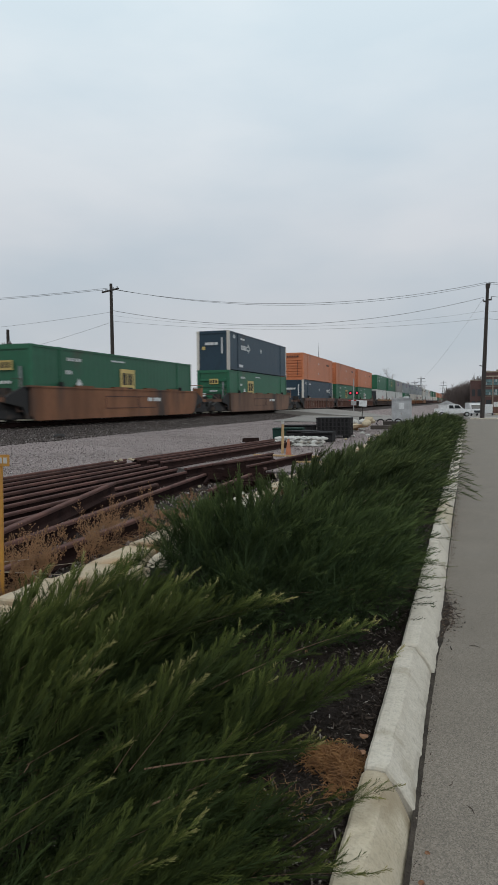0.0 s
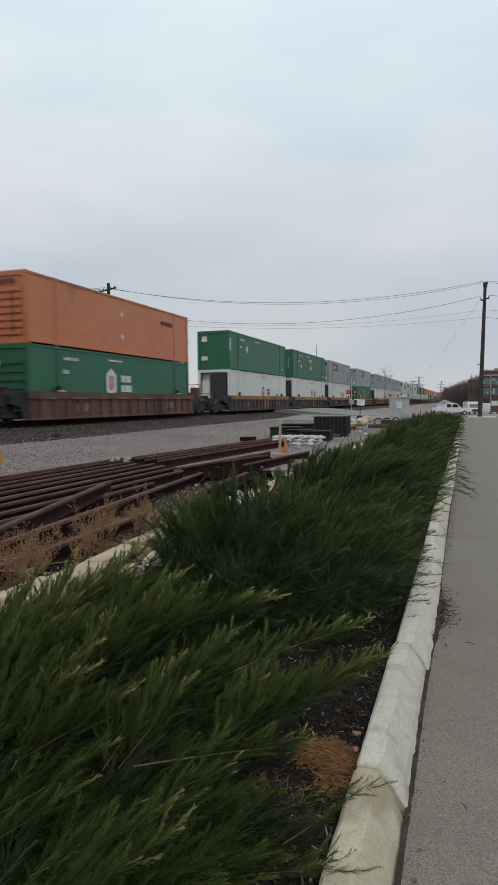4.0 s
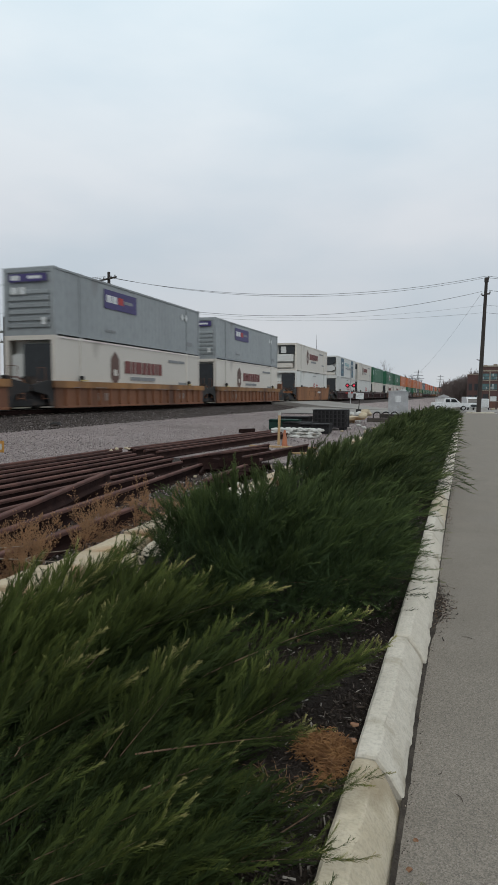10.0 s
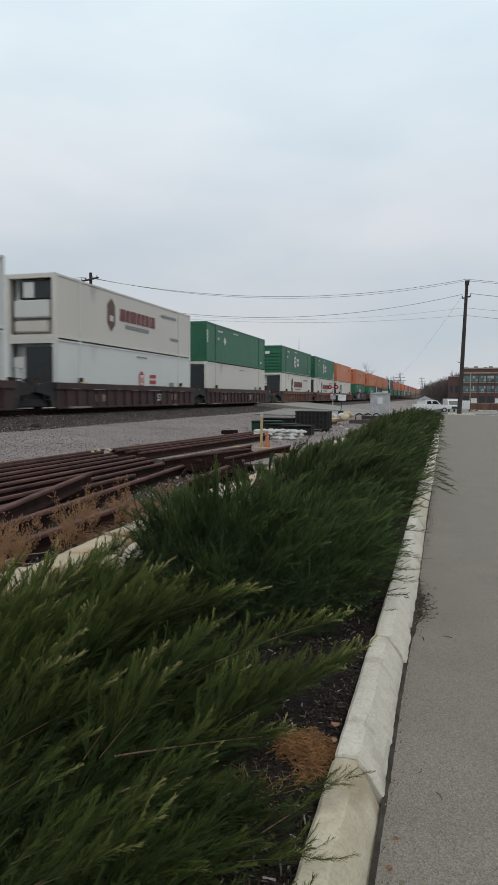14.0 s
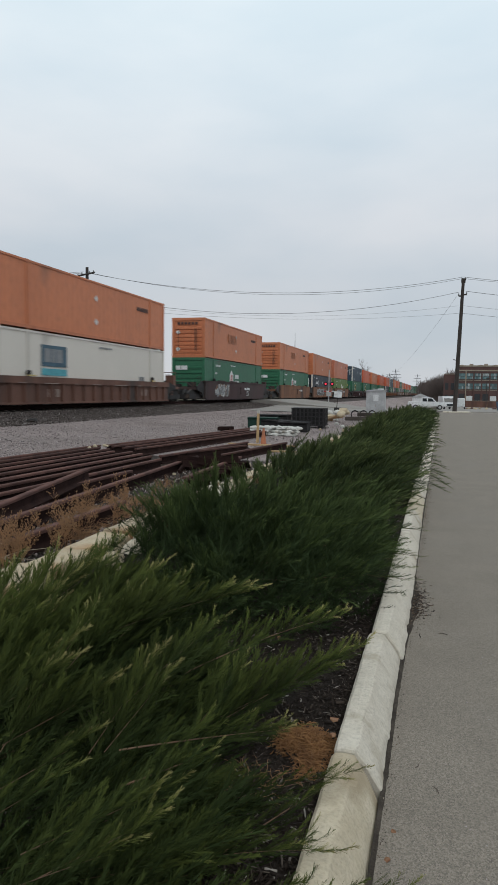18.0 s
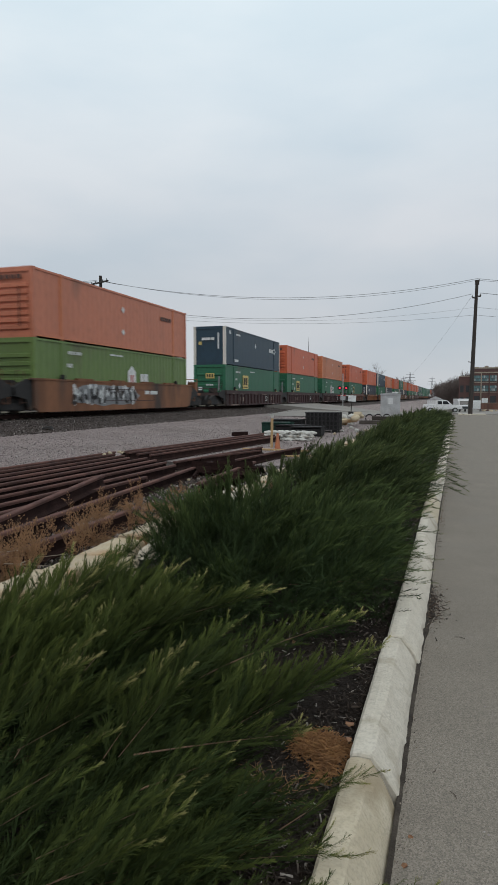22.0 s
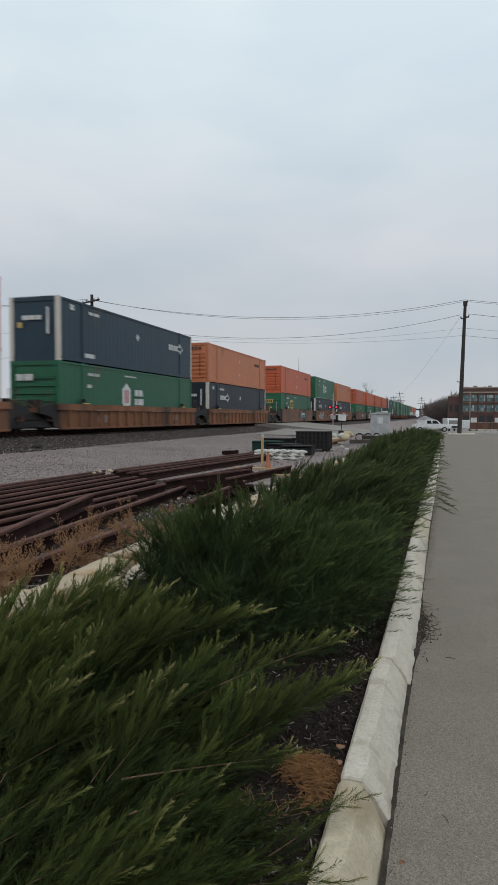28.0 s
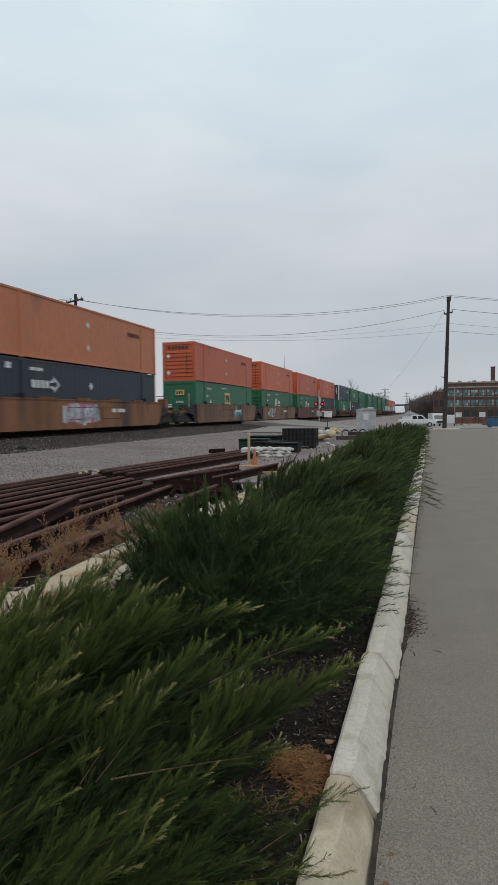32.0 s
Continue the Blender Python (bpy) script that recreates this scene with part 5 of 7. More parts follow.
def make_yard():
    crate(pose(-5.1, 26.2, 0.02, 0, 0, 4), "black plastic bulk crate with a ribbed grid on gravel")
    tray(pose(-6.5, 24.3, 0.06, 0, 0, 6), GREENPLASTIC, "dark green plastic tray standing on gravel", 0.42)
    tray(pose(-5.75, 23.7, 0.05, 0, 0, -8), PLASTIC, "black plastic tray standing on gravel", 0.36)
    tray(pose(-5.1, 23.2, 0.04, 0, 0, 3), PLASTIC, "black plastic tray standing on gravel", 0.34)
    tray(pose(-6.3, 25.3, 0.06, 0, 0, 2), PLASTIC, "black plastic tray standing behind others", 0.5)
    for i in range(33):
        layer, k = divmod(i, 11)
        whole("sack", lump(0.15, 0.17, 0.075, i, 0.4), BAG, "white woven sandbag slumped in a pile on gravel", "sandbag", "sandbags in a pile", m=pose(-5.95 + k * 0.14 + 0.05 * layer, 20.5 + (k % 3) * 0.2 + 0.1 * layer, 0.02 + 0.1 * layer, 0, 0, 20 * i))
    rng = random.Random(5)
    for i in range(16):
        s = rng.uniform(0.12, 0.3)
        whole("rubble_stone", lump(s, s * 0.8, s * 0.7, 40 + i, 0.4), BAG if i % 2 else STONE, "pale broken limestone lump in a rubble heap", "stone", "rubble heap", m=pose(rng.uniform(-5.7, -4.3), rng.uniform(31, 33.2), rng.uniform(0.0, 0.42), 0, 0, rng.uniform(0, 360)))
    for i in range(14):
        s = rng.uniform(0.05, 0.13)
        x, y = rng.uniform(-4.6, -3.2), rng.uniform(24, 31)
        whole("rubble_stone", lump(s, s * 0.8, s * 0.7, 60 + i, 0.4, sub=1), BAG if i % 3 else STONE, "pale broken limestone lump on gravel", "stone", "rubble heap", m=pose(x, y, ground_z(x, y), 0, 0, rng.uniform(0, 360)))
    whole("black_lump", lump(0.22, 0.14, 0.1, 91, 0.4), BLACK, "small black lump lying on the ballast edge", "lump", m=pose(-13.55, 19.6, 0.29))
    bm = boxed(-0.5, 0.5, -0.25, 0.25, 0, 0.16, bevel=0.04)
    whole("slab", bm, STONE, "broken buff concrete slab on rubble", "slab", m=pose(-5.0, 31.6, 0.22, 6, -5, 15))
    # dark scrap timber and fittings behind the shrubs
    for i, (x, y, w, yaw) in enumerate(((-4.0, 34.5, 1.6, 20), (-3.7, 35.5, 1.3, -30), (-3.5, 36.5, 1.1, 70))):
        whole("scrap_timber", boxed(-w / 2, w / 2, -0.12, 0.12, 0, 0.2, bevel=0.015), TIE, "dark old sleeper offcut on gravel", "timber", "scrap timbers", m=pose(x, y, 0.02 + 0.18 * (i == 1), 0, 0, yaw))
    for i in range(3):
        bm = bmesh.new()
        tube(bm, [(math.cos(a) * 0.22, 0, 0.25 + math.sin(a) * 0.22) for a in [k * math.tau / 14 for k in range(15)]], 0.035, 6)
        whole("coiled_hose", bm, PLASTIC, "black coil of hose propped upright on gravel", "hose", "coils", m=pose(-4.6 + i * 0.45, 37.0 + i * 0.3, 0, 0, 0, 25 - i * 20))
    # boards, stakes and cone
    whole("plank", boxed(-0.95, 0.95, -0.06, 0.06, 0, 0.045, bevel=0.006), WOOD, "weathered tan plank lying on gravel", "plank", m=pose(-4.5, 16.6, 0.02, 0, 0, -6))
    whole("plank", boxed(-0.9, 0.9, -0.05, 0.05, 0, 0.04, bevel=0.006), WOOD, "weathered tan plank lying on gravel", "plank", m=pose(-4.0, 14.9, 0.02, 0, 0, 10))
    s = thing("survey_stake", "raw wooden survey stake with a pale top", "stake", pose(-4.87, 17.5, 0, 0, 1, 0))
    part("lath", boxed(-0.035, 0.035, -0.015, 0.015, -0.1, 0.86, bevel=0.004), WOOD, s)
    part("painted_top", boxed(-0.037, 0.037, -0.017, 0.017, 0.84, 0.94, bevel=0.004), BAG, s, "pale painted stake top")
    c = thing("traffic_cone", "faded orange traffic cone standing on gravel", "traffic cone", pose(-4.51, 16.8, 0.0))
    bm = bmesh.new()
    tube(bm, [(0, 0, 0.03), (0, 0, 0.25), (0, 0, 0.48)], [0.085, 0.056, 0.026], 14)
    part("body", bm, CONE, c)
    part("base", boxed(-0.12, 0.12, -0.12, 0.12, 0, 0.035, bevel=0.01), CONE, c)
    s = thing("marker_stake", "orange painted marker stake with a small tag", "stake", pose(-3.05, 3.65, 0.02, 0, 1.2, 18))
    part("lath", boxed(-0.012, 0.012, -0.01, 0.01, -0.1, 1.0, bevel=0.003), STAKEPAINT, s)
    t = part("tag", boxed(-0.04, 0.065, -0.02, -0.012, 1.0, 1.08, bevel=0.003), STAKEPAINT, s, "faded orange tag with pale marks")
    for k in range(2):
        part("tag_bar", boxed(-0.01 + k * 0.035, 0.015 + k * 0.035, -0.024, -0.02, 1.02, 1.06), BAG, t)


def make_border():
    """Buff limestone slabs laid end to end on the far side of the planting bed."""
    edge = thing("stone_edging", "smooth buff limestone slabs along the planting bed", "edging", kind="structure")
    rng = random.Random(11)
    y = 1.2
    i = 0
    while y < 30:
        length = rng.uniform(0.55, 0.95)
        bm = bmesh.new()
        bmesh.ops.create_cube(bm, size=1.0)
        bmesh.ops.subdivide_edges(bm, edges=bm.edges[:], cuts=4, use_grid_fill=True)
        h = rng.uniform(0.17, 0.21)
        for v in bm.verts:
            c = v.co.copy()
            worn = max(0.0, abs(c.x) - 0.35) * max(0.0, abs(c.z) - 0.2) * 0.35
            v.co = Vector((c.x * 0.3 * (1 - worn), c.y * (length - 0.02), (c.z + 0.5) * h - worn * 0.6))
            v.co += Vector((noise.noise(c * 1.5 + Vector((i, 0, 0))), noise.noise(c * 1.4 + Vector((0, i, 0))), noise.noise(c * 1.6 + Vector((0, 0, i))) * 0.6)) * 0.022
            v.co += Vector((noise.noise(c * 6 + Vector((i, 3, 0))), noise.noise(c * 6 + Vector((5, i, 0))), noise.noise(c * 6 + Vector((9, 0, i))))) * 0.006
        rounded(bm, 0.012, 1)
        part("stone", bm, STONE, edge, "", pose(-2.74 + rng.uniform(-0.03, 0.03), y + length / 2, 0.0, 0, rng.uniform(-2, 2), rng.uniform(-2, 2)))
        y += length
        i += 1
    for i, (x, y, s) in enumerate(((-2.5, 7.3, 0.22), (-2.66, 7.55, 0.18), (-2.42, 7.75, 0.15), (-2.75, 8.3, 0.14), (-3.15, 9.0, 0.07), (-2.44, 4.9, 0.11), (-2.5, 5.2, 0.12), (-2.4, 4.4, 0.12))):
        whole("white_rock", lump(s, s * 0.8, s * 0.75, i + 70, 0.35, sub=3), STONE if i == 7 else ROCK, "pale rough rock half hidden by juniper", "rock", "edging rocks", m=pose(x, y, 0.05, 0, 0, 47 * i))


def utility_pole(base, top, arms, name_label):
    p = thing("utility_pole", name_label, "utility pole", Matrix.Translation(base))
    base, top = Vector(base), Vector(top)
    d = top - base
    bm = bmesh.new()
    tube(bm, [d * -0.02, d * 0.3, d * 0.65, d], [0.18, 0.165, 0.14, 0.115], 10)
    part("shaft", bm, POLE, p)
    for z, half, yaw in arms:
        c = d * ((z - base.z) / d.z)
        part("crossarm", boxed(-half, half, -0.05, 0.05, -0.06, 0.06, bevel=0.008), POLE, p, "", Matrix.Translation(c) @ pose(0, -0.14, 0, 0, 0, yaw))
        for k in (-0.92, -0.45, 0.45, 0.92):
            bm = bmesh.new()
            tube(bm, [(0, 0, 0.05), (0, 0, 0.12), (0, 0, 0.2)], [0.025, 0.05, 0.03], 8)
            part("insulator", bm, SILVER_TEXT, p, "", Matrix.Translation(c) @ pose(0, 0, 0, 0, 0, yaw) @ pose(k * half, -0.14, 0))
    return p


def cable(a, b, sag, r=0.014, label="thin dark overhead cable hung between poles"):
    bm = bmesh.new()
    tube(bm, hang(a, b, sag), r, 5)
    whole("cable", bm, WIRE, label, "cable", "overhead cables")


def make_lines():
    near = utility_pole((1.1, 55.25, -0.1), (1.42, 55.25, 10.62), (), "tall dark leaning timber utility pole by the street")
    for z, s in ((10.6, 0.18), (9.45, 0.3), (9.35, -0.3)):
        part("bracket", boxed(min(0, s), max(0, s) + 0.02, -0.05, 0.05, -0.05, 0.05), POLE, near, "", pose(0.3, 0, z))
        bm = bmesh.new()
        tube(bm, [(0, 0, 0), (0, 0, 0.1), (0, 0, 0.2)], [0.03, 0.06, 0.03], 8)
        part("insulator", bm, SILVER_TEXT, near, "", pose(0.3 + s, 0, z))
    part("pole_cap", boxed(-0.16, 0.16, -0.12, 0.12, -0.35, 0.02, bevel=0.02), POLE, near, "", pose(0.32, 0, 10.7))
    part("bird_guard", boxed(-0.35, 0.0, -0.03, 0.03, -0.03, 0.03), POLE, near, "", pose(0.1, 0, 4.25, 0, 15, 0))
    utility_pole((-27, 46.6, 0), (-27, 46.6, 11.05), ((10.5, 1.2, -28),), "dark timber utility pole beyond the track")
    utility_pole((-35.4, 44.6, 0), (-35.4, 44.6, 7.6), ((6.4, 0.9, -30), (5.6, 0.8, -30)), "dark timber pole with two crossarms beyond the track")
    utility_pole((-62, 118, 0), (-62, 118, 9.6), ((8.6, 1.6, 20),), "distant dark pole with a crossarm beyond the track")
    for dz, sag, r in ((0.0, 1.4, 0.015), (0.12, 1.5, 0.012)):
        cable((-27, 46.5, 10.62 + dz * 0.4), (1.4, 55.2, 10.72 - dz), sag, r)
        cable((1.4, 55.2, 10.72 - dz), (34, 62, 10.4), 0.9, r)
    cable((-27, 46.5, 8.95), (1.1, 55.2, 9.55), 1.6, 0.015)
    cable((1.65, 55.2, 9.6), (34, 62, 8.9), 0.9, 0.018)
    cable((-27, 46.5, 8.55), (1.3, 55.2, 8.5), 1.05, 0.006)
    cable((-27, 46.5, 8.1), (1.3, 55.2, 7.9), 0.75, 0.008)
    cable((1.3, 55.2, 8.5), (34, 62, 7.9), 0.8, 0.010)
    cable((1.3, 55.2, 7.9), (34, 62, 7.3), 0.8, 0.012)
    cable((1.1, 55.2, 9.45), (-27, 262, 10.2), 5.0, 0.007)
    for dz in (0, 0.1):
        cable((-27.3, 46.6, 10.62 + dz), (-75, 36, 10.9 + dz), 1.0)
    cable((-27, 46.5, 8.8), (-70, 34, 7.4), 1.2, 0.010)
    cable((-27, 46.5, 8.0), (-60, 50, 4.0), 0.8, 0.010)


def make_crossing():
    c = thing("equipment_cabinet", "silver metal signal cabinet with a notice on its door", "cabinet", pose(-4.1, 44.0, 0.02, 0, 0, 3))
    part("body", boxed(-0.62, 0.62, -0.5, 0.5, 0.1, 1.56, bevel=0.015), CABINET, c)
    bm = bmesh.new()
    prism(bm, [(-0.68, 1.56), (0.68, 1.56), (0.66, 1.62), (0.0, 1.71), (-0.66, 1.62)], "y", -0.56, 0.56)
    part("roof", bm, CABINET, c)
    d = part("door", boxed(-0.5, 0.5, -0.525, -0.5, 0.18, 1.5, bevel=0.008), CABINET, c)
    n = part("notice", boxed(-0.17, 0.17, -0.535, -0.526, 0.95, 1.35), MARK, d, "white notice with illegible lines")
    part("door_handle", boxed(-0.03, 0.03, -0.56, -0.525, 0.55, 0.72, bevel=0.008), STEEL, d)
    part("plinth", boxed(-0.7, 0.7, -0.6, 0.6, -0.1, 0.1, bevel=0.02), KERB, c, "concrete plinth")
    part("roof_vent", boxed(0.1, 0.5, -0.15, 0.15, 1.66, 1.76, bevel=0.03), MARK, c)
    # flashing signal
    z = ground_z(-12.7, 77)
    s = thing("crossing_signal", "level crossing signal with two lit red lamps", "crossing signal", pose(-12.7, 77, z, 0, 0, 12))
    bm = bmesh.new()
    tube(bm, [(0, 0, 0), (0, 0, 3.95)], 0.06, 10)
    part("mast", bm, CABINET, s)
    part("lamp_bar", boxed(-0.45, 0.45, -0.05, 0.05, 2.24, 2.32), BLACK, s)
    for x in (-0.38, 0.38):
        bm = bmesh.new()
        tube(bm, [(x, 0.02, 2.28), (x, -0.06, 2.28)], 0.25, 18)
        b = part("backboard", bm, BLACK, s, "black round lamp backboard")
        bm = bmesh.new()
        tube(bm, [(x, -0.06, 2.28), (x, -0.1, 2.28)], 0.115, 16)
        part("lens", bm, SIGNRED, b, "lit red lens")
    part("gate_mechanism", boxed(-0.3, 0.3, -0.3, 0.2, 0.85, 1.45, bevel=0.03), CABINET, s)
    for k in range(4):
        part("gate_stripe", boxed(-0.6 + k * 0.3, -0.3 + k * 0.3, -0.42, -0.36, 1.35, 1.47), REDMARK if k % 2 == 0 else MARK, s)
    part("foundation", boxed(-0.4, 0.4, -0.4, 0.4, -0.1, 0.12), KERB, s)
    g = thing("warning_sign", "small pale sign on a leaning post", "sign", pose(-7.63, 50, ground_z(-7.63, 50), 0, 4, 8))
    part("post", boxed(-0.03, 0.03, -0.03, 0.03, -0.1, 1.3), POLE, g)
    part("plate", boxed(-0.3, 0.3, -0.05, -0.035, 1.05, 1.52, bevel=0.01), MARK, g)
    part("base", boxed(-0.2, 0.2, -0.2, 0.2, 0, 0.28, bevel=0.03), BLACK, g)
    k = thing("kerb_island", "low concrete island round the utility pole", "kerb", kind="structure")
    part("rim", boxed(0.2, 2.3, 54.6, 56.2, -0.05, 0.09, bevel=0.03), KERB, k)


def wheel_at(parent, x, y, r=0.38, w=0.24):
    bm = bmesh.new()
    tube(bm, [(x, y - w / 2, r), (x, y - w / 2 + 0.03, r), (x, y + w / 2 - 0.03, r), (x, y + w / 2, r)], [r * 0.92, r, r, r * 0.92], 18)
    t = part("wheel", bm, TYRE, parent)
    bm = bmesh.new()
    tube(bm, [(x, y - w / 2 - 0.012, r), (x, y + w / 2 + 0.012, r)], r * 0.58, 14)
    part("rim", bm, CABINET, t)


def make_pickup():
    p = thing("pickup_truck", "white crew-cab pickup truck parked on the lot", "truck", pose(-2.0, 105, ground_z(-2.0, 105) + 0.08, 0, 0, 4))
    bm = bmesh.new()
    prism(bm, [(-2.85, 0.55), (2.85, 0.5), (2.9, 0.8), (2.75, 1.08), (1.35, 1.18), (-0.9, 1.18), (-2.8, 1.22), (-2.88, 1.0)], "y", -0.95, 0.95)
    rounded(bm, 0.06)
    part("body", bm, CARPAINT, p)
    bm = bmesh.new()
    prism(bm, [(-0.95, 1.15), (1.45, 1.15), (0.75, 1.78), (0.5, 1.85), (-0.65, 1.85), (-0.85, 1.78)], "y", -0.85, 0.85)
    rounded(bm, 0.06)
    part("cab", bm, CARPAINT, p)
    for x0, x1, k in ((-0.72, -0.02, 0.0), (0.06, 0.78, 0.3)):
        bm = bmesh.new()
        prism(bm, [(x0, 1.24), (x1 + k, 1.24), (x1 - 0.12, 1.72), (x0 + 0.02, 1.72)], "y", -0.875, -0.845)
        part("side_window", bm, CARGLASS, p)
    bm = bmesh.new()
    prism(bm, [(1.4, 1.2), (1.5, 1.2), (0.86, 1.78), (0.78, 1.78)], "y", -0.7, 0.7)
    part("windscreen", bm, CARGLASS, p)
    for x in (-1.75, 1.85):
        for y in (-0.85, 0.85):
            wheel_at(p, x, y)
    part("bumper", boxed(2.8, 3.0, -0.9, 0.9, 0.42, 0.65, bevel=0.03), CABINET, p)
    part("headlight", boxed(2.72, 2.9, -0.9, -0.55, 0.82, 1.0, bevel=0.03), MARK, p)
    v = thing("service_truck", "white utility truck with a tall box body", "truck", pose(1.1, 125, ground_z(1.1, 125) + 0.08, 0, 0, -78))
    part("box_body", boxed(-2.6, 0.7, -1.05, 1.05, 0.7, 2.35, bevel=0.05), CARPAINT, v)
    bm = bmesh.new()
    prism(bm, [(0.75, 0.5), (2.9, 0.5), (2.95, 1.1), (2.0, 1.25), (1.6, 2.05), (0.75, 2.1)], "y", -1.0, 1.0)
    rounded(bm, 0.06)
    part("cab", bm, CARPAINT, v)
    bm = bmesh.new()
    prism(bm, [(2.02, 1.28), (2.08, 1.28), (1.68, 2.0), (1.62, 2.0)], "y", -0.85, 0.85)
    part("windscreen", bm, CARGLASS, v)
    part("grille", boxed(2.93, 3.0, -0.7, 0.7, 0.6, 1.0), DARK, v)
    for x in (-1.7, 2.0):
        for y in (-0.9, 0.9):
            wheel_at(v, x, y, 0.42)
    t = thing("box_trailer", "plain white box trailer parked beside the lot", "trailer", pose(3.5, 130, ground_z(3.5, 130) + 0.08))
    part("box_body", boxed(-0.85, 0.85, -1.8, 1.8, 0.45, 2.05, bevel=0.04), CARPAINT, t)
    part("door", boxed(-0.7, 0.7, -1.83, -1.8, 0.55, 1.95), MARK, t)
    for x in (-0.85, 0.85):
        bm = bmesh.new()
        tube(bm, [(x - 0.1, 0, 0.33), (x + 0.1, 0, 0.33)], 0.33, 14)
        part("wheel", bm, TYRE, t)
    s = thing("shed", "small white shed with a grey pitched roof", "shed", pose(-4.3, 150, ground_z(-4.3, 150) + 0.05))
    part("wall", boxed(-1.7, 1.7, -1.3, 1.3, 0, 2.2), CARPAINT, s)
    bm = bmesh.new()
    prism(bm, [(-1.95, 2.15), (1.95, 2.15), (0, 3.0)], "y", -1.5, 1.5)
    part("roof", bm, CABINET, s)
    b = thing("refuse_bin", "blue steel refuse bin with a dark lid", "bin", pose(7.0, 76.5, ground_z(7.0, 76.5) + 0.09, 0, 0, 8))
    bm = bmesh.new()
    prism(bm, [(-0.9, 0.1), (0.9, 0.1), (1.05, 1.05), (-1.05, 1.05)], "y", -0.65, 0.65)
    part("tub", bm, BLUEBIN, b)
    part("lid", boxed(-1.08, 1.08, -0.7, 0.7, 1.05, 1.13, bevel=0.02), DARK, b)
    for x in (-0.7, 0.7):
        part("foot", boxed(x - 0.08, x + 0.08, -0.6, 0.6, 0, 0.1), DARK, b)
    rng = random.Random(21)
    for i in range(14):
        s = rng.uniform(0.25, 0.5)
        whole("rubble_stone", lump(s, s * 0.7, s * 0.6, 90 + i, 0.4, sub=1), STONE if i % 3 else BRICK, "broken masonry lump before the brick building", "stone", "masonry rubble", m=pose(rng.uniform(4.8, 12), rng.uniform(131, 136), ground_z(6, 133) + 0.08, 0, 0, i * 40))


def make_building():
    x0, x1, y0 = 4.4, 37.4, 190.0
    base = ground_z(6, 190) + 0.06
    b = thing("brick_building", "three-storey dark red brick works with bands of glazing", "building", Matrix.Translation((0, y0, base)))
    tall = 11.0
    part("wall", boxed(x0, x1, 0, 22, 0, tall), BRICK, b)
    part("parapet", boxed(x0 - 0.15, x1 + 0.15, -0.15, 22.1, tall, tall + 0.35), TANBRICK, b, "buff stone parapet")
    part("cornice", boxed(x0 - 0.1, x1, -0.12, -0.005, 9.75, 10.1), TANBRICK, b, "buff stone cornice")
    part("sill_course", boxed(x0 - 0.06, x1, -0.1, -0.005, 7.2, 7.36), TANBRICK, b)
    part("sill_course", boxed(x0 - 0.06, x1, -0.1, -0.005, 4.52, 4.68), TANBRICK, b)
    n = 16
    step = (x1 - x0) / n
    for i in range(n + 1):
        x = x0 + i * step
        part("pilaster", boxed(x - 0.13, x + 0.13, -0.25, -0.004, 0, 9.7), TANBRICK if i % 8 == 1 else BRICK, b)
    pane = mesh_of("pane", boxed(-0.195, 0.195, -0.02, 0.02, -0.36, 0.36), GLASS)
    blind = mesh_of("pane", boxed(-0.195, 0.195, -0.02, 0.02, -0.36, 0.36), PALEGLASS)
    shades = random.Random(14)
    for i in range(n):
        x = x0 + (i + 0.5) * step
        for z0, z1 in ((7.5, 9.2), (4.8, 6.45)):
            w = part("window", boxed(x - step / 2 + 0.14, x + step / 2 - 0.14, -0.06, -0.006, z0, z1), DARKFRAME, b)
            for k in range(4):
                for j in range(2):
                    part("pane", blind if shades.random() < 0.22 else pane, None, w, "", Matrix.Translation((x + (k - 1.5) * 0.43, -0.075, z0 + (z1 - z0) * (0.26 + 0.48 * j))))
        if i % 3 != 1:
            part("ground_window", boxed(x - 0.7, x + 0.7, -0.05, -0.006, 1.2, 3.6), DARK, b)
        else:
            part("loading_door", boxed(x - 0.8, x + 0.8, -0.05, -0.006, 0, 3.0), MARK, b, "pale loading door")
    c = part("chimney", boxed(16.2, 17.3, 4, 5.1, tall, 15.4), BRICK, b, "square brick chimney")
    part("chimney_cap", boxed(16.1, 17.4, 3.9, 5.2, 15.4, 15.6), BRICK, c)
    w = part("side_wing", boxed(0.7, x0 - 0.16, 2.0, 20, 0, 8.9), BRICK, b, "lower dark brick side wing")
    part("wing_coping", boxed(0.6, x0 - 0.16, 1.9, 20.1, 8.9, 9.1), TANBRICK, w)
    for z in (1.4, 4.6):
        for x in (1.5, 3.0):
            part("wing_window", boxed(x - 0.45, x + 0.45, 1.93, 1.995, z, z + 1.9), DARK, w)
    for i in range(9):
        x = x0 + 0.9 + i * 2.1 + (i % 3) * 0.4
        part("roof_vent", boxed(x - 0.5, x + 0.5, 0.3, 1.2, tall + 0.35, tall + 0.5 + 0.25 * (i % 2), bevel=0.05), TANBRICK, b)
    part("roof_house", boxed(20, 30, 6, 14, tall + 0.3, tall + 1.6), BRICK, b)
    w = thing("garden_wall", "low dark red brick wall before the works", "wall", Matrix.Translation((0, 172, ground_z(6, 172) + 0.05)))
    part("brickwork", boxed(5, 37, 0, 0.4, 0, 1.6), BROWN, w)
    part("coping", boxed(4.95, 37.05, -0.06, 0.46, 1.6, 1.7), TANBRICK, w)
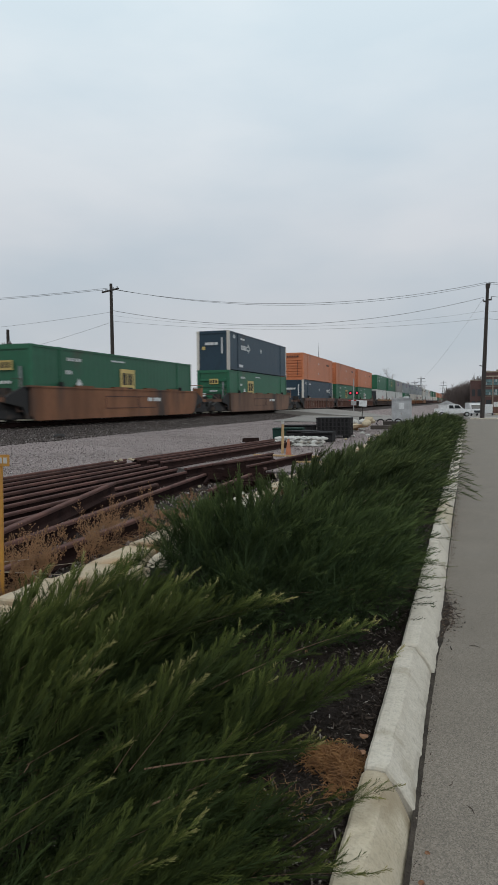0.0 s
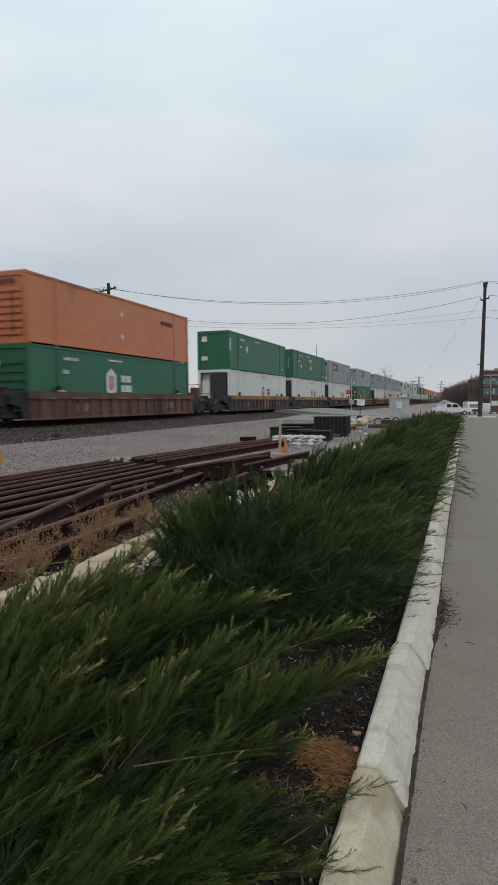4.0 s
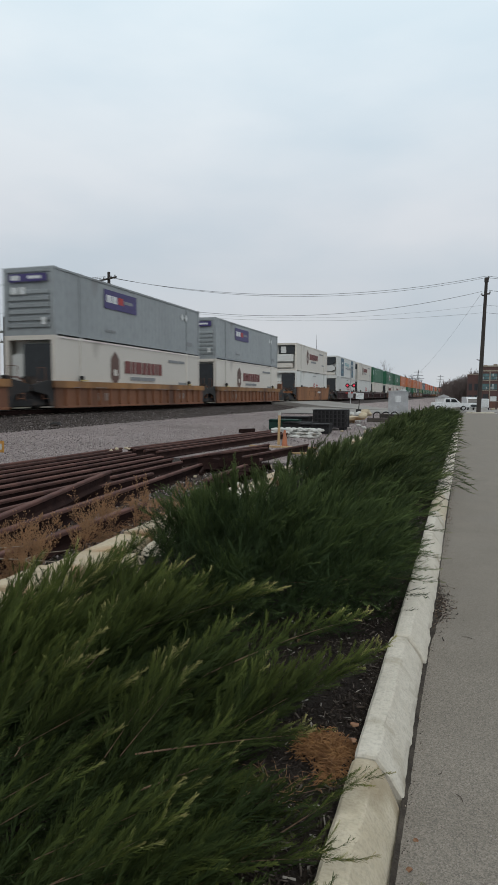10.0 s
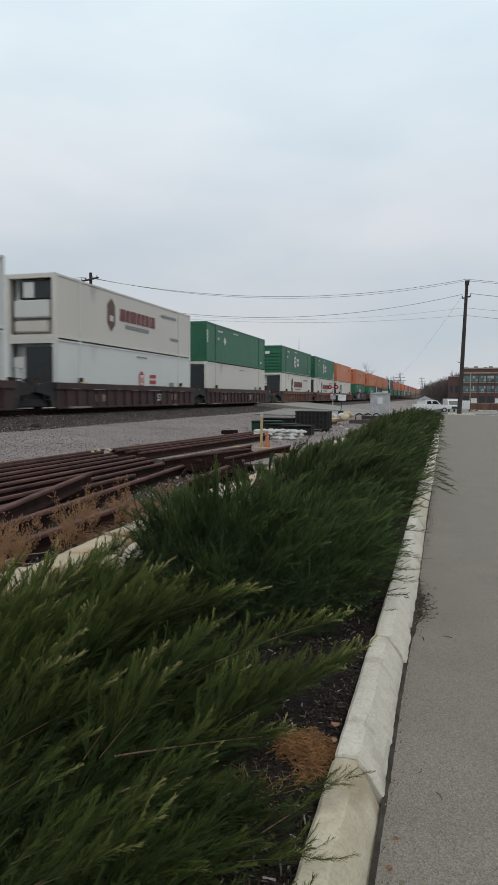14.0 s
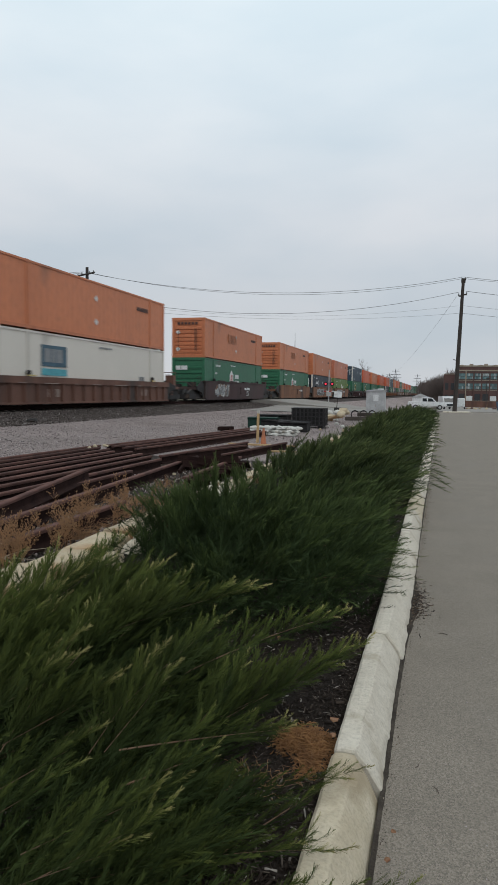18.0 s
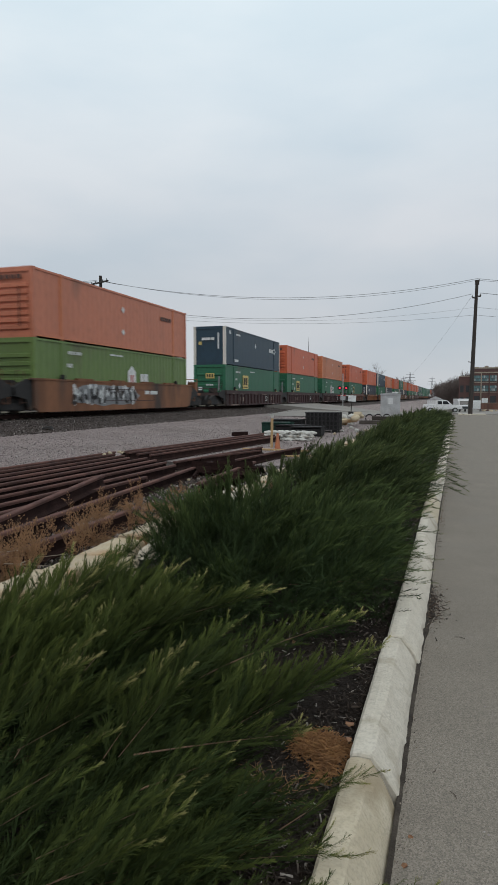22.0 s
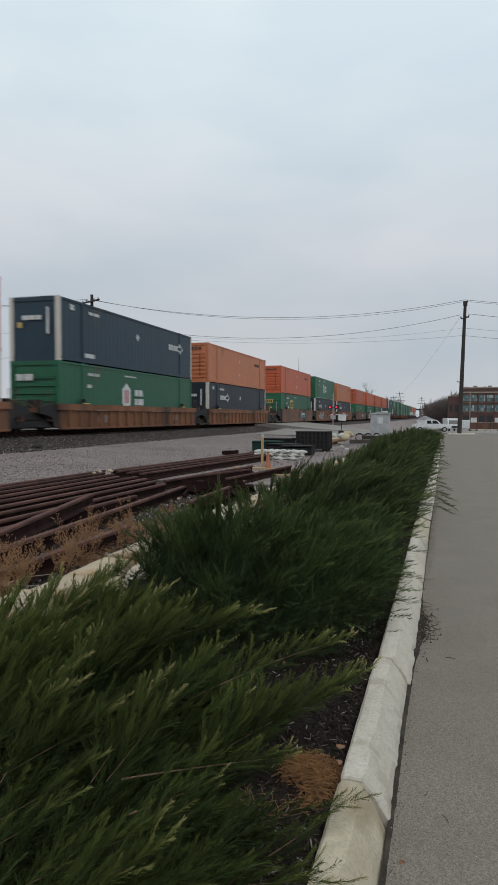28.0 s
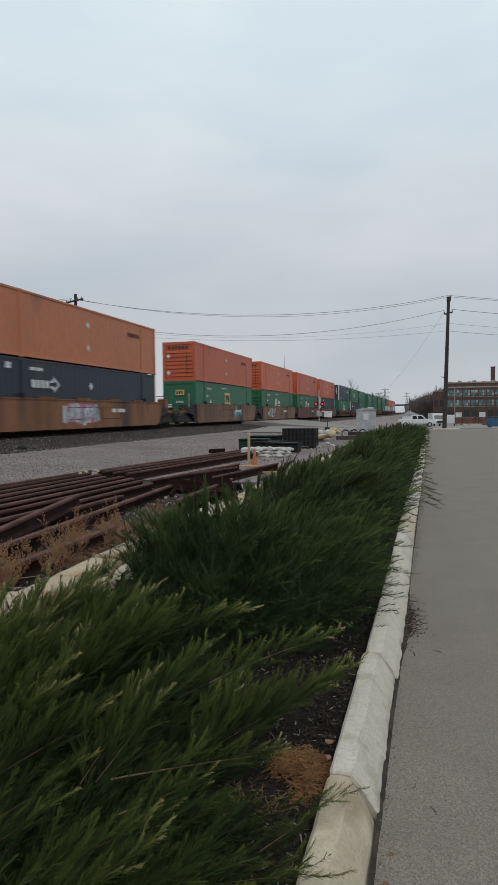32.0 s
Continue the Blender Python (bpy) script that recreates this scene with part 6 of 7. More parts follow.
    for i, x in enumerate((9.4, 13.5)):
        l = thing("lamp_post", "slim dark lamp post before the works", "lamp post", Matrix.Translation((x, 150, ground_z(x, 150))))
        bm = bmesh.new()
        tube(bm, [(0, 0, 0), (0, 0, 6.5)], [0.09, 0.05], 8)
        part("shaft", bm, POLE, l)
        part("lamp_head", boxed(-0.1, 0.6, -0.12, 0.12, 6.45, 6.6, bevel=0.03), POLE, l)


def bare_tree(rng, height, spread, levels=4, thick=0.018):
    """Trunk and limbs of a leafless tree, as arrays of thin tapered bars."""
    V, T = [], []

    def bar(a, b, ra, rb):
        d = (b - a)
        u = d.orthogonal().normalized()
        w = d.normalized().cross(u)
        k = len(V)
        for p, r in ((a, ra), (b, rb)):
            for j in range(3):
                V.append(p + (u * math.cos(j * 2.094) + w * math.sin(j * 2.094)) * r)
        for j in range(3):
            q = (j + 1) % 3
            T.append((k + j, k + q, k + 3 + q))
            T.append((k + j, k + 3 + q, k + 3 + j))

    def grow(p, d, length, r, level):
        bends = 2
        for i in range(bends):
            d2 = (d + Vector((rng.uniform(-0.18, 0.18), rng.uniform(-0.18, 0.18), 0.08))).normalized()
            q = p + d2 * (length / bends)
            bar(p, q, r * (1 - 0.3 * i), r * (0.75 - 0.3 * i))
            p, d = q, d2
            if level > 0:
                for _ in range(2 if level > 1 else 3):
                    a = rng.uniform(0, math.tau)
                    s = Vector((math.cos(a) * spread, math.sin(a) * spread, rng.uniform(0.4, 1.0)))
                    grow(p, (d * 0.55 + s.normalized() * 0.75).normalized(), length * rng.uniform(0.5, 0.72), r * 0.55, level - 1)
    grow(Vector((0, 0, 0)), Vector((0, 0, 1)), height * 0.42, height * thick, levels)
    V = np.array([tuple(v) for v in V])
    V *= height / max(V[:, 2].max(), 0.01)
    return V, np.array(T)


def make_far():
    rng = random.Random(31)
    forms = [bare_tree(rng, 1.0, 0.9, 3, 0.02) for _ in range(4)]

    def wood(name, label, spots):
        vs, ts, k = [], [], 0
        for x, y, z, h in spots:
            v, t = forms[rng.randrange(4)]
            a = rng.uniform(0, math.tau)
            r = np.array([[math.cos(a), -math.sin(a), 0], [math.sin(a), math.cos(a), 0], [0, 0, 1]])
            vs.append((v @ r.T) * np.array([h * 0.8, h * 0.8, h]) + np.array([x, y, z]))
            ts.append(t + k)
            k += len(v)
        whole(name, fast_mesh(name, np.concatenate(vs), np.concatenate(ts), TWIG), None, label, "woods", kind="stuff")
    wood("bare_woods", "grey-brown leafless woods behind the lot", [(x, rng.uniform(214, 300), -1.9, rng.uniform(0.85, 1.05) * (7.2 + (x + 7) * 0.4)) for x in [rng.uniform(-6.8, 6) for _ in range(280)]])
    wood("far_woods", "hazy leafless treeline along the railway", [(rng.uniform(-120, -28), rng.uniform(380, 560), -0.5, rng.uniform(9, 17)) for _ in range(80)])
    wood("hedgerow", "low leafless scrub beyond the track", [(rng.uniform(-90, -32), rng.uniform(50, 160), 0, rng.uniform(2.0, 4.0)) for _ in range(70)])
    for x, y, h in ((-27.5, 230, 13.5),):
        t = thing("bare_tree", "leafless winter tree with a round twiggy crown", "tree", Matrix.Translation((x, y, 0)))
        v, f = bare_tree(rng, h, 1.25, 5, 0.010)
        part("branches", fast_mesh("branches", v, f, TWIG), None, t)
        bm = bmesh.new()
        tube(bm, [(0, 0, -0.2), (0, 0, h * 0.2), (0, 0, h * 0.38)], [h * 0.022, h * 0.017, h * 0.014], 8)
        part("trunk", bm, BARK, t)
    # pylons and masts far along the line
    for x, y, h in ((-17.5, 420, 17.0), (-27.0, 470, 16.0), (-9.0, 560, 18.0)):
        t = thing("lattice_pylon", "distant grey lattice power pylon", "pylon", Matrix.Translation((x + (-10 if x > -20 else -8), y, 0)), "pylons")
        for sx, sy in ((-1, -1), (1, -1), (1, 1), (-1, 1)):
            bm = bmesh.new()
            tube(bm, [(sx * 1.6, sy * 1.6, 0), (sx * 0.5, sy * 0.5, h * 0.7), (0, 0, h)], 0.12, 4)
            part("leg", bm, WIRE, t)
        for k in range(5):
            z, w = h * (0.1 + 0.13 * k), 1.5 - 0.24 * k
            bm = bmesh.new()
            tube(bm, [(-w, -w, z), (w, -w, z + h * 0.12)], 0.07, 4)
            part("brace", bm, WIRE, t)
            bm = bmesh.new()
            tube(bm, [(w, -w, z), (-w, -w, z + h * 0.12)], 0.07, 4)
            part("brace", bm, WIRE, t)
        for z, w in ((0.68, 3.6), (0.8, 3.0), (0.92, 2.4)):
            part("crossarm", boxed(-w, w, -0.12, 0.12, h * z - 0.12, h * z + 0.12), WIRE, t)
    for x, y, h in ((-39.4, 180, 18.0), (-46, 230, 15.0)):
        t = thing("radio_mast", "very thin grey radio mast", "mast", Matrix.Translation((x, y, 0)))
        bm = bmesh.new()
        tube(bm, [(0, 0, 0), (0, 0, h * 0.8), (0, 0, h)], [0.12, 0.08, 0.02], 5)
        part("shaft", bm, WIRE, t)
        part("antenna", boxed(-0.5, 0.5, -0.04, 0.04, h * 0.72, h * 0.73), WIRE, t)
    for x, y, h in ((-31, 200, 10.5), (-29, 262, 10.4), (-30, 330, 11.0)):
        utility_pole((x, y, 0), (x, y, h), ((h - 0.6, 1.1, 0),), "distant dark utility pole along the railway")
    b = thing("road_bridge", "distant dark road bridge over the railway", "bridge", Matrix.Translation((-14, 620, 0)))
    part("deck", boxed(-60, 40, -4, 4, 7.2, 8.6), POLE, b)
    for x in (-30, -8, 14):
        part("pier", boxed(x - 0.8, x + 0.8, -3, 3, -1, 7.2), ROAD, b)


make_rails()
make_scrap()
make_yard()
make_border()
make_lines()
make_crossing()
make_pickup()
make_building()
make_far()


# ---- junipers and litter in the planting bed ----
def foliage_material(name, deep, mid, tip):
    m = bpy.data.materials.new(name)
    m.use_nodes = True
    nt = m.node_tree
    n, l = nt.nodes.new, nt.links.new
    b = nt.nodes["Principled BSDF"]
    b.inputs["Roughness"].default_value = 0.85
    b.inputs["Specular IOR Level"].default_value = 0.08
    at = n("ShaderNodeAttribute")
    at.attribute_name = "tone"
    # Tone carries pale young tips and painted shade: low values darken inner sprays.
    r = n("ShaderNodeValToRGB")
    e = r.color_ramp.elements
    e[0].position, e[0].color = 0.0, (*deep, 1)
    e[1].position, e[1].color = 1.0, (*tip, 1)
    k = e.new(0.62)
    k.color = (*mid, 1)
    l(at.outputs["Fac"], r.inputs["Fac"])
    co = n("ShaderNodeTexCoord")
    t = n("ShaderNodeTexNoise")
    t.inputs["Scale"].default_value = 2.2
    l(co.outputs["Object"], t.inputs["Vector"])
    h = n("ShaderNodeHueSaturation")
    v = n("ShaderNodeMapRange")
    v.inputs["From Min"].default_value, v.inputs["From Max"].default_value = 0.3, 0.7
    v.inputs["To Min"].default_value, v.inputs["To Max"].default_value = 0.7, 1.3
    l(t.outputs["Fac"], v.inputs["Value"])
    l(v.outputs["Result"], h.inputs["Value"])
    l(r.outputs["Color"], h.inputs["Color"])
    l(h.outputs["Color"], b.inputs["Base Color"])
    return m


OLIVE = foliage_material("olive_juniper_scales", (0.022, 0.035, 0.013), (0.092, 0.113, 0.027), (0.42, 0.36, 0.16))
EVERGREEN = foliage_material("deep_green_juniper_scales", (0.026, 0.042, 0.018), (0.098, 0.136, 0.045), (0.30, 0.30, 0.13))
# Paler copy of the deep green: the row's lit look put into colour.
ROWGREEN = foliage_material("lit_straw_tipped_juniper_scales", (0.028, 0.043, 0.020), (0.108, 0.138, 0.050), (0.36, 0.34, 0.16))


def cones(starts, ends, tones, wid, sides):
    """Tapered cords from starts to ends, as arrays of vertices, triangles and tones."""
    A, B, W = np.array(starts), np.array(ends), np.array(wid)
    D = B - A
    D /= np.linalg.norm(D, axis=1, keepdims=True) + 1e-9
    U = np.cross(D, np.array([0.3, 0.7, 0.64]))
    U /= np.linalg.norm(U, axis=1, keepdims=True) + 1e-9
    X = np.cross(D, U)
    c = len(A)
    i = np.arange(c)
    tn = np.array(tones)
    if sides == 3:
        base = [A + (U * math.cos(q) + X * math.sin(q)) * W[:, None] for q in (0, 2.094, 4.189)]
        V = np.concatenate([*base, B])
        T = np.concatenate([np.stack([i, i + c, i + 3 * c], 1), np.stack([i + c, i + 2 * c, i + 3 * c], 1), np.stack([i + 2 * c, i, i + 3 * c], 1)])
        return V, T, np.concatenate([tn[:, 0]] * 3 + [tn[:, 1]])
    V = np.concatenate([A + U * W[:, None], A - U * W[:, None] * 0.6 + X * W[:, None] * 0.6, B])
    return V, np.stack([i, i + c, i + 2 * c], 1), np.concatenate([tn[:, 0], tn[:, 0], tn[:, 1]])


def sprig(seed, sides, fill, cord, cords, width=0.15):
    """One narrow juniper plume, 1 long, along +z: fine scaly cords on short twigs that point forward from a bowed axis."""
    g = np.random.RandomState(seed)
    starts, ends, tones, wid = [], [], [], []

    def put(a, b, ta, tb, w):
        starts.append(a), ends.append(b), tones.append((ta, tb)), wid.append(w)

    def axis(t):
        return np.array([0.15 * t * t, 0.03 * math.sin(t * 4 + seed), t])
    for i in range(fill):
        t = 0.02 + 0.94 * (i + g.rand() * 0.8) / fill
        a = axis(t)
        az = (0.0 if i % 2 else math.pi) + g.randn() * 0.9
        angle = 0.55 - 0.2 * t + g.randn() * 0.1
        d = np.array([math.cos(az) * math.sin(angle) + 0.15 * t, math.sin(az) * math.sin(angle), math.cos(angle)])
        d /= np.linalg.norm(d)
        length = (width * (1 - t) ** 0.7 * min(1.0, 0.5 + t * 2.2) + 0.06) * (0.6 + 0.8 * g.rand())
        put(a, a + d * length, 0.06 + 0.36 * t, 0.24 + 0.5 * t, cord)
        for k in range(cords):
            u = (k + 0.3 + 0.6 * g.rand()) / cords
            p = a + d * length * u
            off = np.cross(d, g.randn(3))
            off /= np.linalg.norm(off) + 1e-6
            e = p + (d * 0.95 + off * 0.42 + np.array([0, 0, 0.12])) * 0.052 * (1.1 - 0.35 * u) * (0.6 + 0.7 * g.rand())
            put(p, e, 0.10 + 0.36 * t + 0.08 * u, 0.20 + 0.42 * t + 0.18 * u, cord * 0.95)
    for i in range(6):
        a, b = i / 6, (i + 1) / 6
        put(axis(a), axis(b) + np.array([0, 0, 0.03]), 0.1 + 0.5 * a, 0.15 + 0.75 * b, cord * 1.2)
    return cones(starts, ends, tones, wid, sides)


def turn_to(d, spin):
    """A turn that takes +z to d."""
    d = d / np.linalg.norm(d)
    u = np.cross(d, np.array([0.0, 0.0, 1.0]) if abs(d[2]) < 0.95 else np.array([1.0, 0, 0]))
    u /= np.linalg.norm(u)
    w = np.cross(d, u)
    c, s = math.cos(spin), math.sin(spin)
    return np.stack([u * c + w * s, -u * s + w * c, d], 1)


def juniper(cx, cy, rx, ry, height, boughs, plumes, size, forms, mat, seed, sweep, radial, shoots=(), label="", filler=0, keep=None, upright=0.5, gaps=-1.0, tone=1.0, vase=False, spread=0.28, lumps=0.38, core=0.55, inner=None):
    """A spreading juniper: boughs that sweep out of a low crown in clumps, each with plumes along its upper side; shoots are single long leaders."""
    g = np.random.RandomState(seed)
    sweep = np.array([sweep[0], sweep[1], 0.0])
    vs, ts, tn, k = [], [], [], 0

    def spray(p, d, s, bright, choice=None):
        nonlocal k
        V, T, shade = choice if choice else forms[g.randint(len(forms))]
        vs.append((V * s) @ turn_to(d, g.rand() * math.tau).T + p)
        ts.append(T + k)
        tn.append(shade * bright)
        k += len(V)

    def along(start, mid, end, n, low, s, bright, up, spread):
        for j in range(n):
            u = low + (0.97 - low) * (j + g.rand()) / n
            q = (1 - u) ** 2 * start + 2 * u * (1 - u) * mid + u * u * end
            d = 2 * (1 - u) * (mid - start) + 2 * u * (end - mid)
            d /= np.linalg.norm(d) + 1e-6
            side = np.cross(d, [0, 0, 1.0])
            d = d * 0.8 + side * g.randn() * spread + np.array([0, 0, up * (0.7 + 0.6 * g.rand())]) * (1.15 - 0.75 * u)
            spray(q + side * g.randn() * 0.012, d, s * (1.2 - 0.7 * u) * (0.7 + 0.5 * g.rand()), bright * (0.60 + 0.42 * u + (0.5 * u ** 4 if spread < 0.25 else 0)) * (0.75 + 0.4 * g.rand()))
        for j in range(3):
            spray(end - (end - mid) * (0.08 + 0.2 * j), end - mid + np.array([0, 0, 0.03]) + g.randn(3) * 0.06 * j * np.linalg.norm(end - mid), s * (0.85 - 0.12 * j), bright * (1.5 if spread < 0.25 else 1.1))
    ob = thing("juniper", label, "shrub", group="junipers in the bed")
    root = np.array([cx, cy, 0.05])
    made = 0
    while made < boughs:
        a, r = g.rand() * math.tau, math.sqrt(g.rand())
        x, y = cx + math.cos(a) * rx * r, cy + math.sin(a) * ry * r
        if keep and not keep(x, y) or noise.noise(Vector((x * 2.4 + seed, y * 1.8, 1.0))) < gaps:
            continue
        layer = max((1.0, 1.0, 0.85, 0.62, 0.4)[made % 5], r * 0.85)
        bumpy = 1 + lumps * noise.noise(Vector((x * 1.7 + seed, y * 1.7, 0)))
        top = height * (1 - 0.5 * r ** 4 if vase else math.sqrt(max(0.04, 1 - 0.92 * r * r))) * bumpy
        end = np.array([x, y, 0.06 + top * layer])
        out = sweep + radial * np.array([math.cos(a) * r, math.sin(a) * r, 0.0]) + g.randn(3) * 0.16
        out[2] = 0
        reach = (0.34 + 0.36 * g.rand()) * (0.75 + 0.35 * r)
        start = end - out * reach
        start[2] = max(0.04, end[2] - (0.14 + 0.2 * g.rand()) * (1.15 - 0.4 * r))
        mid = start * 0.45 + end * 0.55 + np.array([0, 0, 0.03 - 0.06 * (1 - r)])
        # Lower layers get a darker tone: shade within the crown as colour.
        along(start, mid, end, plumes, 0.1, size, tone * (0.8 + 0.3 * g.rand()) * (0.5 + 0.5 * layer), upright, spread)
        made += 1
    # Inner sprays at tone 0.12, near-black: the crown's inner shade set as colour.
    for i in range(filler):
        a, r = g.rand() * math.tau, math.sqrt(g.rand()) * 0.9
        x, y = cx + math.cos(a) * rx * r, cy + math.sin(a) * ry * r
        if (inner or keep) and not (inner or keep)(x + 0.12, y):
            continue
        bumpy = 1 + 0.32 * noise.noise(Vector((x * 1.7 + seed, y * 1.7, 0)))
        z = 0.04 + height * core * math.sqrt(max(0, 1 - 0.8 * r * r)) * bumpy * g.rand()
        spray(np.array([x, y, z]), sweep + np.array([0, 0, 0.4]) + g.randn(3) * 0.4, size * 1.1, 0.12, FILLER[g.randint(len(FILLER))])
    for tip in shoots:
        end, start = np.array(tip[:3]), np.array(tip[3:6])
        mid = (start + end) / 2 + np.array([0, 0, tip[6]])
        n, s, bright, bare = int(tip[7]), tip[8], tip[9], tip[10]
        pts = [(1 - u) ** 2 * start + 2 * u * (1 - u) * mid + u * u * end for u in np.linspace(0, 0.96, 9)]
        bm = bmesh.new()
        tube(bm, [tuple(q) for q in pts], [0.0034 - 0.00034 * i for i in range(9)] if bare else [0.0014 - 0.00013 * i for i in range(9)], 5)
        part("shoot", bm, JUNIPER_BARK, ob, "reddish-brown woody shoot")
        along(start, mid, end, n, bare, s, bright, 0.85 if s > 0.12 else 0.5, 0.22)
        # Underside sprays at under half tone: shade put into the foliage colour.
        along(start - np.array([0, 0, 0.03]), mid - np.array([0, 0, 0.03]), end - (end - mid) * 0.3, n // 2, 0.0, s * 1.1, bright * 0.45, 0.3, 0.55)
    for i in range(6):
        a = g.rand() * math.tau
        e = root + np.array([math.cos(a) * rx * 0.5, math.sin(a) * ry * 0.5, height * 0.4])
        bm = bmesh.new()
        tube(bm, [tuple(root), tuple((root + e) / 2 + np.array([0, 0, 0.04])), tuple(e)], [0.016, 0.011, 0.005], 5)
        part("woody_stem", bm, JUNIPER_BARK, ob, "reddish-brown woody stem")
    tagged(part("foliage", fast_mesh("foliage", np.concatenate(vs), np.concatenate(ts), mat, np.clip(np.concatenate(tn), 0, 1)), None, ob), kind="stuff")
    return ob


FILLER = [sprig(40 + i, 1, 18, 0.0095, 3, 0.28) for i in range(5)]


def make_junipers():
    fine = [sprig(i, 1, 44, 0.0074, 5, 0.19) for i in range(8)]
    middle = [sprig(i + 10, 1, 30, 0.0095, 3, 0.2) for i in range(6)]
    coarse = [sprig(i + 20, 1, 22, 0.020, 2, 0.2) for i in range(6)]

    def clear_of_tuft(x, y):
        if x < -2.15 and y > 2.3 or x < -1.95 and y > 3.2:
            return False
        if y < 1.8 and noise.noise(Vector((x * 3.1, y * 3.1, 8.0))) < 0.28:
            return False
        edge = -0.52 if y < 1.7 else -0.72 if y < 2.5 else -0.85 - 0.7 * (y - 2.5)
        return x < edge
    # tip, base, lift, plumes, plume size, brightness, bare share of the stem
    leaders = (
        (-1.62, 2.42, 0.52, -1.8, 1.95, 0.4, 0.0, 20, 0.22, 1.3, 0.0), (-1.5, 2.2, 0.52, -1.62, 1.8, 0.4, 0.0, 18, 0.2, 1.25, 0.0), (-1.75, 2.8, 0.5, -1.85, 2.3, 0.38, 0.0, 20, 0.22, 1.25, 0.0), (-1.2, 1.75, 0.5, -1.35, 1.5, 0.4, 0.0, 14, 0.18, 1.2, 0.0),
        (-0.86, 2.80, 0.50, -1.40, 2.29, 0.38, 0.03, 24, 0.22, 1.25, 0.0), (-1.39, 3.01, 0.50, -1.51, 2.39, 0.36, 0.03, 18, 0.22, 1.2, 0.0), (-1.22, 2.97, 0.48, -1.29, 2.33, 0.36, 0.03, 16, 0.20, 1.2, 0.0),
        (-0.45, 3.26, 0.28, -0.95, 2.30, 0.30, 0.05, 30, 0.17, 1.2, 0.22), (-0.45, 2.00, 0.30, -0.91, 1.66, 0.33, 0.01, 22, 0.14, 1.3, 0.3), (-0.67, 1.76, 0.30, -0.85, 1.55, 0.29, 0.0, 10, 0.12, 1.0, 0.1),
        (-0.32, 2.94, 0.25, -0.77, 2.12, 0.20, 0.01, 44, 0.19, 1.2, 0.0), (-0.46, 2.72, 0.2, -0.8, 2.2, 0.17, 0.02, 26, 0.2, 0.95, 0.0), (-0.96, 1.99, 0.46, -0.98, 1.60, 0.34, 0.0, 16, 0.18, 1.2, 0.0), (-0.88, 1.90, 0.44, -0.94, 1.62, 0.34, 0.0, 12, 0.16, 1.1, 0.0),
        (-0.66, 1.36, 0.42, -0.92, 1.18, 0.33, 0.0, 14, 0.15, 1.05, 0.0), (-0.64, 1.28, 0.40, -0.84, 1.12, 0.33, 0.0, 10, 0.14, 1.0, 0.0), (-1.36, 2.33, 0.52, -1.19, 1.46, 0.38, 0.02, 24, 0.16, 1.3, 0.0),
        (-0.93, 1.42, 0.46, -1.10, 1.25, 0.38, 0.0, 9, 0.15, 1.0, 0.0), (-1.29, 1.89, 0.50, -1.48, 1.70, 0.38, 0.0, 14, 0.2, 1.1, 0.0), (-0.73, 2.35, 0.33, -0.80, 1.98, 0.23, 0.0, 14, 0.16, 1.1, 0.0),
        (-2.09, 4.01, 0.40, -1.89, 2.88, 0.33, 0.03, 34, 0.22, 1.05, 0.0), (-1.83, 3.30, 0.42, -1.86, 2.64, 0.34, 0.02, 22, 0.22, 1.1, 0.0), (-2.02, 3.0, 0.48, -1.95, 2.6, 0.28, 0.0, 16, 0.24, 1.1, 0.0), (-2.2, 2.9, 0.44, -2.1, 2.5, 0.26, 0.0, 16, 0.24, 1.1, 0.0),
        (-0.32, 1.91, 0.17, -0.60, 1.55, 0.10, 0.01, 12, 0.12, 0.9, 0.1), (-0.91, 1.27, 0.45, -1.08, 1.08, 0.37, 0.0, 8, 0.15, 0.9, 0.0), (-0.67, 1.13, 0.42, -0.88, 1.02, 0.36, 0.0, 8, 0.14, 1.0, 0.0),
        (-1.02, 1.71, 0.47, -1.21, 1.50, 0.38, 0.0, 14, 0.18, 1.1, 0.0), (-0.91, 2.53, 0.42, -1.03, 1.93, 0.33, 0.02, 20, 0.19, 1.0, 0.0), (-1.32, 2.61, 0.48, -1.30, 1.98, 0.39, 0.02, 20, 0.2, 1.1, 0.0),
        (-0.24, 1.97, 0.2, -0.8, 1.7, 0.1, 0.02, 14, 0.13, 1.1, 0.0), (0.04, 1.55, 0.12, -0.6, 1.35, 0.1, 0.06, 20, 0.15, 1.1, 0.0), (-0.28, 1.62, 0.17, -0.8, 1.45, 0.1, 0.05, 16, 0.16, 1.1, 0.0),
    )
    rng = random.Random(17)
    # Low shoots with dim tones: shade under the crown put into colour.
    low = []
    for i in range(26):
        x, y, z = rng.uniform(-0.85, -0.44), rng.uniform(1.15, 1.85), rng.uniform(0.12, 0.24)
        low.append((x, y, z, x - rng.uniform(0.22, 0.36), y - rng.uniform(0.12, 0.26), z - 0.03, 0.01, 12, 0.17, rng.uniform(0.5, 0.72), 0.0))
    low = tuple(low)
    juniper(-1.42, 1.95, 0.98, 1.7, 0.40, 112, 13, 0.24, fine, OLIVE, 3, (0.72, 0.32), 0.35, upright=0.95, label="olive-green spreading juniper with pale shoot tips", filler=3400, inner=lambda x, y: x < (-0.42 if y < 1.75 else -0.68 if y < 2.5 else -0.8 - 0.7 * (y - 2.5)) and not (x < -2.1 and y > 2.3), keep=clear_of_tuft, gaps=-0.25, tone=0.66, shoots=leaders + low)

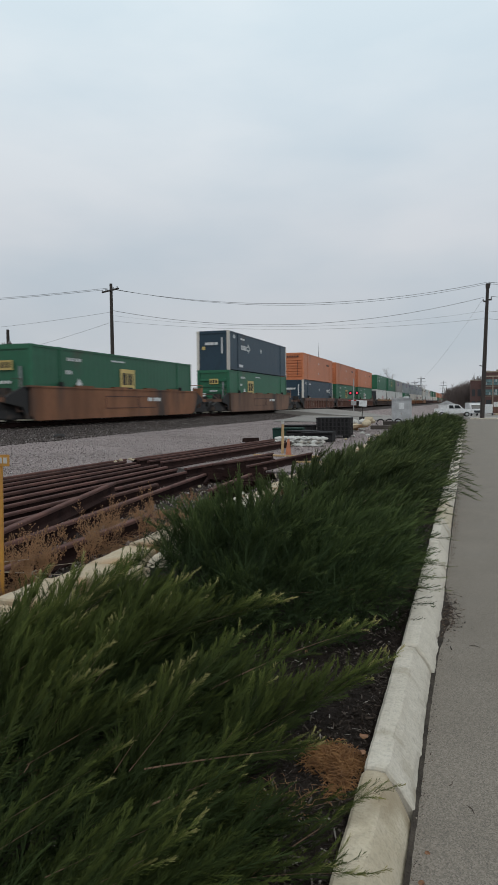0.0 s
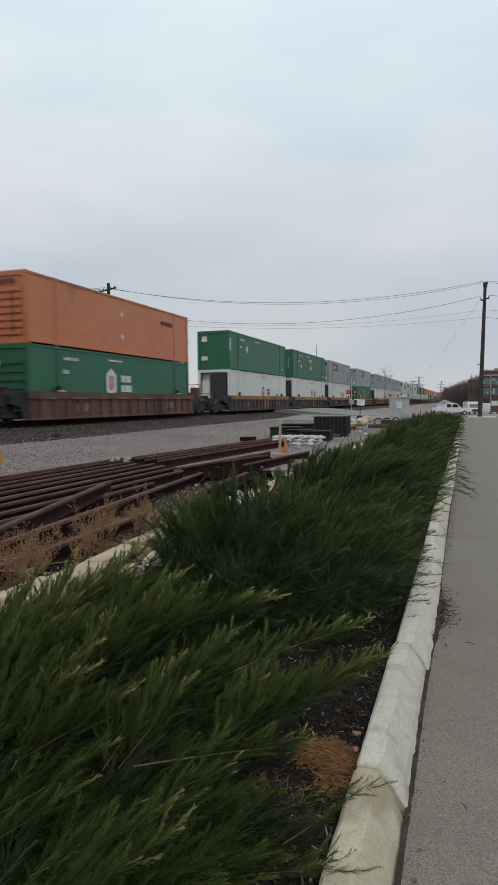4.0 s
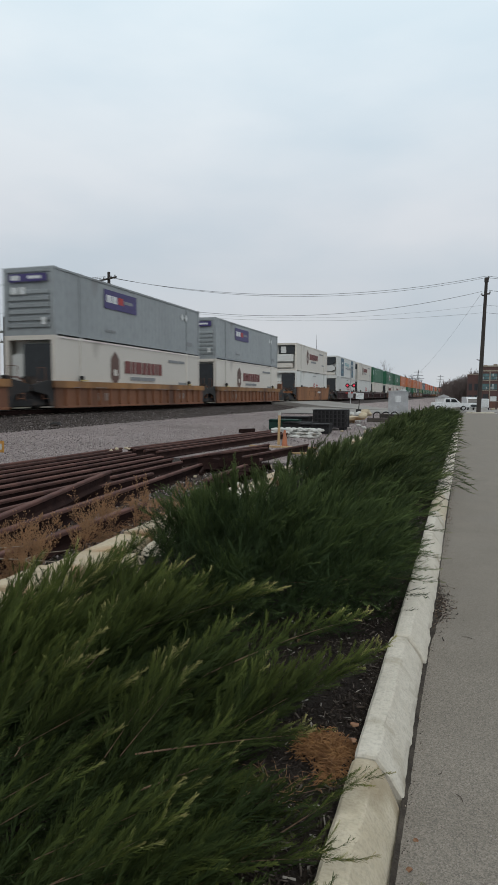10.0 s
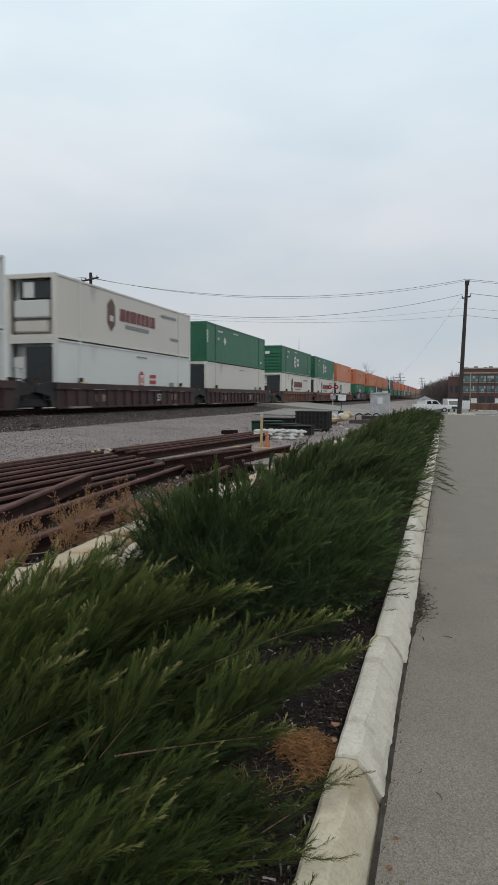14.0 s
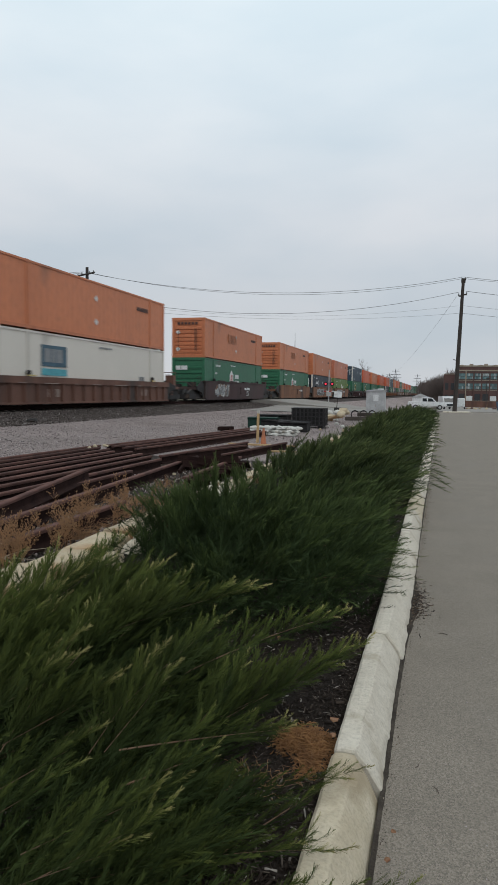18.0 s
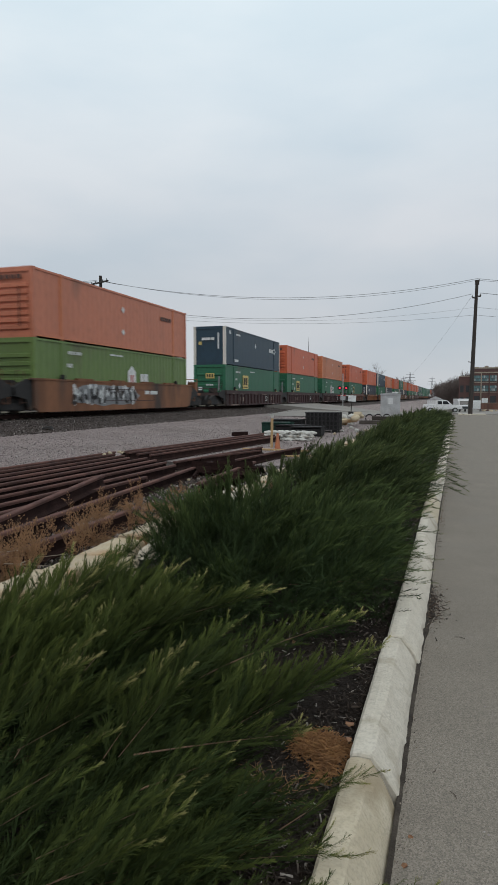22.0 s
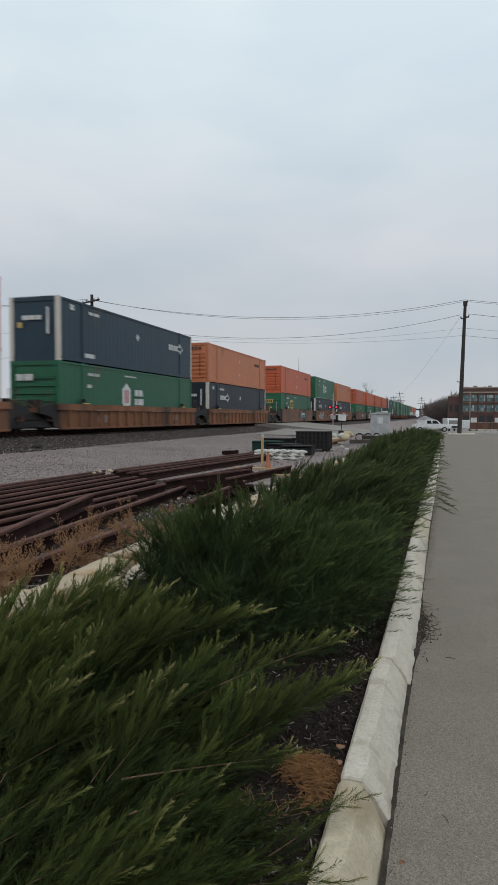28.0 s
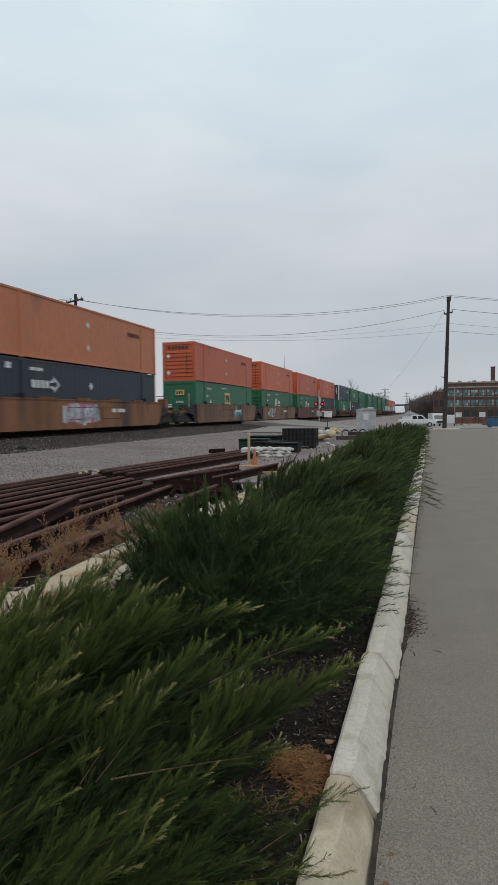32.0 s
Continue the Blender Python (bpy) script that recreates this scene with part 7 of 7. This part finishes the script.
    def clear_of_rock(x, y):
        return -2.5 < x < -0.26 and not (x < -1.7 and y > 6.0) and not (x < -2.05 and y < 4.8) and not (x < -1.8 and y < 4.0) and not (x < -1.45 and y < 3.5)

    def wisp(x, y, z, from_x=-0.85, dy=0.1):
        return (x, y, z, from_x, y - dy, z - 0.02, 0.04, 12, 0.14, 1.05, 0.15)
    juniper(-1.34, 4.72, 1.34, 1.8, 0.56, 430, 11, 0.20, middle, EVERGREEN, 7, (0.2, -0.05), 0.9, label="dense deep green spreading juniper in mulch", filler=4200, core=0.85, upright=0.62, keep=clear_of_rock, tone=0.95, vase=True, spread=0.38, lumps=0.6,
            shoots=(wisp(-0.36, 4.2, 0.24), wisp(-0.28, 4.75, 0.22), wisp(-0.16, 4.4, 0.18), wisp(-0.14, 5.0, 0.2), wisp(-0.5, 3.92, 0.28), wisp(-0.2, 4.55, 0.22), wisp(-0.55, 4.5, 0.34, -1.2), wisp(-0.4, 5.3, 0.36, -1.1), wisp(-0.7, 3.7, 0.3, -1.2), wisp(-0.6, 5.6, 0.4, -1.3)))
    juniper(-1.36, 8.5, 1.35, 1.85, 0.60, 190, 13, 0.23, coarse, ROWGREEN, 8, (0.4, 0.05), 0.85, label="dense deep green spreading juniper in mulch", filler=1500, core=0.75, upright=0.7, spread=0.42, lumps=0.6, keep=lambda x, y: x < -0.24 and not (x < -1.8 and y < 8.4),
            shoots=(wisp(-0.25, 6.6, 0.22), wisp(-0.2, 7.4, 0.2), wisp(-0.14, 6.0, 0.2), wisp(-0.15, 8.6, 0.2), wisp(-0.3, 7.0, 0.34, -1.0), wisp(-0.35, 8.0, 0.36, -1.1)))
    def spill(x, y, z):
        return (x, y, z, -0.55, y - 0.08, 0.26, 0.07, 11, 0.14, 0.85, 0.0)
    spills = {0: (spill(0.10, 9.6, 0.06), spill(0.16, 10.2, 0.05), spill(0.04, 10.6, 0.08), spill(0.2, 11.0, 0.05), spill(0.08, 11.5, 0.07)), 1: (spill(0.12, 12.6, 0.06), spill(0.02, 13.4, 0.08)), 3: (spill(0.1, 18.4, 0.07), spill(0.16, 19.2, 0.06))}
    rng = random.Random(2)
    y = 10.7
    i = 0
    while y < 44:
        far = y > 22
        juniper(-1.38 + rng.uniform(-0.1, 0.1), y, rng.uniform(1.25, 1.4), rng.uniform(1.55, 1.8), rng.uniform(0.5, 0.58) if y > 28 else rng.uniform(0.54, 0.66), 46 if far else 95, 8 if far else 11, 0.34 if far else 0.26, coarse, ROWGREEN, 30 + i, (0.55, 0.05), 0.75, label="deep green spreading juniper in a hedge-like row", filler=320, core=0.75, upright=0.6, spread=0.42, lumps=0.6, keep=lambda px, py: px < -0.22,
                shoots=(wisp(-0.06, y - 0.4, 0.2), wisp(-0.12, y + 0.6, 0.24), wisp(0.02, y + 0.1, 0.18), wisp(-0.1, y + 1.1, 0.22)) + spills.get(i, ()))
        y += rng.uniform(2.3, 2.9)
        i += 1


def loose(name, label, category, n, place, shape, mat, seed):
    """Loose litter: n small pieces of a shape (verts, tris), each with its own place, turn and size."""
    g = np.random.RandomState(seed)
    V0, T0 = shape
    vs, ts = [], []
    for i in range(n):
        (x, y, z), size, tilt = place(g)
        a, b, c = g.rand() * math.tau, g.randn() * tilt, g.randn() * tilt
        r = np.array(Euler((b, c, a)).to_matrix())
        vs.append((V0 * size * (0.6 + 0.8 * g.rand(3))) @ r.T + np.array([x, y, z]))
        ts.append(T0 + i * len(V0))
    whole(name, fast_mesh(name, np.concatenate(vs), np.concatenate(ts), mat), None, label, category, kind="stuff")


CHIP = (np.array([(x, y, z) for x in (-0.5, 0.5) for y in (-0.1, 0.1) for z in (-0.04, 0.04)]), np.array([(0, 1, 3), (0, 3, 2), (4, 6, 7), (4, 7, 5), (0, 4, 5), (0, 5, 1), (2, 3, 7), (2, 7, 6), (0, 2, 6), (0, 6, 4), (1, 5, 7), (1, 7, 3)]))
PEBBLE = (np.array([(0.5, 0.1, 0), (-0.5, 0, 0.05), (0, 0.45, 0.05), (0.05, -0.5, 0), (0, 0.05, 0.42), (0.02, 0, -0.4)]), np.array([(0, 2, 4), (2, 1, 4), (1, 3, 4), (3, 0, 4), (2, 0, 5), (1, 2, 5), (3, 1, 5), (0, 3, 5)]))


def tuft(cx, cy, radius, height, blades, seed, mat, label, name="dead_grass", droop=0.6, width=0.0022, category="grass"):
    """A clump of thin dry blades."""
    g = np.random.RandomState(seed)
    vs, ts, k = [], [], 0
    for i in range(blades):
        a = g.rand() * math.tau
        r = radius * math.sqrt(g.rand())
        p = np.array([cx + math.cos(a) * r, cy + math.sin(a) * r, ground_z(cx, cy)])
        d = np.array([math.cos(a) * 0.6 + g.randn() * 0.5, math.sin(a) * 0.6 + g.randn() * 0.5, 0.8 + 0.5 * g.rand()])
        d /= np.linalg.norm(d)
        h = height * (0.5 + 0.6 * g.rand())
        s = np.cross(d, [0, 0, 1.0])
        s = s / (np.linalg.norm(s) + 1e-6) * width
        prev = None
        for j in range(5):
            u = j / 4
            q = p + d * h * u + np.array([d[0], d[1], -1.0]) * droop * h * u * u * 0.6 + g.randn(3) * 0.006
            q[2] = max(q[2], p[2] + 0.004)
            ring = [q + s * (1 - 0.8 * u), q - s * (1 - 0.8 * u), q + np.array([0, 0, width * 1.6 * (1 - 0.8 * u)])]
            vs.extend(ring)
            if j:
                for m in range(3):
                    a0, a1, b0, b1 = k - 3 + m, k - 3 + (m + 1) % 3, k + m, k + (m + 1) % 3
                    ts += [(a0, a1, b1), (a0, b1, b0)]
            k += 3
    return whole(name, fast_mesh(name, np.array(vs), np.array(ts), mat), None, label, category)


def matted(cx, cy, rx, ry, height, strands, seed, label):
    """A mound of curled dry strands, wound over one another."""
    g = np.random.RandomState(seed)
    vs, ts, k = [], [], 0
    ground = ground_z(cx, cy)
    for i in range(strands):
        a, r, e = g.rand() * math.tau, math.sqrt(g.rand()), g.rand()
        dome = height * math.sqrt(max(0.05, 1 - r * r))
        p = np.array([cx + math.cos(a) * rx * r, cy + math.sin(a) * ry * r, ground + 0.004 + dome * (0.25 + 0.75 * e)])
        way, bend = g.rand() * math.tau, (g.rand() - 0.5) * 3.2
        w = 0.0010 + 0.0012 * g.rand()
        for j in range(6):
            q = p + np.array([0, 0, 0.006 * math.sin(j * 1.3 + i)])
            q[2] = max(q[2], ground + 0.003)
            s = np.array([-math.sin(way), math.cos(way), 0]) * w
            vs.extend([q + s, q - s, q + np.array([0, 0, w * 1.7])])
            if j:
                for m in range(3):
                    a0, a1, b0, b1 = k - 3 + m, k - 3 + (m + 1) % 3, k + m, k + (m + 1) % 3
                    ts += [(a0, a1, b1), (a0, b1, b0)]
            k += 3
            p = p + np.array([math.cos(way), math.sin(way), 0.25 * g.randn() - 0.15 * j * 0.3]) * 0.012
            way += bend * 0.5
    return whole("dead_grass", fast_mesh("dead_grass", np.array(vs), np.array(ts), DEADTUFT), None, label, "grass")


def weed(x, y, h, seed):
    """A dry branching weed."""
    rng = random.Random(seed)
    bm = bmesh.new()

    def grow(p, d, length, r, level):
        q = p + d * length * 0.5
        e = q + (d + Vector((rng.uniform(-0.3, 0.3), rng.uniform(-0.3, 0.3), 0.1))).normalized() * length * 0.5
        tube(bm, [p, q, e], [r, r * 0.8, r * 0.5], 3)
        if level:
            for c in (p.lerp(e, 0.35), p.lerp(e, 0.6), q, p.lerp(e, 0.85), e):
                s = Vector((rng.uniform(-1, 1), rng.uniform(-1, 1), rng.uniform(0.2, 1.1))).normalized()
                grow(c, (d * 0.6 + s * 0.8).normalized(), length * rng.uniform(0.35, 0.55), r * 0.6, level - 1)
        elif rng.random() < 0.6:
            tube(bm, [e, e + d * 0.006, e + d * 0.013], [0.002, 0.0055, 0.001], 4)
    for _ in range(1 if h < 0.45 else 2):
        grow(Vector((rng.uniform(-0.05, 0.05), rng.uniform(-0.05, 0.05), 0)), Vector((rng.uniform(-0.7, 0.7), rng.uniform(-0.7, 0.7), 1)).normalized(), h * 0.62, 0.0024, 3)
    whole("dry_weed", bm, DRYGRASS, "dry tan branching weed among old rails", "weed", "dry weeds", m=pose(x, y, ground_z(x, y)))


def make_litter():
    bark = island_material("mulch_chips", [(0, (0.020, 0.014, 0.011)), (0.35, (0.036, 0.026, 0.020)), (0.68, (0.062, 0.046, 0.036)), (0.90, (0.12, 0.098, 0.082)), (0.972, (0.32, 0.29, 0.26))])
    stones = island_material("mixed_gravel_stones", [(0, (0.21, 0.178, 0.172)), (0.3, (0.26, 0.222, 0.215)), (0.6, (0.32, 0.28, 0.27)), (0.88, (0.12, 0.10, 0.095)), (0.95, (0.42, 0.385, 0.37))])
    dark = island_material("mixed_ballast_stones", [(0, (0.065, 0.052, 0.048)), (0.35, (0.095, 0.080, 0.073)), (0.65, (0.13, 0.112, 0.104)), (0.85, (0.045, 0.037, 0.034)), (0.96, (0.22, 0.20, 0.19))])
    mixed = island_material("dry_leaf_litter", [(0, (0.06, 0.042, 0.032)), (0.4, (0.032, 0.024, 0.02)), (0.78, (0.13, 0.08, 0.05)), (0.93, (0.3, 0.25, 0.2))])

    def bed(g):
        x, y = -0.35 - 1.5 * g.rand() ** 1.4, 1.0 + 6.5 * g.rand() ** 1.3
        return (x, y, ground_z(x, y) + 0.012 * g.rand() + 0.004), 0.022 * (0.3 + 1.3 * g.rand() ** 1.8), 0.5
    loose("mulch_chips", "dark shredded bark mulch with pale splinters", "mulch", 30000, bed, CHIP, bark, 1)

    def lot_edge(g):
        y = 1.2 + 12 * g.rand() ** 1.2
        x = -0.142 + abs(g.randn()) * 0.012 + (0.12 * g.rand() if 4.1 < y < 4.7 else 0)
        return (x, y, 0.004), 0.013 * (0.4 + g.rand()), 0.3
    loose("gutter_litter", "dry brown leaf crumbs and grit along the kerb foot", "litter", 5200, lot_edge, CHIP, mixed, 2)

    def patch(g):
        y = 4.45 + g.randn() * 0.24 if g.rand() < 0.7 else 6 + g.rand() * 5
        x = -0.135 + abs(g.randn()) * (0.05 if y < 5.2 else 0.03)
        return (x, y, 0.006 + 0.01 * g.rand()), 0.017 * (0.4 + g.rand()), 0.4
    loose("leaf_drift", "drift of dry needles and leaf scraps on pavement", "litter", 700, patch, CHIP, mixed, 3)

    def grit(g):
        x, y = -0.1 + 3 * g.rand() ** 1.5, 1.2 + 9 * g.rand() ** 1.5
        return (x, y, 0.001), 0.006 * (0.4 + g.rand() ** 3 * 1.6), 1.0
    loose("grit", "fine pale grit scattered on pavement", "grit", 5200, grit, PEBBLE, stones, 4)

    def yard(g):
        x, y = -3.0 - 10.3 * g.rand(), 2 + 48 * g.rand() ** 1.6
        if x > -7.7 and y < 14:
            x -= 4.8
        return (x, y, ground_z(x, y) + 0.012), 0.034 * (0.5 + g.rand()), 1.0
    loose("gravel", "pale crushed limestone gravel between track and bed", "gravel", 26000, yard, PEBBLE, stones, 5)

    def slope(g):
        y = 14 + 70 * g.rand() ** 1.5
        x = -12.8 - 3.9 * g.rand()
        return (x, y, ground_z(x, y) + 0.02), 0.062 * (0.5 + g.rand()), 1.0
    loose("ballast", "dark crushed stone ballast on the track shoulder", "ballast", 16000, slope, PEBBLE, dark, 6)

    def near_rails(g):
        x, y = -2.95 - 2.2 * g.rand(), 2.5 + 9 * g.rand()
        return (x, y, ground_z(x, y) + 0.015), 0.05 * (0.5 + g.rand()), 0.6
    loose("yard_litter", "dark chips, leaves and stones among old rails", "litter", 5000, near_rails, CHIP, mixed, 7)

    def between_rails(g):
        x, y = -2.95 - 2.0 * g.rand(), 3.0 + 10 * g.rand()
        return (x, y, ground_z(x, y) + 0.012), 0.03 * (0.5 + g.rand()), 1.0
    loose("stray_gravel", "pale stray gravel in dark soil among old rails", "gravel", 3200, between_rails, PEBBLE, stones, 8)
    matted(-0.452, 2.29, 0.1, 0.085, 0.058, 900, 1, "dead matted orange-brown grass clump beside the kerb")
    matted(-0.405, 2.165, 0.035, 0.085, 0.045, 200, 2, "dead matted orange-brown grass tail beside the kerb")
    tuft(-0.6, 2.0, 0.12, 0.1, 45, 3, DRYGRASS, "sparse pale dry grass blades in mulch", droop=0.8)
    rng = random.Random(9)
    for i in range(40):
        x, y = rng.uniform(-3.85, -2.95), rng.uniform(3.2, 8.2)
        weed(x, y, rng.uniform(0.2, 0.42), i)
    weed(-3.15, 4.9, 0.5, 93)
    weed(-3.22, 5.2, 0.55, 94)
    weed(-3.05, 4.6, 0.48, 95)
    weed(-3.35, 3.6, 0.75, 90)
    weed(-3.3, 5.6, 0.62, 91)
    weed(-3.15, 5.9, 0.6, 92)
    for i in range(26):
        weed(rng.uniform(-3.5, -2.98), rng.uniform(2.9, 4.6), rng.uniform(0.28, 0.5), 200 + i)
    for i in range(22):
        x, y = rng.uniform(-3.8, -3.0), rng.uniform(3.0, 7.6)
        tuft(x, y, 0.2, 0.24, 170, 40 + i, DRYGRASS, "flattened dry tan grass among old rails", droop=1.0, width=0.0028)
    for i, (x, y, z, s) in enumerate(((-0.36, 2.40, 0.15, 0.022), (-0.35, 2.3, 0.14, 0.018), (-0.42, 2.02, 0.1, 0.02), (-0.11, 1.86, 0.008, 0.014), (-0.8, 3.3, 0.1, 0.016), (-0.1, 2.0, 0.008, 0.011))):
        bm = bmesh.new()
        n = 8
        rim = [(math.cos(k * math.tau / n) * s * (1.0 if k % 2 else 0.75), math.sin(k * math.tau / n) * s * 0.6, 0.25 * s * math.sin(k * 1.9 + i)) for k in range(n)]
        top = [bm.verts.new((a, b, c + 0.002)) for a, b, c in rim]
        low = [bm.verts.new((a, b, c - 0.001)) for a, b, c in rim]
        bm.faces.new(top)
        bm.faces.new(low[::-1])
        for k in range(n):
            bm.faces.new((low[k], low[(k + 1) % n], top[(k + 1) % n], top[k]))
        whole("dry_leaf", bm, DRYLEAF, "curled dry brown leaf by the kerb", "leaf", "fallen leaves", m=pose(x, y, z, 20 * (i % 3), 15, 70 * i))
    for i, (x, y, l, yaw) in enumerate(((0.03, 2.28, 0.05, 30), (-0.04, 2.42, 0.04, -20), (0.06, 3.9, 0.06, 80))):
        bm = bmesh.new()
        tube(bm, [(0, -l / 2, 0), (0.006, 0, 0.003), (0, l / 2, 0)], 0.0016, 5)
        whole("twig", bm, BARK, "short dark twig lying on pavement", "twig", "fallen twigs", m=pose(x, y, 0.005, 0, 0, yaw))
    bm = bmesh.new()
    tube(bm, [(-3.75, 3.1, 0.40), (-3.5, 3.5, 0.33), (-3.32, 3.75, 0.24), (-3.12, 4.05, 0.17), (-2.98, 4.3, 0.10)], [0.0075, 0.007, 0.006, 0.0045, 0.002], 6)
    for p, q, r in (((-3.5, 3.5, 0.33), (-3.34, 3.62, 0.36), (-3.2, 3.66, 0.30)), ((-3.32, 3.75, 0.24), (-3.2, 3.72, 0.14), (-3.14, 3.66, 0.04)), ((-3.32, 3.75, 0.24), (-3.26, 3.95, 0.27), (-3.16, 4.1, 0.26)), ((-3.12, 4.05, 0.17), (-2.98, 3.98, 0.15), (-2.9, 3.86, 0.09)), ((-3.12, 4.05, 0.17), (-3.06, 4.2, 0.19), (-2.96, 4.42, 0.17))):
        tube(bm, [p, q, r], [0.0048, 0.0036, 0.0016], 5)
    whole("dead_branch", bm, BLEACHED, "bleached bare dead branch leaning on dry weeds", "branch")


make_junipers()
make_litter()


motions()
